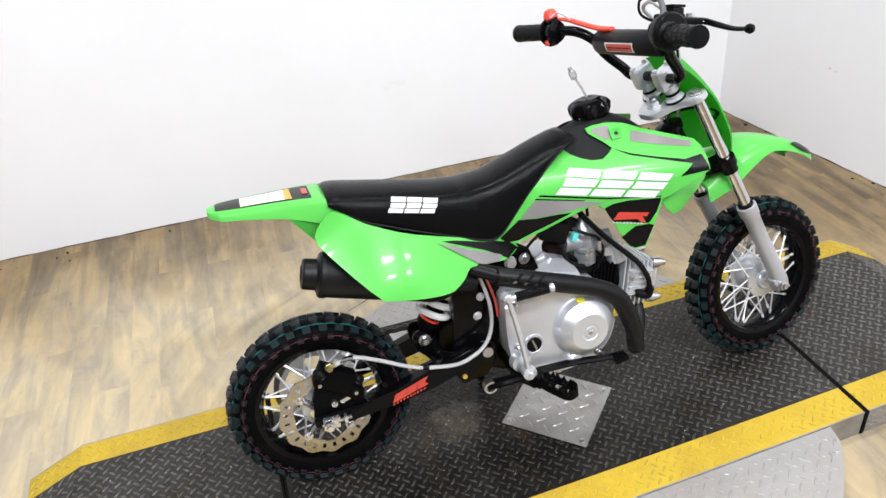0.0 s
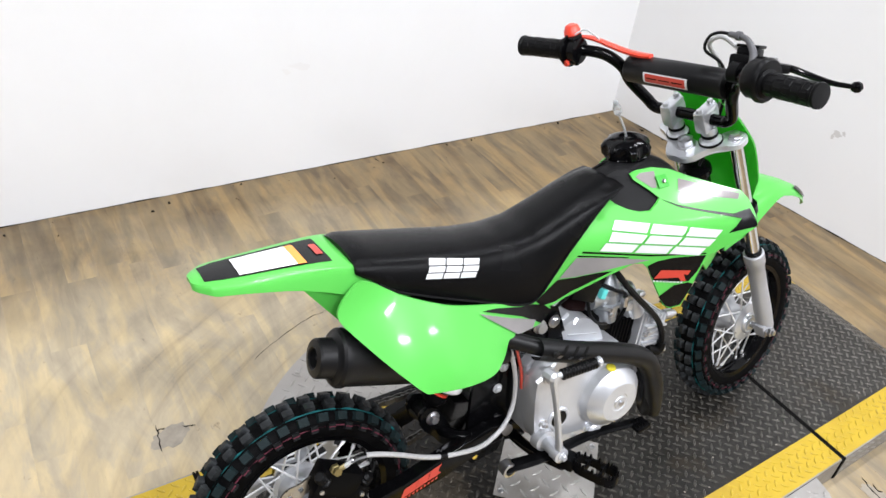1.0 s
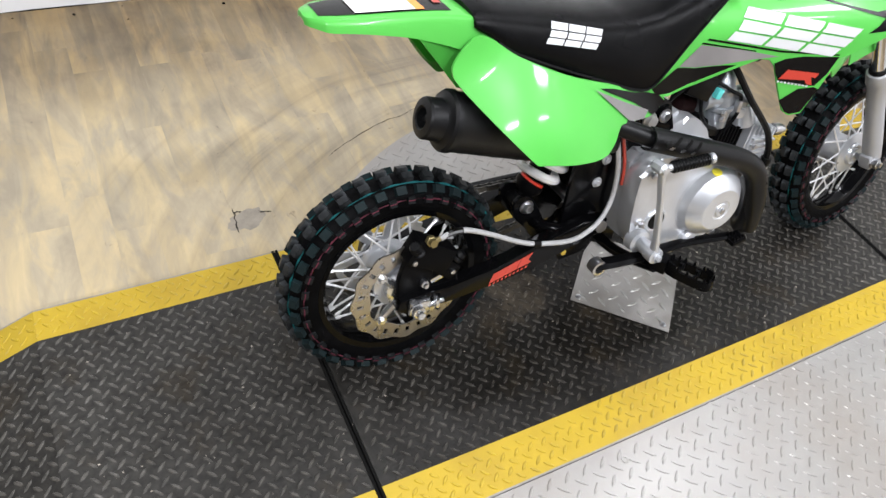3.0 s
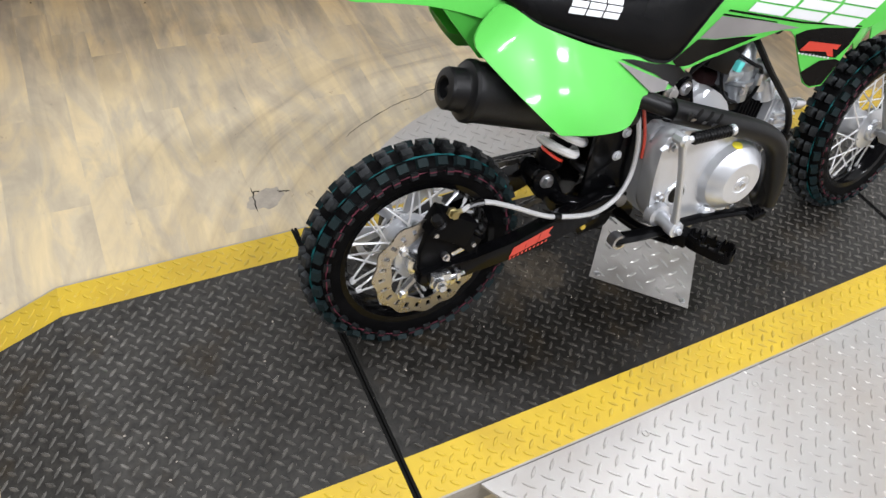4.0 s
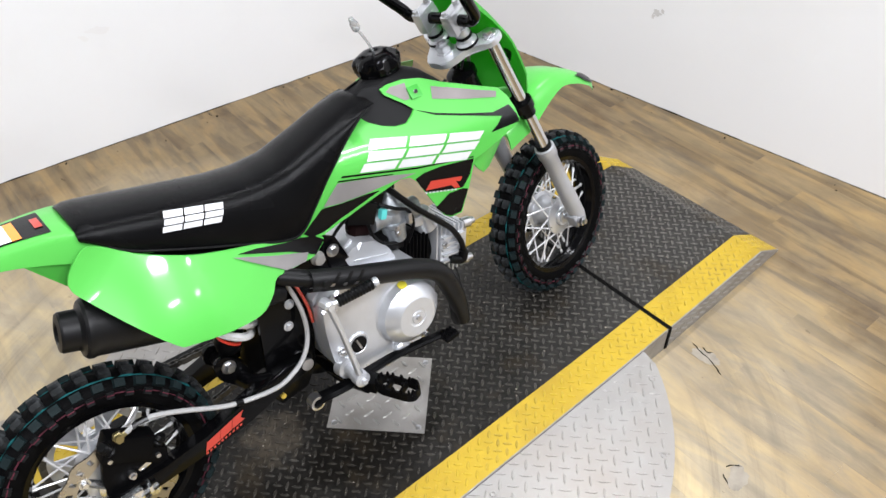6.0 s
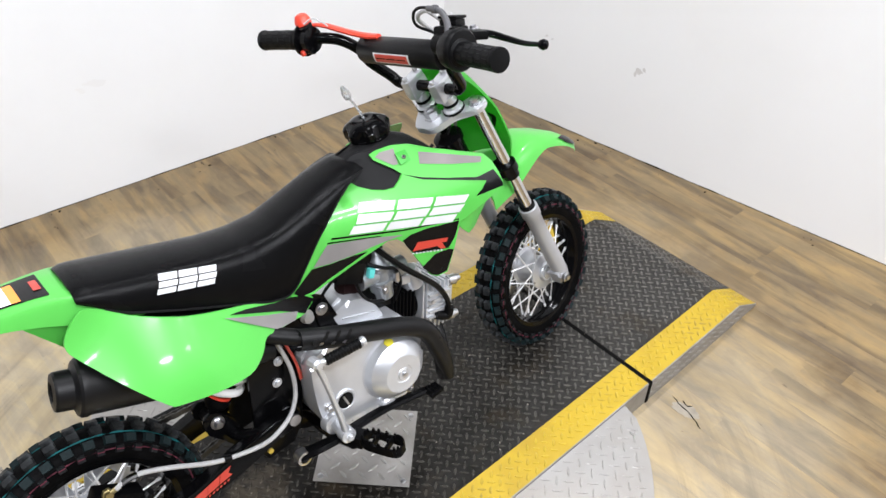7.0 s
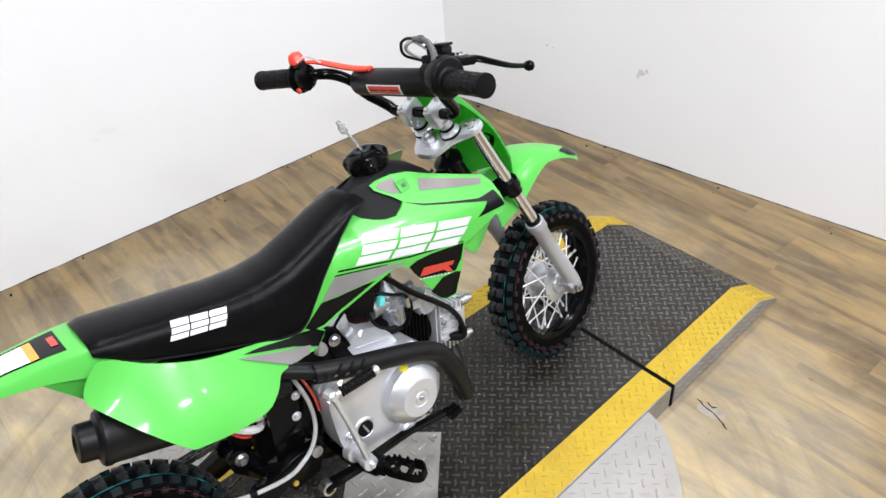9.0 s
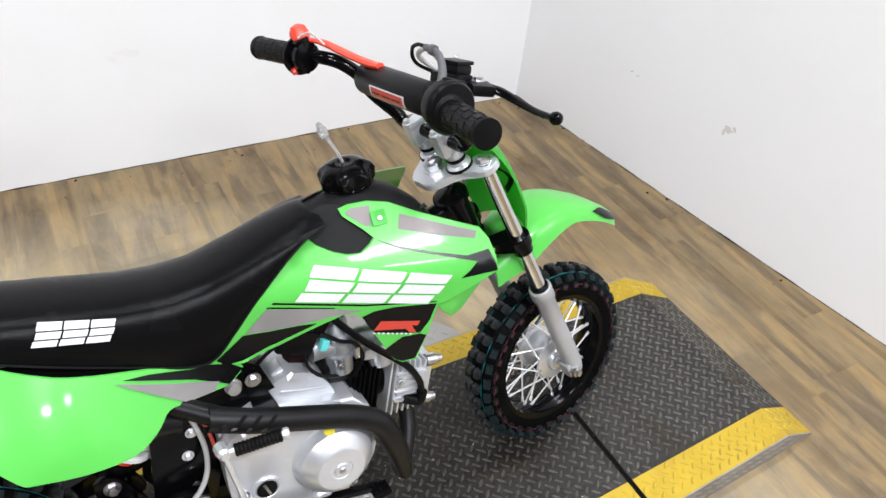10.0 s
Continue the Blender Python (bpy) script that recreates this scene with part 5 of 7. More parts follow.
part("banjo_fitting", bm, BRASS, caliper, "brass banjo fitting")
bm = bmesh.new()
tube(bm, [(0.036, -0.090, 0.302), (0.055, -0.091, 0.309), (0.080, -0.092, 0.306), (0.123, -0.092, 0.285), (0.165, -0.094, 0.262), (0.204, -0.095, 0.246), (0.265, -0.098, 0.236), (0.303, -0.095, 0.243), (0.331, -0.088, 0.257), (0.349, -0.081, 0.284), (0.354, -0.077, 0.322), (0.349, -0.075, 0.362), (0.338, -0.073, 0.402)], 0.0040, 8)
part("brake_hose", bm, HOSE, bike, "grey braided rear brake hose")
bm = bmesh.new()
tube(bm, [(0.040, -0.090, 0.3035), (0.055, -0.091, 0.309), (0.070, -0.0915, 0.3085)], [0.0036, 0.0050, 0.0052], 8)
part("hose_ferrule", bm, CHROME, bike, "chrome hose ferrule")
bm = bmesh.new()
lathe(bm, (0.203, -0.095, 0.2465), (0.9, 0, -0.35), [(-0.006, 0.0062), (0.006, 0.0062)], 10)
part("hose_clip", bm, BLACK_PLASTIC, bike)

# shock absorber with a white spring
SH0, SH1 = V(0.222, 0.0, 0.262), V(0.345, 0.0, 0.435)
sd = (SH1 - SH0).normalized()
bm = bmesh.new()
rod(bm, SH0, SH1, 0.008)
lathe(bm, SH0 + sd * 0.02, sd, [(0, 0.016), (0.012, 0.024), (0.02, 0.024), (0.022, 0.018), (0.1, 0.018)], 18)
lathe(bm, SH0 - V(0, 0.02, 0), (0, 1, 0), [(0, 0.013), (0.04, 0.013)], 16)
shock = part("shock_absorber", bm, SATIN_BLACK, bike, "rear shock absorber with a white coil spring")
bm = bmesh.new()
_, su, sw = frame_of(sd)
coil = [SH0 + sd * (0.050 + 0.115 * i / 90) + (su * math.cos(2 * math.pi * (i + 9) / 18) + sw * math.sin(2 * math.pi * (i + 9) / 18)) * 0.031 for i in range(91)]
tube(bm, coil, 0.0072, 8, k=1)
part("spring", bm, WHITE_SPRING, shock, "white coil spring")
bm = bmesh.new()
lathe(bm, SH0 + sd * 0.040, sd, [(0, 0.0185), (0.001, 0.0215), (0.005, 0.0215), (0.006, 0.0185)], 24)
part("preload_ring", bm, RED, shock, "red preload ring")
for side in (-1, 1):
    bm = bmesh.new()
    slab(bm, curve_poly([(0.202, 0.280), (0.222, 0.287), (0.243, 0.266), (0.270, 0.206), (0.248, 0.196), (0.224, 0.226), (0.204, 0.250)], 3), side * 0.018, side * 0.026, bevel=0.001)
    part("shock_clevis", bm, BLACK_PAINT, bike, "black shock mount on the swingarm")
bm = bmesh.new()
bolt(bm, (0.224, -0.0265, 0.266), (0, -1, 0), 0.0085, 0.010)
part("shock_bolt", bm, STEEL, bike)
bm = bmesh.new()
lathe(bm, (0.288, -0.057, 0.178), (0, -1, 0), [(0, 0.0055), (0.005, 0.0055)], 6)
part("yellow_bolt", bm, YELLOW_ZINC, bike, "yellow zinc-plated nut")

# chain and sprockets on the far side
SP0, SP1 = V(0, 0.056, HUB_Z), V(0.40, 0.056, 0.225)
def sprocket_mesh(c, r, teeth, holes, hub):
    """A toothed plate with round lightening holes cut right through."""
    bm = bmesh.new()
    seg = teeth * 2
    mid, half = (hub + r - 0.010) / 2, (r - 0.010 - hub) / 2 * 0.72
    radii = [hub, mid - half, mid, mid + half, r - 0.008, r]
    for y in (-0.002, 0.002):
        vs = []
        for k, q in enumerate(radii):
            row = []
            for i in range(seg):
                t = 2 * math.pi * i / seg
                w = q + ((0.003 if i % 2 else -0.003) if k == 5 else 0)
                row.append(bm.verts.new(c + V(math.cos(t) * w, y, math.sin(t) * w)))
            vs.append(row)
        for k in range(5):
            for i in range(seg):
                f = (i + 0.5) / seg * holes % 1.0
                if holes and k in (1, 2) and 0.24 < f < 0.76:
                    continue
                bm.faces.new((vs[k][i], vs[k][(i + 1) % seg], vs[k + 1][(i + 1) % seg], vs[k + 1][i]))
    bm.verts.index_update()
    bm.verts.ensure_lookup_table()
    n = len(bm.verts) // 2
    for e in [e for e in bm.edges if len(e.link_faces) == 1 and e.verts[0].index < n]:
        a, b = e.verts
        bm.faces.new((a, b, bm.verts[b.index + n], bm.verts[a.index + n]))
    return bm


SPR = 0.084
part("sprocket", sprocket_mesh(SP0, SPR, 36, 6, 0.024), CAST, bike, "bright alloy rear sprocket with round holes")
part("sprocket", sprocket_mesh(SP1, 0.028, 14, 0, 0.008), STEEL, bike, "small steel drive sprocket")
bm = bmesh.new()
d = SP1 - SP0
L = math.hypot(d.x, d.z)
base_a = math.atan2(d.z, d.x)
turn = math.acos((SPR - 0.028) / L)
path = []
for i in range(25):
    t = base_a + turn + (2 * math.pi - 2 * turn) * i / 24
    path.append(SP0 + V(math.cos(t), 0, math.sin(t)) * SPR)
for i in range(11):
    t = base_a - turn + 2 * turn * i / 10
    path.append(SP1 + V(math.cos(t), 0, math.sin(t)) * 0.028)
path.append(path[0])
acc = [0]
for p, q in zip(path[:-1], path[1:]):
    acc.append(acc[-1] + (q - p).length)
s, k = 0.0, 0
while s < acc[-1]:
    p = V(*[float(np.interp(s, acc, [v[i] for v in path])) for i in range(3)])
    q = V(*[float(np.interp(min(s + 0.011, acc[-1]), acc, [v[i] for v in path])) for i in range(3)])
    t = (q - p).normalized()
    R = Matrix((t, V(0, 1, 0), t.cross(V(0, 1, 0)))).transposed()
    for y in (-1, 1):
        box(bm, (p + q) / 2 + V(0, y * (0.0045 if k % 2 else 0.0028), 0), (0.0155, 0.0014, 0.0105), R)
    rod(bm, p - V(0, 0.005, 0), p + V(0, 0.005, 0), 0.0035, seg=6)
    s, k = s + 0.011, k + 1
part("chain", bm, CHAIN, bike, "black roller chain")
bm = bmesh.new()
tube(bm, [(0.05, 0.066, 0.268), (0.15, 0.068, 0.262), (0.26, 0.066, 0.262), (0.32, 0.062, 0.258)], 0.008, 6, flat=0.5)
part("chain_guard", bm, BLACK_PLASTIC, bike, "black chain guard")

# --- engine ---
bm = bmesh.new()
CASE = [(0.374, 0.25), (0.374, 0.345), (0.390, 0.360), (0.43, 0.350), (0.50, 0.335), (0.585, 0.322), (0.612, 0.29), (0.606, 0.22), (0.575, 0.172), (0.50, 0.156), (0.43, 0.165), (0.388, 0.195)]
slab(bm, CASE, -0.078, 0.075, bevel=0.006)
part("crankcase", bm, CAST, bike, "cast alloy engine crankcase")
bm = bmesh.new()
slab(bm, curve_poly([(0.371, 0.262), (0.373, 0.335), (0.392, 0.361), (0.432, 0.360), (0.480, 0.345), (0.535, 0.334), (0.583, 0.310), (0.604, 0.262), (0.590, 0.210), (0.555, 0.176), (0.50, 0.163), (0.440, 0.166), (0.400, 0.185), (0.378, 0.218)], 4), -0.0785, -0.112, bevel=0.014)
cover = part("clutch_cover", bm, CAST, bike, "silver engine side cover", angle=30)
bm = bmesh.new()
lathe(bm, (0.531, -0.108, 0.256), (0, -1, 0), [(0, 0.068), (0.004, 0.0665), (0.006, 0.0630), (0.021, 0.0585), (0.0235, 0.0560), (0.0375, 0.0405), (0.0390, 0.0375), (0.0394, 0.0180), (0.0382, 0.0165), (0.0384, 0.0125), (0.0405, 0.0110), (0.0408, 0.002)], 56)
part("clutch_dome", bm, CAST, cover, "round turned alloy clutch dome", angle=25)
bm = bmesh.new()
lathe(bm, (0.531, -0.1475, 0.256), (0, -1, 0), [(0, 0.0055), (0.004, 0.0055), (0.005, 0.004)], 6)
part("centre_bolt", bm, STEEL, cover)
for x, z in ((0.391, 0.339), (0.44, 0.349), (0.56, 0.185), (0.390, 0.245), (0.47, 0.172), (0.593, 0.30)):
    bm = bmesh.new()
    lathe(bm, (x, -0.112, z), (0, -1, 0), [(0, 0.0085), (0.004, 0.0085), (0.0045, 0.0055), (0.010, 0.0055), (0.011, 0.004)], 10)
    part("cover_bolt", bm, STEEL, cover)
bm = bmesh.new()
lathe(bm, (0.525, -0.1215, 0.3166), (-0.06, -0.30, 0.95), [(0, 0.0088), (0.0010, 0.0085), (0.0013, 0.006)], 20)
part("oil_sticker", bm, YELLOW_STICKER, cover, "round yellow sticker")
bm = bmesh.new()
lathe(bm, (0.423, -0.110, 0.243), (0, -1, 0), [(0, 0.0225), (0.004, 0.0225), (0.0065, 0.0205), (0.0065, 0.0175), (0.0050, 0.016)], 28)
ring = part("plug_ring", bm, CAST, cover, "chrome inspection plug ring")
bm = bmesh.new()
lathe(bm, (0.423, -0.1155, 0.243), (0, -1, 0), [(0, 0.0158), (0.001, 0.0155), (0.0012, 0.003)], 24)
plug = part("plug", bm, BLACK_PLASTIC, cover, "black inspection plug")
bm = bmesh.new()
box(bm, (0.423, -0.1172, 0.243), (0.024, 0.0012, 0.0042), rot3(0, 70, 0), bevel=0.0005)
part("plug_slot", bm, STEEL, plug)
bm = bmesh.new()
lathe(bm, (0.505, -0.108, 0.185), (0, -1, 0.1), [(0, 0.017), (0.014, 0.015), (0.018, 0.010), (0.018, 0.002)], 16)
part("drain_boss", bm, CAST, cover)

bm = bmesh.new()
slab(bm, curve_poly([(0.446, 0.325), (0.456, 0.368), (0.482, 0.388), (0.518, 0.383), (0.546, 0.360), (0.562, 0.325), (0.560, 0.292), (0.45, 0.290)], 4), -0.056, 0.050, bevel=0.012)
box(bm, (0.512, -0.0565, 0.352), (0.072, 0.004, 0.0035), rot3(0, 16, 0), bevel=0.001)
box(bm, (0.480, -0.030, 0.3895), (0.020, 0.024, 0.010), rot3(0, -30, 0), bevel=0.003)
upper = part("upper_case", bm, CAST, bike, "rounded cast alloy upper crankcase", angle=30)
bm = bmesh.new()
slab(bm, [(0.436, 0.335), (0.426, 0.398), (0.431, 0.420), (0.444, 0.424), (0.452, 0.412), (0.450, 0.396), (0.460, 0.372), (0.472, 0.340)], -0.062, -0.050, bevel=0.002)
mount = part("engine_mount", bm, BLACK_PAINT, upper, "black steel mounting ear")
bm = bmesh.new()
bolt(bm, (0.439, -0.062, 0.407), (0, -1, 0), 0.0080, 0.006)
part("mount_nut", bm, STEEL, mount)

# kick starter
bm = bmesh.new()
lathe(bm, (0.391, -0.108, 0.214), (0, -1, 0), [(0, 0.022), (0.016, 0.020), (0.018, 0.013), (0.045, 0.012), (0.046, 0.008), (0.056, 0.008)], 18)
part("kick_shaft", bm, CAST, bike, "kick starter shaft boss")
bm = bmesh.new()
lathe(bm, (0.391, -0.148, 0.214), (0, -1, 0), [(0, 0.014), (0.018, 0.014), (0.02, 0.010)], 14)
tube(bm, [(0.391, -0.158, 0.214), (0.386, -0.160, 0.25), (0.376, -0.158, 0.32), (0.367, -0.154, 0.374)], [0.010, 0.0075, 0.0065, 0.0078], 10, flat=0.7)
lathe(bm, (0.364, -0.138, 0.380), (0.1, -1, 0), [(0, 0.007), (0.003, 0.0098), (0.020, 0.0098), (0.023, 0.007), (0.026, 0.0065)], 8)
rod(bm, (0.366, -0.156, 0.380), (0.450, -0.166, 0.386), 0.0055, seg=10)
lathe(bm, (0.446, -0.166, 0.386), (1, -0.1, 0.06), [(0, 0.0085), (0.006, 0.0085), (0.008, 0.006)], 12)
bolt(bm, (0.391, -0.168, 0.214), (0, -1, 0), 0.006, 0.007)
kick = part("kick_lever", bm, CAST, bike, "chrome kick start lever with a rubber sleeve")
bm = bmesh.new()
prof = []
for i in range(25):
    prof.append((0.064 * i / 24, 0.0098 if i % 2 else 0.0084))
lathe(bm, (0.380, -0.158, 0.381), (0.990, -0.12, 0.07), prof, 12)
part("rubber_sleeve", bm, BLACK_PLASTIC, kick, "ribbed black rubber sleeve")

# cylinder, head, carburettor
CD = V(0.985, 0, -0.17).normalized()
CR = Matrix((CD, V(0, 1, 0), CD.cross(V(0, 1, 0)))).transposed()
C0 = V(0.595, 0, 0.296)
bm = bmesh.new()
lathe(bm, C0, CD, [(0, 0.036), (0.075, 0.036)], 24)
barrel = part("cylinder", bm, SATIN_BLACK, bike, "black finned engine cylinder")
for i in range(7):
    bm = bmesh.new()
    box(bm, C0 + CD * (-0.006 + 0.0085 * i), (0.0035, 0.092, 0.098), CR, bevel=0.001)
    part("fin", bm, SATIN_BLACK, barrel)
bm = bmesh.new()
box(bm, C0 + CD * 0.102, (0.082, 0.062, 0.074), CR, bevel=0.006)
box(bm, C0 + CD * 0.146, (0.012, 0.070, 0.072), CR, bevel=0.004)
box(bm, C0 + CD * 0.100 + V(0, -0.040, 0.004), (0.056, 0.024, 0.058), CR, bevel=0.004)
head = part("cylinder_head", bm, CAST, bike, "cast alloy finned cylinder head")
for i in range(7):
    bm = bmesh.new()
    box(bm, C0 + CD * (0.064 + 0.0105 * i), (0.004, 0.102, 0.112 - 0.003 * i), CR, bevel=0.0012)
    part("fin", bm, CAST, head)
for i in range(5):
    bm = bmesh.new()
    box(bm, C0 + CD * 0.100 + V(0, -0.054, 0.0) + CR @ V(0, 0, -0.022 + 0.0125 * i), (0.054 - 0.004 * (i % 2), 0.010, 0.0042), CR, bevel=0.0012)
    part("rib", bm, CAST, head)
for k in (-1, 1):
    for q in (-1, 1):
        bm = bmesh.new()
        lathe(bm, C0 + CD * 0.130 + CR @ V(0, k * 0.042, q * 0.040), CD, [(0, 0.011), (0.018, 0.011), (0.020, 0.008), (0.030, 0.007)], 10)
        part("head_nut", bm, STEEL, head)
    bm = bmesh.new()
    bolt(bm, C0 + CD * (0.105 + 0.022 * k) + V(0, -0.056, -0.015 * k), (0, -1, 0), 0.005, 0.006)
    part("rocker_bolt", bm, STEEL, head)
bm = bmesh.new()
lathe(bm, C0 + CD * 0.062 + V(0, -0.03, 0.052), (-0.2, 0, 1), [(0, 0.022), (0.02, 0.020), (0.04, 0.016)], 16)
box(bm, (0.645, -0.02, 0.362), (0.05, 0.05, 0.02), rot3(0, 10, 0), bevel=0.005)
part("intake", bm, CAST, bike, "alloy intake manifold")
bm = bmesh.new()
lathe(bm, (0.582, -0.034, 0.345), (0, 0, 1), [(0, 0.013), (0.006, 0.021), (0.034, 0.022), (0.038, 0.026), (0.044, 0.026), (0.046, 0.022), (0.062, 0.020), (0.066, 0.023), (0.074, 0.023), (0.080, 0.018), (0.100, 0.015), (0.108, 0.008)], 24)
lathe(bm, (0.535, -0.034, 0.405), (1, 0, -0.12), [(0, 0.021), (0.02, 0.018), (0.075, 0.018), (0.10, 0.020)], 18)
carb = part("carburettor", bm, CARB, bike, "zinc carburettor")
bm = bmesh.new()
for z in (0.372, 0.384):
    bolt(bm, (0.575, -0.056, z), (0, -1, 0), 0.004, 0.005)
box(bm, (0.602, -0.058, 0.392), (0.008, 0.01, 0.02), bevel=0.001)
part("carb_screw", bm, STEEL, carb)
bm = bmesh.new()
box(bm, (0.553, -0.052, 0.421), (0.012, 0.012, 0.018), rot3(0, 20, 0), bevel=0.002)
part("connector", bm, TEAL_CLIP, carb, "small teal wire connector")
bm = bmesh.new()
lathe(bm, (0.500, -0.014, 0.398), (1, 0, -0.2), [(0, 0.008), (0.006, 0.017), (0.03, 0.020), (0.045, 0.018), (0.05, 0.014)], 20)
part("air_filter", bm, DARK_RED, bike, "dark red air filter")
bm = bmesh.new()
box(bm, (0.512, -0.044, 0.440), (0.058, 0.026, 0.040), rot3(0, 24, 0), bevel=0.004)
part("electrics_box", bm, BLACK_PLASTIC, bike, "black ignition module")
# Added black block that fills the dark cavity below the carburettor.
bm = bmesh.new()
box(bm, (0.585, -0.012, 0.345), (0.06, 0.06, 0.035), rot3(0, 10, 0), bevel=0.006)
part("cavity_filler", bm, BLACK_PLASTIC, bike, "black filler block for the dark cavity under the carburettor")
bm = bmesh.new()
box(bm, (0.545, -0.030, 0.448), (0.030, 0.040, 0.030), rot3(0, 30, 10), bevel=0.004)
part("relay", bm, BLACK_PLASTIC, bike, "small black relay")
bm = bmesh.new()
tube(bm, [(0.565, -0.050, 0.475), (0.575, -0.060, 0.458), (0.617, -0.064, 0.407), (0.660, -0.064, 0.362), (0.690, -0.064, 0.328), (0.708, -0.064, 0.292), (0.711, -0.064, 0.266)], 0.0058, 8)
tube(bm, [(0.712, -0.064, 0.270), (0.706, -0.062, 0.252), (0.682, -0.056, 0.262)], 0.0095, 10)
part("plug_lead", bm, BLACK_PLASTIC, bike, "black spark plug lead and cap")
bm = bmesh.new()
tube(bm, [(0.56, -0.045, 0.47), (0.60, -0.05, 0.48), (0.625, -0.048, 0.465), (0.65, -0.04, 0.47)], 0.0028, 6)
tube(bm, [(0.54, -0.05, 0.45), (0.50, -0.055, 0.455), (0.46, -0.05, 0.43), (0.44, -0.045, 0.40)], 0.003, 6)
tube(bm, [(0.59, -0.04, 0.452), (0.60, -0.03, 0.50), (0.66, -0.02, 0.54), (0.74, -0.03, 0.60)], 0.0032, 6)
tube(bm, [(0.55, -0.05, 0.44), (0.575, -0.062, 0.425), (0.600, -0.060, 0.41), (0.615, -0.05, 0.37), (0.60, -0.045, 0.335)], 0.0034, 6)
tube(bm, [(0.52, -0.05, 0.425), (0.525, -0.055, 0.39), (0.545, -0.055, 0.365), (0.575, -0.050, 0.350)], 0.0032, 6)
part("wiring", bm, BLACK_PLASTIC, bike, "thin black wires and cables")
bm = bmesh.new()
tube(bm, [(0.348, -0.072, 0.408), (0.358, -0.074, 0.374), (0.3655, -0.076, 0.338), (0.3675, -0.076, 0.304)], 0.0028, 6)
part("red_wire", bm, DECAL_RED, bike, "thin red wire")

# --- exhaust ---
bm = bmesh.new()
tube(bm, [(0.22, -0.050, 0.455), (0.29, -0.058, 0.434), (0.340, -0.090, 0.418), (0.39, -0.120, 0.402), (0.47, -0.128, 0.374), (0.55, -0.128, 0.342), (0.592, -0.128, 0.318), (0.618, -0.128, 0.278), (0.632, -0.126, 0.225), (0.640, -0.118, 0.178), (0.660, -0.090, 0.160), (0.690, -0.05, 0.19), (0.70, -0.02, 0.23)], 0.0145, 14)
pipe = part("exhaust_pipe", bm, PIPE_BLACK, bike, "matt black exhaust header pipe")
bm = bmesh.new()
guard = smooth_path([(0.358, -0.118, 0.414), (0.42, -0.131, 0.394), (0.50, -0.132, 0.364), (0.56, -0.132, 0.338), (0.600, -0.132, 0.308), (0.622, -0.132, 0.262), (0.636, -0.130, 0.215), (0.645, -0.127, 0.172)], 6)
loops = []
for i, p in enumerate(guard):
    t = (guard[min(i + 1, len(guard) - 1)] - guard[max(i - 1, 0)]).normalized()
    nrm = t.cross(V(0, 1, 0)).normalized()
    out = V(0, -1, 0)
    k = 1.0 - 0.32 * max(0.0, (i / (len(guard) - 1) - 0.72) / 0.28) ** 1.5
    r0, r1 = 0.0185 * k, 0.0165 * k
    arc = [radians(a) for a in range(-105, 106, 15)]
    loops.append([p + (nrm * math.sin(a) + out * math.cos(a)) * r0 for a in arc] + [p + (nrm * math.sin(a) + out * math.cos(a)) * r1 for a in arc[::-1]])
rings(bm, loops)
guard_ob = part("heat_shield", bm, PIPE_BLACK, pipe, "black heat shield with three slots")


def on_guard(x, a, r):
    """A point on the heat shield: x along it, a degrees up from straight outwards."""
    i = next(k for k in range(len(guard) - 1) if guard[k + 1].x >= x)
    p = guard[i].lerp(guard[i + 1], (x - guard[i].x) / (guard[i + 1].x - guard[i].x))
    t = (guard[i + 1] - guard[i]).normalized()
    n = t.cross(V(0, 1, 0)).normalized()
    return p + (n * math.sin(radians(a)) + V(0, -1, 0) * math.cos(radians(a))) * r


for k in range(3):
    bm = bmesh.new()
    loops = []
    for i in range(9):
        x, a = 0.386 + 0.0195 * k + 0.0150 * i / 8, -6 + 64 * i / 8
        w = 0.0030 if 0 < i < 8 else 0.0012
        loops.append([on_guard(x - w, a, 0.0182), on_guard(x - w, a, 0.0189), on_guard(x + w, a, 0.0189), on_guard(x + w, a, 0.0182)])
    rings(bm, loops)
    part("slot", bm, DARK_GAP, guard_ob)
    # Bright metal behind the slot, added as a steel patch on the shield.
    bm = bmesh.new()
    x = 0.3865 + 0.0195 * k
    rings(bm, [[on_guard(x + d - 0.0026, a, 0.0186), on_guard(x + d - 0.0026, a, 0.0192), on_guard(x + d + 0.0026, a, 0.0192), on_guard(x + d + 0.0026, a, 0.0186)] for d, a in ((-0.0008, -12), (0.0004, -5), (0.0018, 3))])
    part("slot_metal_patch", bm, STEEL, guard_ob, "added steel patch for bright metal seen through the slot")
for x, z in ((0.375, 0.414), (0.617, 0.286)):
    bm = bmesh.new()
    lathe(bm, (x, -0.147, z), (0, -1, 0), [(0, 0.0065), (0.002, 0.006), (0.003, 0.004)], 12)
    part("rivet", bm, PIPE_BLACK, guard_ob)
M0 = V(0.014, -0.058, 0.485)
MD = V(0.95, -0.06, -0.285).normalized()
bm = bmesh.new()
lathe(bm, M0, MD, [(0.016, 0.006), (0.016, 0.013), (0.0, 0.014), (-0.002, 0.0165), (0.0, 0.0265), (0.003, 0.0285), (0.024, 0.0290), (0.027, 0.0320), (0.029, 0.0390), (0.033, 0.0425), (0.040, 0.0430), (0.044, 0.0412), (0.25, 0.0412), (0.268, 0.036), (0.29, 0.022), (0.33, 0.016)], 36)
muffler = part("muffler", bm, PIPE_BLACK, bike, "satin black round muffler with stepped end cap", angle=30)
bm = bmesh.new()
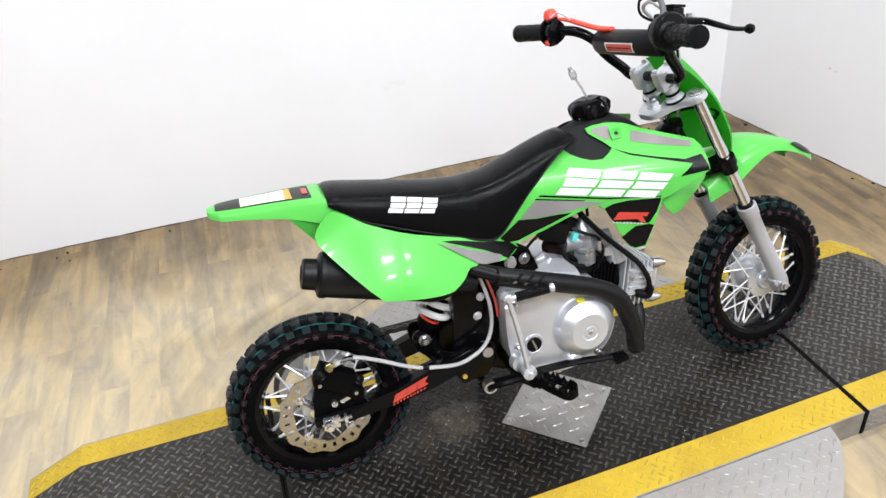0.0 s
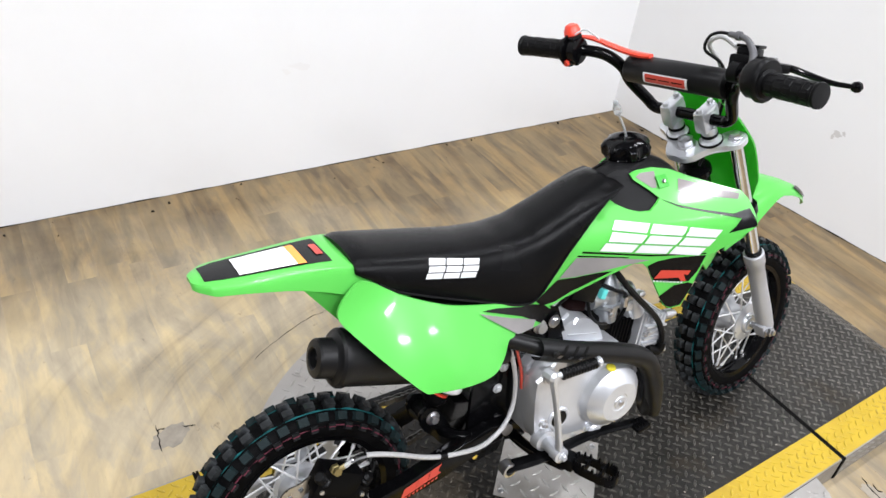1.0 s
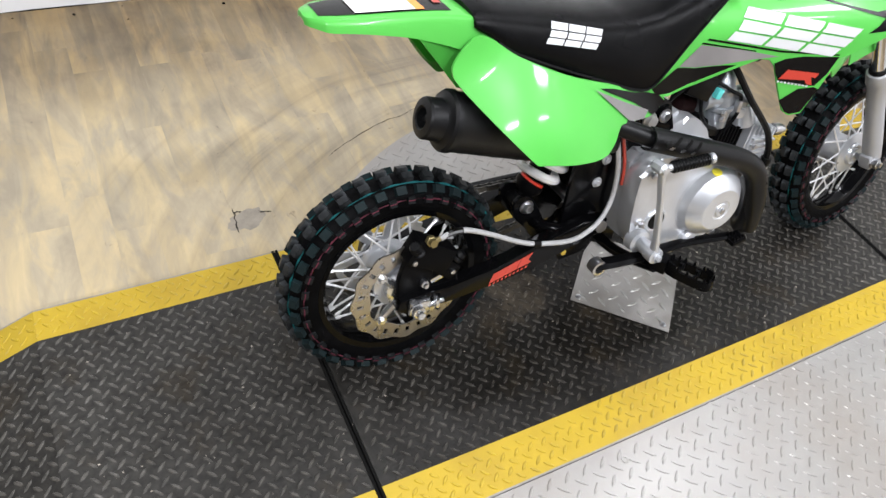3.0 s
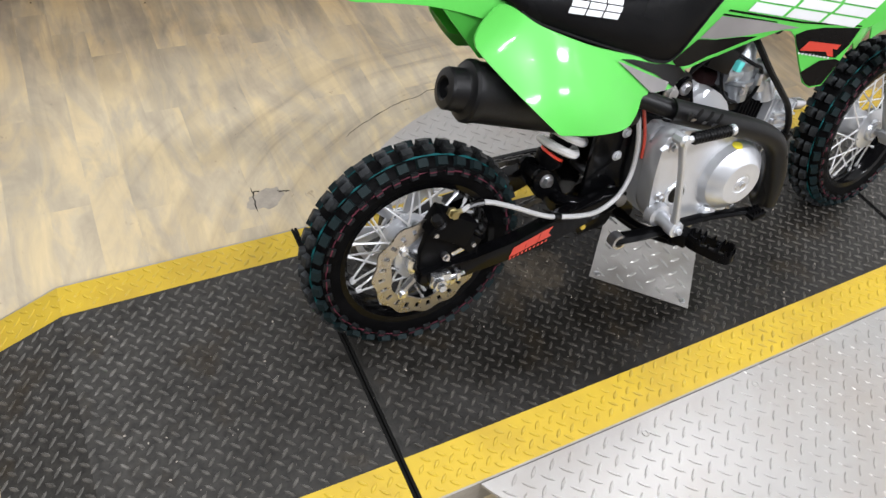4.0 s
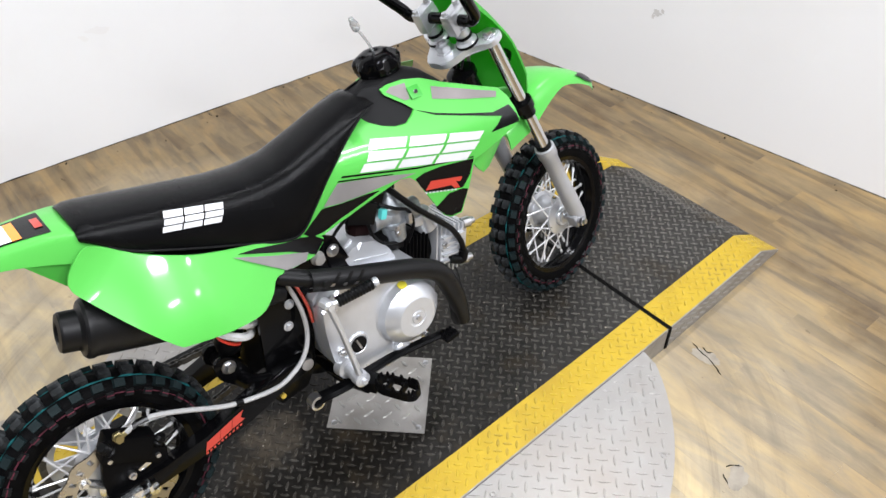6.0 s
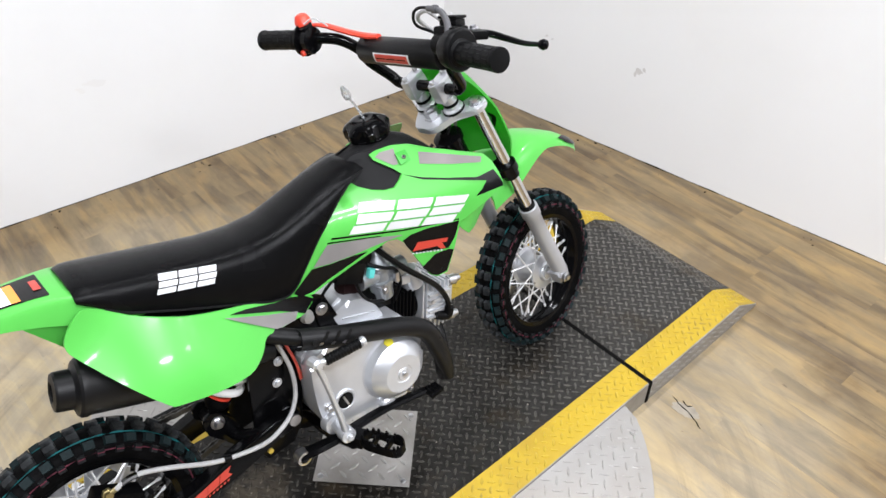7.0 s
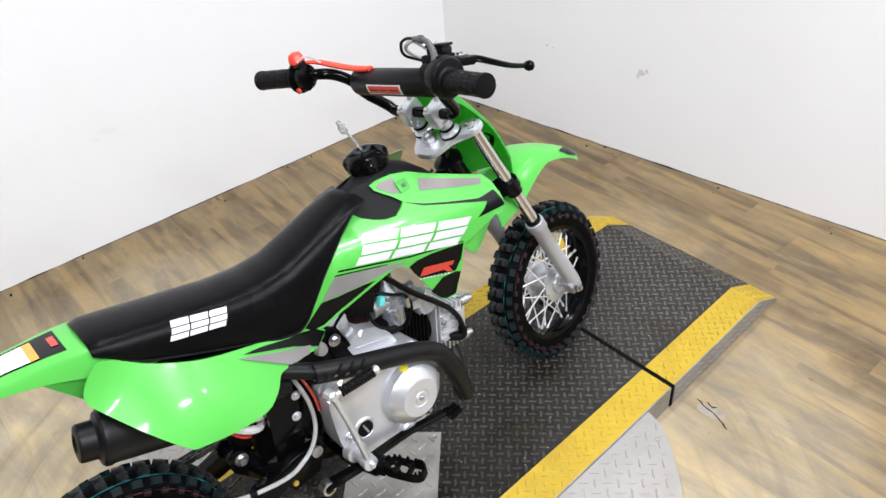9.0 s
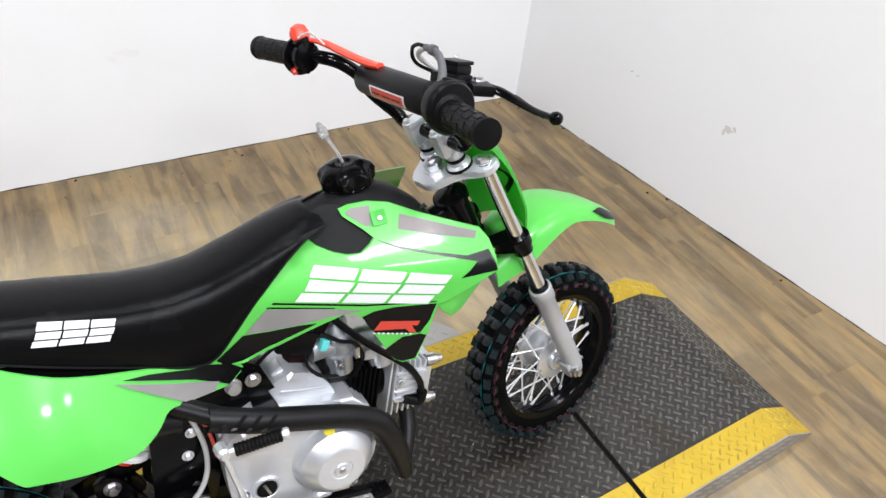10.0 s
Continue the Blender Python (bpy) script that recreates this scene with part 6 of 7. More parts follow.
lathe(bm, M0, MD, [(0.0145, 0.0125), (0.0150, 0.001)], 20)
part("outlet", bm, DARK_GAP, muffler)
_, mu, mw = frame_of(MD)
bm = bmesh.new()
for k in range(3):
    t = radians(30 + 120 * k)
    d = mu * math.cos(t) + mw * math.sin(t)
    rod(bm, M0 + MD * 0.010, M0 + MD * 0.010 + d * 0.0132, 0.0024, seg=8)
lathe(bm, M0 + MD * 0.005, MD, [(0, 0.003), (0.001, 0.0048), (0.009, 0.0048)], 14)
part("spark_arrester", bm, PIPE_BLACK, muffler, "three-spoked black outlet insert")

# --- foot controls ---
bm = bmesh.new()
tube(bm, [(0.40, -0.16, 0.186), (0.40, -0.06, 0.150), (0.40, 0.06, 0.150), (0.40, 0.16, 0.186)], 0.010, 10)
slab(bm, [(0.330, 0.195), (0.38, 0.195), (0.42, 0.165), (0.42, 0.145), (0.38, 0.15), (0.33, 0.175)], -0.03, 0.03, bevel=0.002)
part("peg_bar", bm, BLACK_PAINT, bike, "black foot peg cross bar")
for side in (-1, 1):
    bm = bmesh.new()
    p0, p1 = V(0.414, side * 0.172, 0.197), V(0.446, side * 0.240, 0.195)
    dd = (p1 - p0).normalized()
    sx = dd.cross(V(0, 0, 1)).normalized()
    R = Matrix((dd, sx, dd.cross(sx))).transposed()
    mid, half, wide = p0.lerp(p1, 0.52), (p1 - p0).length * 0.49, 0.0155
    ring = []
    for i in range(40):
        t = 2 * math.pi * i / 40
        c, q = math.cos(t), math.sin(t)
        ring.append(mid + dd * (math.copysign(abs(c) ** 0.45, c) * half) + sx * (math.copysign(abs(q) ** 0.62, q) * wide))
    for i, p in enumerate(ring):
        q = ring[(i + 1) % 40]
        t = (q - p).normalized()
        Rt = Matrix((t, t.cross(V(0, 0, -1)), V(0, 0, 1))).transposed()
        box(bm, (p + q) / 2, ((q - p).length + 0.002, 0.0045, 0.016), Rt)
    walked, gap = 0.0, 0.0085
    for i, p in enumerate(ring):
        q = ring[(i + 1) % 40]
        t = (q - p).normalized()
        walked += (q - p).length
        if walked >= gap:
            walked -= gap
            Rt = Matrix((t, t.cross(V(0, 0, -1)), V(0, 0, 1))).transposed()
            box(bm, q + V(0, 0, 0.0115), (0.0055, 0.0052, 0.0085), Rt, taper=0.5)
    for f in (0.30, 0.66):
        box(bm, p0.lerp(p1, f), (0.005, 0.029, 0.013), R, bevel=0.001)
        box(bm, p0.lerp(p1, f) + V(0, 0, 0.010), (0.005, 0.006, 0.008), R, taper=0.6)
    box(bm, p0 - dd * 0.012 + V(0, 0, -0.003), (0.03, 0.028, 0.024), R, bevel=0.003)
    part("foot_peg", bm, SATIN_BLACK, bike, "serrated black steel foot peg")
bm = bmesh.new()
lathe(bm, (0.323, -0.100, 0.174), (0, -1, 0), [(0, 0.0135), (0.018, 0.0135), (0.0185, 0.009), (0.012, 0.008)], 18)
part("pedal_pivot", bm, STEEL, bike, "steel brake pedal pivot")
bm = bmesh.new()
tube(bm, [(0.323, -0.104, 0.172), (0.355, -0.122, 0.184), (0.395, -0.132, 0.190), (0.44, -0.130, 0.190), (0.50, -0.126, 0.184), (0.56, -0.130, 0.178), (0.592, -0.136, 0.178)], [0.014, 0.0135, 0.0125, 0.0110, 0.0105, 0.0100, 0.0100], 8, flat=0.6)
box(bm, (0.592, -0.146, 0.178), (0.030, 0.026, 0.010), rot3(0, -8, 0), bevel=0.003)
for i in range(4):
    for k in (-1, 1):
        box(bm, (0.5815 + 0.007 * i, -0.146 + k * 0.007, 0.185), (0.004, 0.007, 0.006), taper=0.6)
part("brake_pedal", bm, SATIN_BLACK, bike, "black rear brake pedal")
# side stand on the far side
bm = bmesh.new()
tube(bm, [(0.37, 0.07, 0.160), (0.375, 0.12, 0.08), (0.38, 0.160, 0.0)], 0.009, 8)
box(bm, (0.385, 0.168, -0.024), (0.05, 0.03, 0.006), rot3(-LEAN * -1, 0, 0))
rod(bm, (0.38, 0.160, 0.002), (0.383, 0.166, -0.024), 0.009, seg=8)
part("side_stand", bm, BLACK_PAINT, bike, "black side stand")

# --- front end, built straight and turned by S ---
bm = bmesh.new()
lathe(bm, STEM - AXIS * 0.135, AXIS, [(0, 0.024), (0.006, 0.028), (0.012, 0.028), (0.014, 0.024), (0.088, 0.024), (0.090, 0.029), (0.10, 0.029), (0.104, 0.022)], 24)
part("head_tube", bm, BLACK_PAINT, bike, "black steering head")
FWD = V(math.cos(radians(RAKE)), 0, math.sin(radians(RAKE)))
FORK_Y, FORK_F = 0.068, 0.048
FT = STEM + FWD * FORK_F + AXIS * 0.010
FB = V(1.024, 0, HUB_Z)
down = -AXIS
fl = (FB - FT).dot(down)
for side in (-1, 1):
    y = V(0, side * FORK_Y, 0)
    bm = bmesh.new()
    lathe(bm, FT + y - down * 0.006, down, [(0, 0.010), (0.002, 0.0125), (0.285, 0.0125), (0.40, 0.0125)], 20)
    st = part("fork_tube", bm, CHROME, bike, "chromed fork stanchion", M=S)
    bm = bmesh.new()
    off = FB - (FT + down * fl)
    lathe(bm, FT + y + down * 0.283, down, [(0, 0.0145), (0.002, 0.0205), (0.026, 0.0205), (0.030, 0.0175), (0.10, 0.0172), (0.17, 0.0185), (fl - 0.283 - 0.005, 0.018), (fl - 0.283 + 0.014, 0.015), (fl - 0.283 + 0.018, 0.009)], 22)
    box(bm, FT + y + down * (fl - 0.002) + off * 0.6, (0.034, 0.026, 0.034), rot3(0, -RAKE, 0), bevel=0.006)
    lo = part("fork_slider", bm, FORK_GREY, bike, "grey painted lower fork leg", M=S)
    bm = bmesh.new()
    lathe(bm, FT + y + down * 0.277, down, [(0, 0.0135), (0.001, 0.0165), (0.008, 0.0165), (0.010, 0.014)], 18)
    part("dust_seal", bm, BLACK_PLASTIC, lo, M=S)
    bm = bmesh.new()
    lathe(bm, FB + V(0, side * (FORK_Y + 0.012), 0), (0, side, 0), [(0, 0.0125), (0.003, 0.0125), (0.004, 0.0105), (0.011, 0.0105), (0.012, 0.0065), (0.017, 0.006)], 6)
    part("axle_nut", bm, STEEL, lo, M=S)
bm = bmesh.new()
rod(bm, FB - V(0, 0.08, 0), FB + V(0, 0.08, 0), 0.007)
part("front_axle", bm, STEEL, bike, M=S)


def clamp_plate(bm, centre, thick, ymax, grow=1.0):
    """A triple clamp: an arrow-shaped plate across the fork tubes, with rounded ends."""
    pts = curve_poly([(-0.030 * grow, -0.024), (-0.034 * grow, 0.0), (-0.030 * grow, 0.024), (0.012, ymax * 0.72), (FORK_F - 0.016, ymax + 0.016), (FORK_F + 0.010, ymax + 0.018), (FORK_F + 0.020, ymax), (FORK_F + 0.010, ymax - 0.024), (0.022, 0.028), (0.018, 0.0), (0.022, -0.028), (FORK_F + 0.010, -ymax + 0.024), (FORK_F + 0.020, -ymax), (FORK_F + 0.010, -ymax - 0.018), (FORK_F - 0.016, -ymax - 0.016), (0.012, -ymax * 0.72)], 4)
    lo = [bm.verts.new(centre + FWD * f + V(0, y, 0)) for f, y in pts]
    hi = [bm.verts.new(centre + FWD * f + V(0, y, 0) + AXIS * thick) for f, y in pts]
    fs = [bm.faces.new(lo), bm.faces.new(hi[::-1])]
    for i in range(len(pts)):
        bm.faces.new((lo[i], hi[i], hi[(i + 1) % len(pts)], lo[(i + 1) % len(pts)]))
    bmesh.ops.bevel(bm, geom=[e for f in fs for e in f.edges], offset=0.0018, segments=2, affect="EDGES")


bm = bmesh.new()
clamp_plate(bm, STEM + AXIS * 0.001, 0.013, FORK_Y)
top_clamp = part("top_clamp", bm, CAST, bike, "polished alloy top triple clamp", M=S, angle=25)
bm = bmesh.new()
lathe(bm, STEM + AXIS * 0.014, AXIS, [(0, 0.018), (0.003, 0.018), (0.004, 0.0145), (0.015, 0.0145), (0.016, 0.009), (0.011, 0.008)], 6)
part("stem_nut", bm, STEEL, top_clamp, M=S)
for side in (-1, 1):
    bm = bmesh.new()
    lathe(bm, STEM + FWD * FORK_F + AXIS * 0.014 + V(0, side * FORK_Y, 0), AXIS, [(0, 0.013), (0.003, 0.013), (0.004, 0.010), (0.010, 0.0095), (0.011, 0.005)], 6)
    part("clamp_bolt", bm, STEEL, top_clamp, M=S)
bm = bmesh.new()
clamp_plate(bm, STEM - AXIS * 0.165, 0.022, FORK_Y, 0.9)
for side in (-1, 1):
    lathe(bm, FT + V(0, side * FORK_Y, 0) + down * 0.160, down, [(0, 0.017), (0.03, 0.017)], 18)
part("lower_clamp", bm, BLACK_PAINT, bike, "black lower triple clamp", M=S)

# front number plate, a shield ahead of the forks
PLATE_W = [(0.0, 0.062), (0.25, 0.084), (0.6, 0.088), (0.85, 0.072), (1.0, 0.046)]
bm = bmesh.new()
loops = []
P0, P1 = STEM + FWD * 0.098 - AXIS * 0.165, STEM + FWD * 0.082 + AXIS * 0.088
for i in range(17):
    f = i / 16
    c = P0.lerp(P1, f) + FWD * 0.016 * math.sin(math.pi * f)
    w = lin(f, PLATE_W)
    ys = np.linspace(-1, 1, 13)
    bend = lambda q: -FWD * 0.030 * q * q
    loops.append([c + V(0, w * q, 0) + bend(q) for q in ys] + [c + V(0, w * q, 0) + bend(q) - FWD * 0.004 for q in ys[::-1]])
rings(bm, loops)
part("number_plate", bm, GREEN_THIN, bike, "green front number plate shield", M=S, angle=50)
bm = bmesh.new()
tube(bm, [STEM + FWD * 0.062 - AXIS * 0.060 + V(0, -0.066, 0), STEM + FWD * 0.095 - AXIS * 0.068 + V(0, -0.04, 0), STEM + FWD * 0.105 - AXIS * 0.07, STEM + FWD * 0.095 - AXIS * 0.068 + V(0, 0.04, 0), STEM + FWD * 0.062 - AXIS * 0.060 + V(0, 0.066, 0)], 0.005, 8, flat=0.6)
part("plate_strap", bm, BLACK_PLASTIC, bike, "black rubber plate strap", M=S)

# front fender
FEN = [(0.862, 0.452, 0.050), (0.90, 0.478, 0.056), (0.95, 0.506, 0.064), (1.00, 0.518, 0.066), (1.05, 0.510, 0.064), (1.10, 0.491, 0.060), (1.14, 0.468, 0.050), (1.160, 0.454, 0.036)]
bm = bmesh.new()
loops = []
dense = smooth_path([(x, w, z) for x, z, w in FEN], 4)
for p in dense:
    x, w, z = p
    skirt = 0.026 + 0.030 * max(0, 1 - abs(x - 0.92) / 0.10)
    half = [(1.06, -skirt), (1.02, -skirt * 0.55), (0.92, -0.008), (0.72, -0.001), (0.30, 0.003)]
    inn = [(1.02, -skirt), (0.96, -skirt * 0.55), (0.86, -0.013), (0.3, -0.002)]
    loops.append([(x, -w * a, z + b) for a, b in half] + [(x, w * a, z + b) for a, b in half[::-1]] + [(x, w * a, z + b) for a, b in inn] + [(x, -w * a, z + b) for a, b in inn[::-1]])
rings(bm, loops)
fender = part("front_fender", bm, GREEN, bike, "bright green front fender with black vents", M=S, angle=40)
for side in (-1, 1):
    bm = bmesh.new()
    grid = []
    for i in range(8):
        a = 1.070 + 0.078 * i / 7
        w = lin(a, [(p.x, p.y) for p in dense])
        z = lin(a, [(p.x, p.z) for p in dense])
        spread = (0.04, 0.45, 0.85, 1.05, 1.0, 0.9, 0.75, 0.5)[i]
        row = []
        for j in range(7):
            u = 2.45 + spread * (j / 3 - 1.0)
            ya = float(np.interp(u, [0, 1, 2, 3, 4], [0.30, 0.72, 0.92, 1.02, 1.06]))
            zb = float(np.interp(u, [0, 1, 2, 3, 4], [0.003, -0.001, -0.008, -0.0143, -0.026]))
            row.append(bm.verts.new((a, side * (w * ya + 0.0022), z + zb + 0.0028)))
        grid.append(row)
    for i in range(7):
        for j in range(6):
            q = (grid[i][j], grid[i + 1][j], grid[i + 1][j + 1], grid[i][j + 1])
            bm.faces.new(q if side > 0 else q[::-1])
    part("fender_vent", bm, DECAL_BLACK, fender, "black vent decal", M=S)

# handlebar with crossbar pad
CL = STEM + AXIS * 0.066 + FWD * 0.024
bm = bmesh.new()
half = [(CL.x, 0.0, CL.z), (CL.x, 0.062, CL.z - 0.001), (CL.x - 0.003, 0.078, CL.z + 0.003), (CL.x - 0.008, 0.088, CL.z + 0.014), (0.739, 0.104, 0.740), (0.728, 0.113, 0.764), (0.705, 0.130, 0.786), (0.684, 0.152, 0.795), (0.664, 0.20, 0.796), (0.643, 0.292, 0.795)]
tube(bm, [(x, -y, z) for x, y, z in half[::-1]] + half[1:-1] + [(0.643, 0.282, 0.795)], 0.0105, 12, k=5)
rod(bm, (0.729, -0.112, 0.766), (0.729, 0.112, 0.766), 0.008)
bars = part("handlebar", bm, BLACK_PAINT, bike, "black steel handlebar", M=S)
bm = bmesh.new()
lathe(bm, (0.729, -0.100, 0.766), (0, 1, 0), [(0, 0.010), (0.0, 0.0225), (0.003, 0.0245), (0.100, 0.025), (0.195, 0.0245), (0.198, 0.0225), (0.198, 0.010)], 32)
pad_ob = part("crossbar_pad", bm, PIPE_BLACK, bike, "round black foam crossbar pad with a red label", M=S)


def pad_patch(name, y0, y1, a0, a1, r, material, label=""):
    bmx = bmesh.new()
    rows = []
    for i in range(9):
        y = y0 + (y1 - y0) * i / 8
        rows.append([bmx.verts.new((0.729 - r * math.cos(radians(q)), y, 0.766 + r * math.sin(radians(q)))) for q in np.linspace(a0, a1, 9)])
    for p, q in zip(rows[:-1], rows[1:]):
        for i in range(8):
            bmx.faces.new((p[i], p[i + 1], q[i + 1], q[i]))
    return part(name, bmx, material, pad_ob, label, M=S)


pad_patch("label_border", -0.040, 0.050, -36, 8, 0.0257, DECAL_WHITE, "white border of the pad label")
pad_patch("label", -0.036, 0.046, -31, 3, 0.0261, DECAL_RED, "red logo label on the pad")
for k in range(3):
    pad_patch("label_slot", -0.031 + 0.026 * k, -0.009 + 0.026 * k, -16, -12, 0.0265, DECAL_BLACK)
# bar clamps
for side in (-1, 1):
    bm = bmesh.new()
    c = V(0, side * 0.035, 0)
    lathe(bm, STEM + AXIS * 0.014 + FWD * 0.024 + c, AXIS, [(0, 0.020), (0.005, 0.020), (0.008, 0.015), (0.030, 0.0135), (0.036, 0.017)], 18)
    box(bm, CL + c - AXIS * 0.004, (0.046, 0.024, 0.034), rot3(0, -RAKE, 0), bevel=0.006)
    box(bm, CL + c + AXIS * 0.014, (0.044, 0.023, 0.014), rot3(0, -RAKE, 0), bevel=0.005)
    for k in (-1, 1):
        bolt(bm, CL + c + AXIS * 0.020 + FWD * 0.016 * k, AXIS, 0.0055, 0.008)
    riser = part("bar_clamp", bm, CAST, bike, "alloy handlebar clamp", M=S)
    bm = bmesh.new()
    lathe(bm, STEM + AXIS * 0.0135 + FWD * 0.024 + c, AXIS, [(0, 0.0165), (0.0, 0.0215), (0.005, 0.0215), (0.005, 0.0165)], 20)
    lathe(bm, STEM + AXIS * 0.028 + FWD * 0.024 + c, AXIS, [(0, 0.0150), (0.003, 0.0158), (0.006, 0.0150)], 20)
    part("riser_rubber", bm, BLACK_PLASTIC, riser, "black rubber riser bush", M=S)


def grip(side, name, label):
    bm = bmesh.new()
    a = V(0.660, side * 0.192, 0.796) if side > 0 else V(0.659, side * 0.204, 0.796)
    b = V(0.643, side * (0.286 if side > 0 else 0.296), 0.795)
    d = b - a
    n = 22
    prof = [(0, 0.010), (0.0, 0.021), (0.004, 0.0215), (0.006, 0.0165)]
    for i in range(n):
        prof.append((0.008 + (d.length - 0.014) * i / (n - 1), 0.0170 if i % 2 else 0.0167))
    prof += [(d.length - 0.004, 0.0190), (d.length, 0.0185), (d.length + 0.001, 0.004)]
    lathe(bm, a, d, prof, 20)
    body = part(name, bm, BLACK_PLASTIC, bike, label, M=S)
    # rows of grip pads
    aa, u, w = frame_of(d)
    first = None
    for i in range(5):
        for j in range(9):
            t = 2 * math.pi * (j + 0.5 * (i % 2)) / 9
            q = u * math.cos(t) + w * math.sin(t)
            R = Matrix((aa, aa.cross(q), q)).transposed().to_4x4()
            m = S @ Matrix.Translation(a + aa * (0.018 + (d.length - 0.034) * i / 4) + q * 0.0172) @ R
            if first is None:
                bm = bmesh.new()
                box(bm, (0, 0, 0), (0.0115, 0.0090, 0.0006), taper=0.9)
                first = part("grip_pad", bm, BLACK_PLASTIC, body)
                first.matrix_basis = m
            else:
                twin("grip_pad", first, body, m)
    return body


grip(-1, "throttle_grip", "ribbed black rubber throttle grip")
grip(1, "bar_grip", "ribbed black rubber grip")
# throttle housing
bm = bmesh.new()
lathe(bm, (0.665, -0.203, 0.798), (0.10, 1, 0), [(-0.004, 0.018), (-0.003, 0.030), (0.001, 0.033), (0.006, 0.033), (0.007, 0.029), (0.024, 0.029), (0.030, 0.025), (0.032, 0.012)], 32)
box(bm, (0.682, -0.184, 0.816), (0.028, 0.020, 0.022), rot3(0, 20, 8), bevel=0.005)
throttle = part("throttle_housing", bm, BLACK_PLASTIC, bike, "black throttle housing", M=S)
bm = bmesh.new()
tube(bm, [(0.671, -0.172, 0.814), (0.680, -0.166, 0.832), (0.688, -0.150, 0.847), (0.692, -0.132, 0.851)], [0.0062, 0.0055, 0.0048, 0.0046], 10)
lathe(bm, (0.691, -0.136, 0.851), (0.03, 1, 0.05), [(0, 0.0070), (0.007, 0.0070), (0.008, 0.0048), (0.020, 0.0046)], 10)
part("cable_elbow", bm, ELBOW_GREY, throttle, "grey metal throttle cable elbow", M=S)
# master cylinder and lever
bm = bmesh.new()
box(bm, (0.712, -0.140, 0.810), (0.030, 0.050, 0.022), rot3(0, 10, 8), bevel=0.005)
box(bm, (0.722, -0.136, 0.823), (0.028, 0.034, 0.014), rot3(0, 10, 8), bevel=0.005)
box(bm, (0.7235, -0.136, 0.832), (0.030, 0.036, 0.005), rot3(0, 10, 8), bevel=0.002)
lathe(bm, (0.690, -0.144, 0.797), (0, 1, 0), [(0, 0.016), (0.016, 0.016)], 16)
box(bm, (0.728, -0.178, 0.805), (0.030, 0.032, 0.014), rot3(0, 10, -20), bevel=0.003)
mc = part("master_cylinder", bm, BLACK_PLASTIC, bike, "black front brake master cylinder", M=S)
bm = bmesh.new()
tube(bm, [(0.728, -0.172, 0.806), (0.742, -0.194, 0.803), (0.747, -0.222, 0.796), (0.747, -0.258, 0.790), (0.746, -0.292, 0.790)], [0.0085, 0.0075, 0.0068, 0.0055, 0.0048], 10, flat=0.75)
lathe(bm, (0.746, -0.286, 0.790), (0, -1, 0), [(0, 0.003), (0.003, 0.0068), (0.009, 0.0085), (0.014, 0.0068), (0.017, 0.002)], 14)
part("brake_lever", bm, BLACK_PAINT, bike, "black ball-end brake lever", M=S)
bm = bmesh.new()
bolt(bm, (0.730, -0.172, 0.813), (0, 0, 1), 0.006, 0.006)
for k in (-1, 1):
    lathe(bm, (0.7235 + 0.009 * k, -0.136 + 0.011 * k, 0.8345), (0.17, 0, 1), [(0, 0.0035), (0.0015, 0.003)], 10)
part("lever_bolt", bm, STEEL, mc, M=S)
# kill switch, red tether, left switch block
bm = bmesh.new()
lathe(bm, (0.666, 0.170, 0.796), (-0.1, 1, 0), [(0, 0.016), (0.002, 0.023), (0.020, 0.023), (0.021, 0.030), (0.025, 0.030), (0.027, 0.018)], 26)
box(bm, (0.664, 0.186, 0.812), (0.026, 0.022, 0.024), rot3(0, -20, 0), bevel=0.004)
box(bm, (0.662, 0.186, 0.782), (0.024, 0.020, 0.022), rot3(0, 20, 0), bevel=0.004)
sw = part("kill_switch", bm, BLACK_PAINT, bike, "black kill switch with a red cap", M=S @ Matrix.Translation((0, -0.009, 0)))
bm = bmesh.new()
lathe(bm, (0.668, 0.192, 0.818), (-0.1, 0.15, 1), [(0, 0.012), (0.004, 0.0155), (0.013, 0.015), (0.022, 0.011), (0.025, 0.004)], 18)
part("red_cap", bm, RED, sw, "red kill switch cap", M=S @ Matrix.Translation((0, -0.009, 0)))
bm = bmesh.new()
lathe(bm, (0.650, 0.186, 0.776), (-1, 0, -0.3), [(0, 0.006), (0.006, 0.005)], 12)
part("red_button", bm, RED, sw, "small red button", M=S @ Matrix.Translation((0, -0.009, 0)))
bm = bmesh.new()
tube(bm, [(0.655, 0.176, 0.826), (0.668, 0.165, 0.834), (0.676, 0.150, 0.826), (0.680, 0.140, 0.818)], 0.0016, 6)
part("tether_cord", bm, HOSE, sw, M=S @ Matrix.Translation((0, -0.009, 0)))
bm = bmesh.new()
tube(bm, [(0.676, 0.171, 0.820), (0.690, 0.152, 0.816), (0.703, 0.126, 0.806), (0.715, 0.100, 0.797), (0.722, 0.075, 0.7925), (0.726, 0.052, 0.7920)], [0.005, 0.008, 0.009, 0.009, 0.0095, 0.008], 8, flat=0.6)
part("tether_strap", bm, RED, bike, "bright red tether strap", M=S)
# cables at the bar
bm = bmesh.new()
tube(bm, [(0.693, -0.118, 0.852), (0.694, -0.096, 0.852), (0.698, -0.076, 0.842), (0.714, -0.062, 0.818), (0.756, -0.068, 0.790), (0.795, -0.055, 0.740), (0.800, -0.040, 0.66), (0.78, -0.03, 0.60)], 0.0026, 8)
part("throttle_cable", bm, BLACK_PLASTIC, bike, "black throttle cable loop", M=S)
bm = bmesh.new()
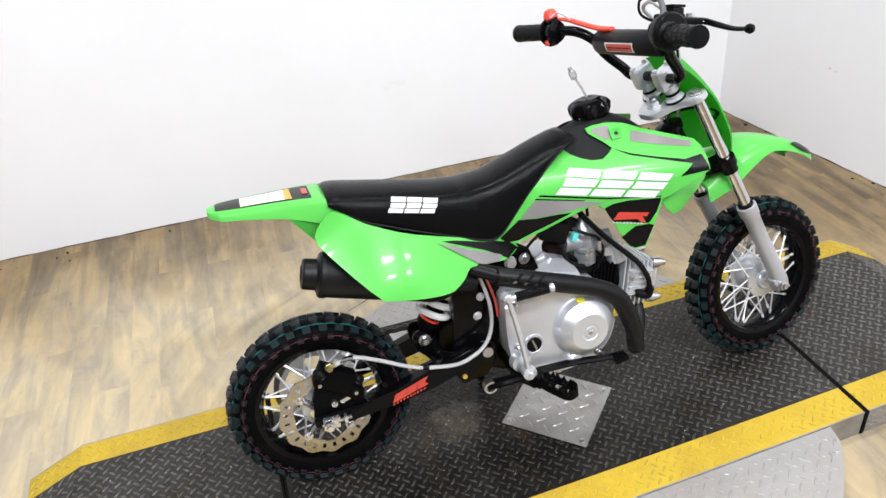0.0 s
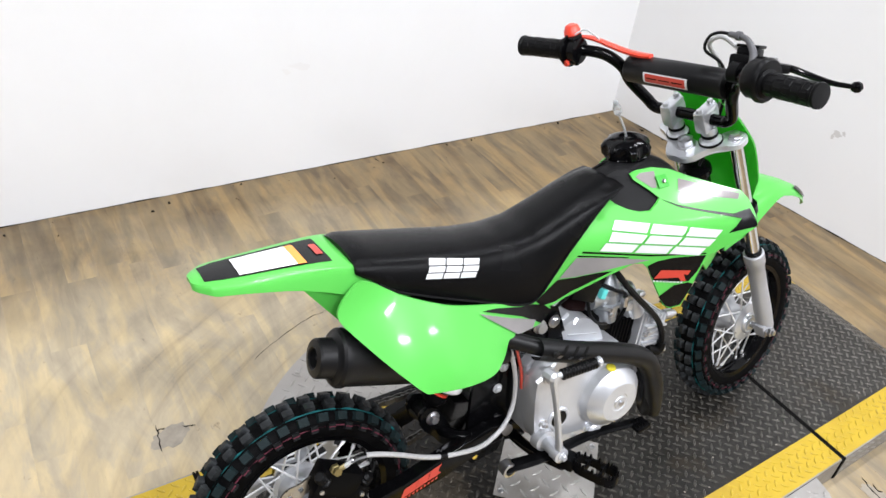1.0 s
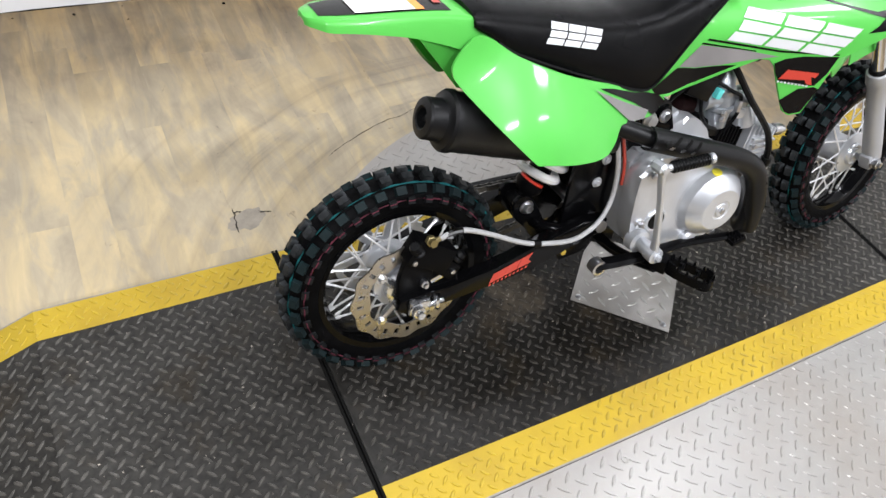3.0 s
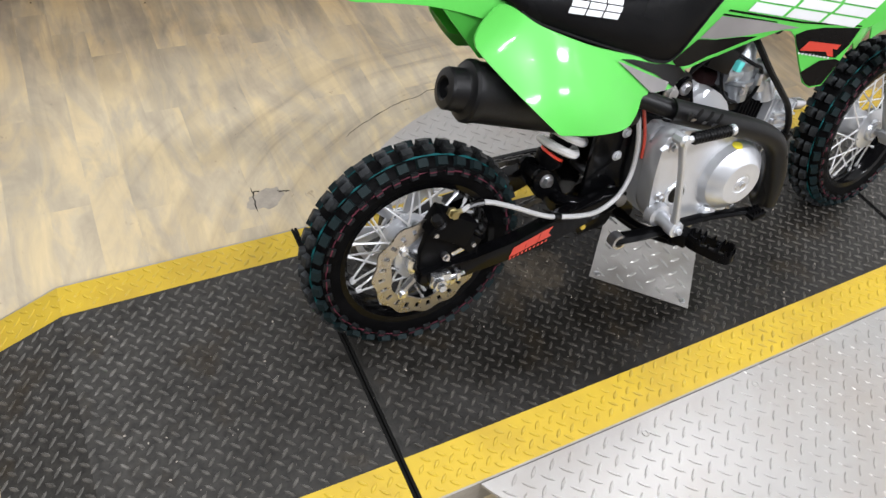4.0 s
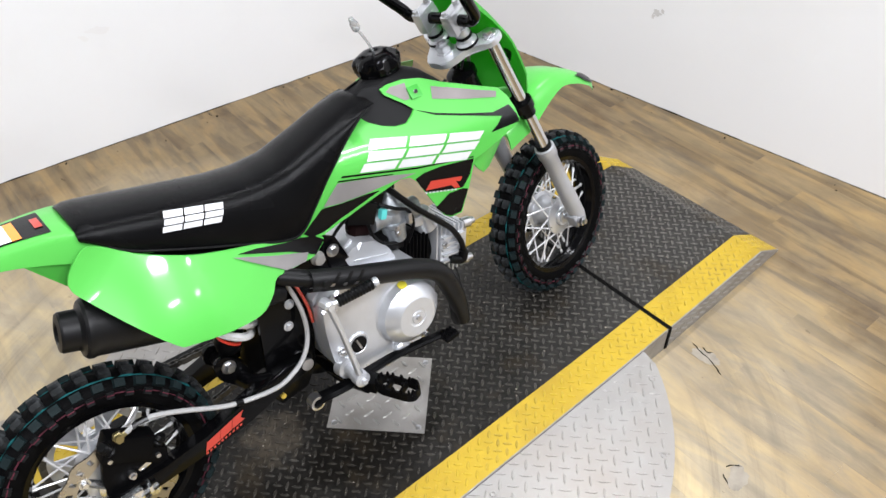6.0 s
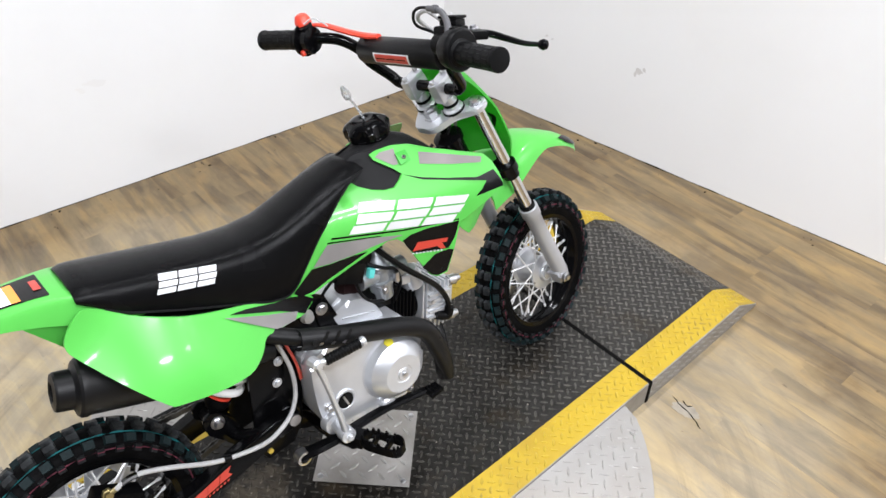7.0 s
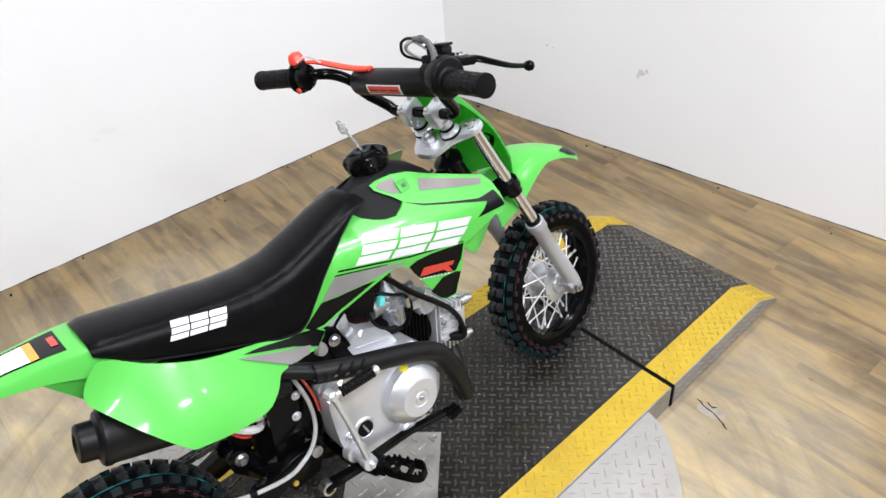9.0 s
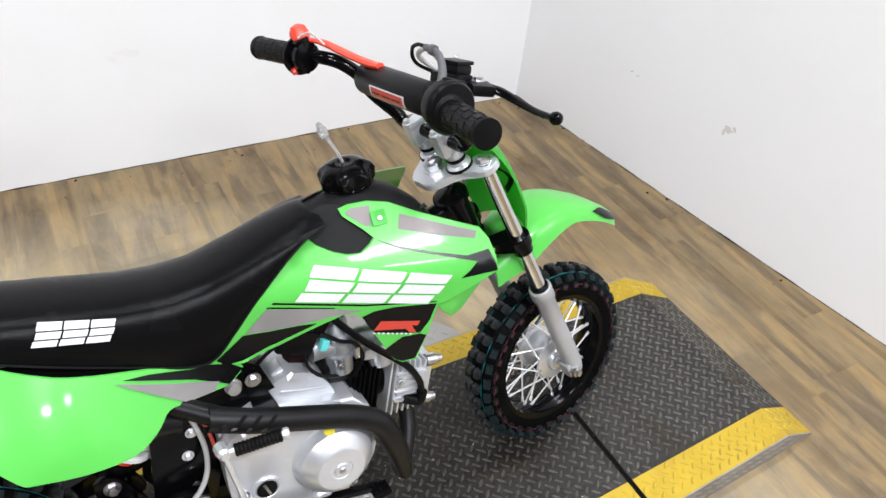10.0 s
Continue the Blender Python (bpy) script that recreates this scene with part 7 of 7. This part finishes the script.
tube(bm, [(0.716, -0.118, 0.828), (0.712, -0.090, 0.843), (0.714, -0.068, 0.828), (0.762, -0.060, 0.790), (0.805, -0.045, 0.735), (0.82, -0.02, 0.66), (0.85, 0.02, 0.56)], 0.0036, 8)
part("front_brake_hose", bm, HOSE, bike, "grey braided front brake hose", M=S)


# ---- floor pieces ----
def torn_patch(x, y, r, turn, label, cracks):
    """A worn spot in the vinyl with ragged rim and jagged dark cracks."""
    bm = bmesh.new()
    n = 40
    rim = []
    for i in range(n):
        t = 2 * math.pi * i / n
        p = V(math.cos(t) + x * 7, math.sin(t), y * 5)
        k = 0.85 + 0.3 * noise.noise(p * 1.2) + 0.2 * noise.noise(p * 4.1)
        c, s = r * k * math.cos(t), 0.6 * r * k * math.sin(t)
        rim.append((x + c * math.cos(turn) - s * math.sin(turn), y + c * math.sin(turn) + s * math.cos(turn)))
    bm.faces.new([bm.verts.new((px, py, FLOOR + 0.0006)) for px, py in rim])
    ob = part("torn_vinyl_patch", bm, CONCRETE)
    for ax, ay, bx, by in cracks:
        bm = bmesh.new()
        pts = []
        for i in range(8):
            f = i / 7
            q = V(ax + (bx - ax) * f, ay + (by - ay) * f, FLOOR + 0.001)
            pts.append(q + V(noise.noise(q * 90), noise.noise(q * 90 + V(5, 5, 5)), 0) * 0.007)
        tube(bm, pts, [0.0004, 0.0014, 0.0008, 0.0016, 0.0005], 5, k=2)
        part("crack", bm, DARK_GAP, ob)
    return tagged(ob, label, "floor damage")


torn_patch(-0.125, 0.415, 0.048, 0.4, "torn grey patch in the vinyl floor with dark cracks", ((-0.145, 0.455, -0.150, 0.385), (-0.150, 0.440, -0.130, 0.442), (-0.095, 0.432, -0.070, 0.418)))
torn_patch(1.158, -0.390, 0.036, 1.75, "torn cracked spot in the vinyl floor beside the runway", ((1.168, -0.345, 1.156, -0.395), (1.156, -0.395, 1.138, -0.440), (1.170, -0.370, 1.176, -0.392)))
torn_patch(0.940, -0.614, 0.034, 0.3, "scraped round grey spot in the vinyl floor", ((0.912, -0.606, 0.930, -0.592), (0.948, -0.586, 0.970, -0.604)))
torn_patch(0.845, -0.682, 0.034, 1.1, "scraped round grey spot in the vinyl floor", ((0.822, -0.668, 0.846, -0.655),))

# long scored line round the turntable
bm = bmesh.new()
pts = []
for i in range(26):
    t = radians(96 + 27 * i / 25)
    q = V(DISC[0] + 0.714 * math.cos(t), DISC[1] + 0.714 * math.sin(t), FLOOR + 0.0006)
    pts.append(q + V(noise.noise(q * 30), noise.noise(q * 30 + V(5, 5, 5)), 0) * 0.006)
tube(bm, pts, [0.0002 + 0.0014 * abs(noise.noise(p * 25)) for p in pts], 5, k=2)
tagged(part("floor_score", bm, DARK_GAP), "thin dark curved score in the vinyl floor", "floor damage")

# crumbs along the walls and grit on the runway
random.seed(11)
bm = bmesh.new()
for i in range(70):
    f = random.random()
    if i % 2:
        x, y = -0.9 + 2.7 * f, 1.29 - 0.10 * random.random() ** 2
    else:
        x, y = 1.86 + 0.2 * f - 0.09 * random.random() ** 2, 1.22 - 1.5 * f
    s = 0.0020 + 0.005 * random.random() ** 3
    box(bm, (x, y, FLOOR + s * 0.3), (s * 1.6, s, s * 0.6), rot3(0, 0, random.random() * 180), taper=0.6)
tagged(part("floor_crumbs", bm, DARK_GAP), "small dark crumbs scattered along the walls", "debris", kind="stuff")
bm = bmesh.new()
for i in range(420):
    x, y = random.uniform(-0.5, 1.5), random.uniform(Y_IN + 0.02, Y_FAR_IN - 0.01)
    s = 0.0007 + 0.0020 * random.random() ** 4
    box(bm, (x, y, s * 0.3), (s * 1.6, s, s * 0.6), rot3(0, 0, random.random() * 180), taper=0.6)
tagged(part("runway_grit", bm, GRIT), "pale grit specks on the dark runway", "debris", kind="stuff")

random.seed(7)
ca, sa = math.cos(radians(-PLANK_TURN)), math.sin(radians(-PLANK_TURN))
W = 0.076
near, far = [], []
for i in range(-70, 60):
    u = i * W
    v = -4.5 + random.random() * 0.6
    while v < 4.5:
        step = random.choice((0.30, 0.42, 0.55, 0.66))
        lo, hi = v, v + step
        edge = u + W / 2
        # boards end under the walls
        while hi > lo and edge * sa + hi * ca > 1.36 - 0.0185 * (edge * ca - hi * sa + 2.6) + 0.05:
            hi -= 0.04
        while hi > lo and edge * sa + lo * ca < -3.66:
            lo += 0.04
        ln = round(hi - lo, 3)
        cu, cv = edge, (lo + hi) / 2
        x, y = cu * ca - cv * sa, cu * sa + cv * ca
        if ln > 0.02 and -4.26 < x < 2.02 - 0.125 * (y - 1.278):
            vis = -0.9 < x < 2.15 and -0.9 < y < 1.45
            under = (x - DISC[0]) ** 2 + (y - DISC[1]) ** 2 < 0.30 ** 2
            (near if vis and not under else far).append((cu, cv, ln))
        v += step
near.sort(key=lambda q: (q[0] * ca - q[1] * sa - 0.6) ** 2 + (q[0] * sa + q[1] * ca - 0.2) ** 2)
far += near[295:]
near = near[:295]


def plank_mesh(ln):
    bm = bmesh.new()
    a, b, h, c = W / 2 - 0.00003, ln / 2 - 0.00003, 0.005, 0.00006
    lo = [bm.verts.new((x, y, 0)) for x, y in ((-a, -b), (a, -b), (a, b), (-a, b))]
    mi = [bm.verts.new((x, y, h - c)) for x, y in ((-a, -b), (a, -b), (a, b), (-a, b))]
    hi = [bm.verts.new((x, y, h)) for x, y in ((-a + c, -b + c), (a - c, -b + c), (a - c, b - c), (-a + c, b - c))]
    bm.faces.new(hi)
    for p, q in ((lo, mi), (mi, hi)):
        for i in range(4):
            bm.faces.new((p[i], p[(i + 1) % 4], q[(i + 1) % 4], q[i]))
    me = bpy.data.meshes.new("plank")
    bm.to_mesh(me)
    bm.free()
    me.materials.append(PLANK)
    return me


shared = {}
Rz = pose(0, 0, FLOOR - 0.005, 0, 0, -PLANK_TURN)
for cu, cv, ln in near:
    if ln not in shared:
        shared[ln] = plank_mesh(ln)
    ob = new("plank", shared[ln])
    ob.parent = floor
    ob.matrix_basis = Rz @ pose(cu, cv, 0)
verts, faces = [], []
for cu, cv, ln in far:
    k = len(verts)
    a, b = W / 2 - 0.0001, ln / 2 - 0.0001
    for x, y in ((-a, -b), (a, -b), (a, b), (-a, b)):
        verts.append(tuple(Rz @ V(cu + x, cv + y, 0.005)))
    faces.append((k, k + 1, k + 2, k + 3))
me = bpy.data.meshes.new("planks")
me.from_pydata(verts, [], faces)
me.materials.append(PLANK)
rest = new("planks", me)
rest.parent = floor
tagged(rest, "further wood-look vinyl planks", kind="stuff")
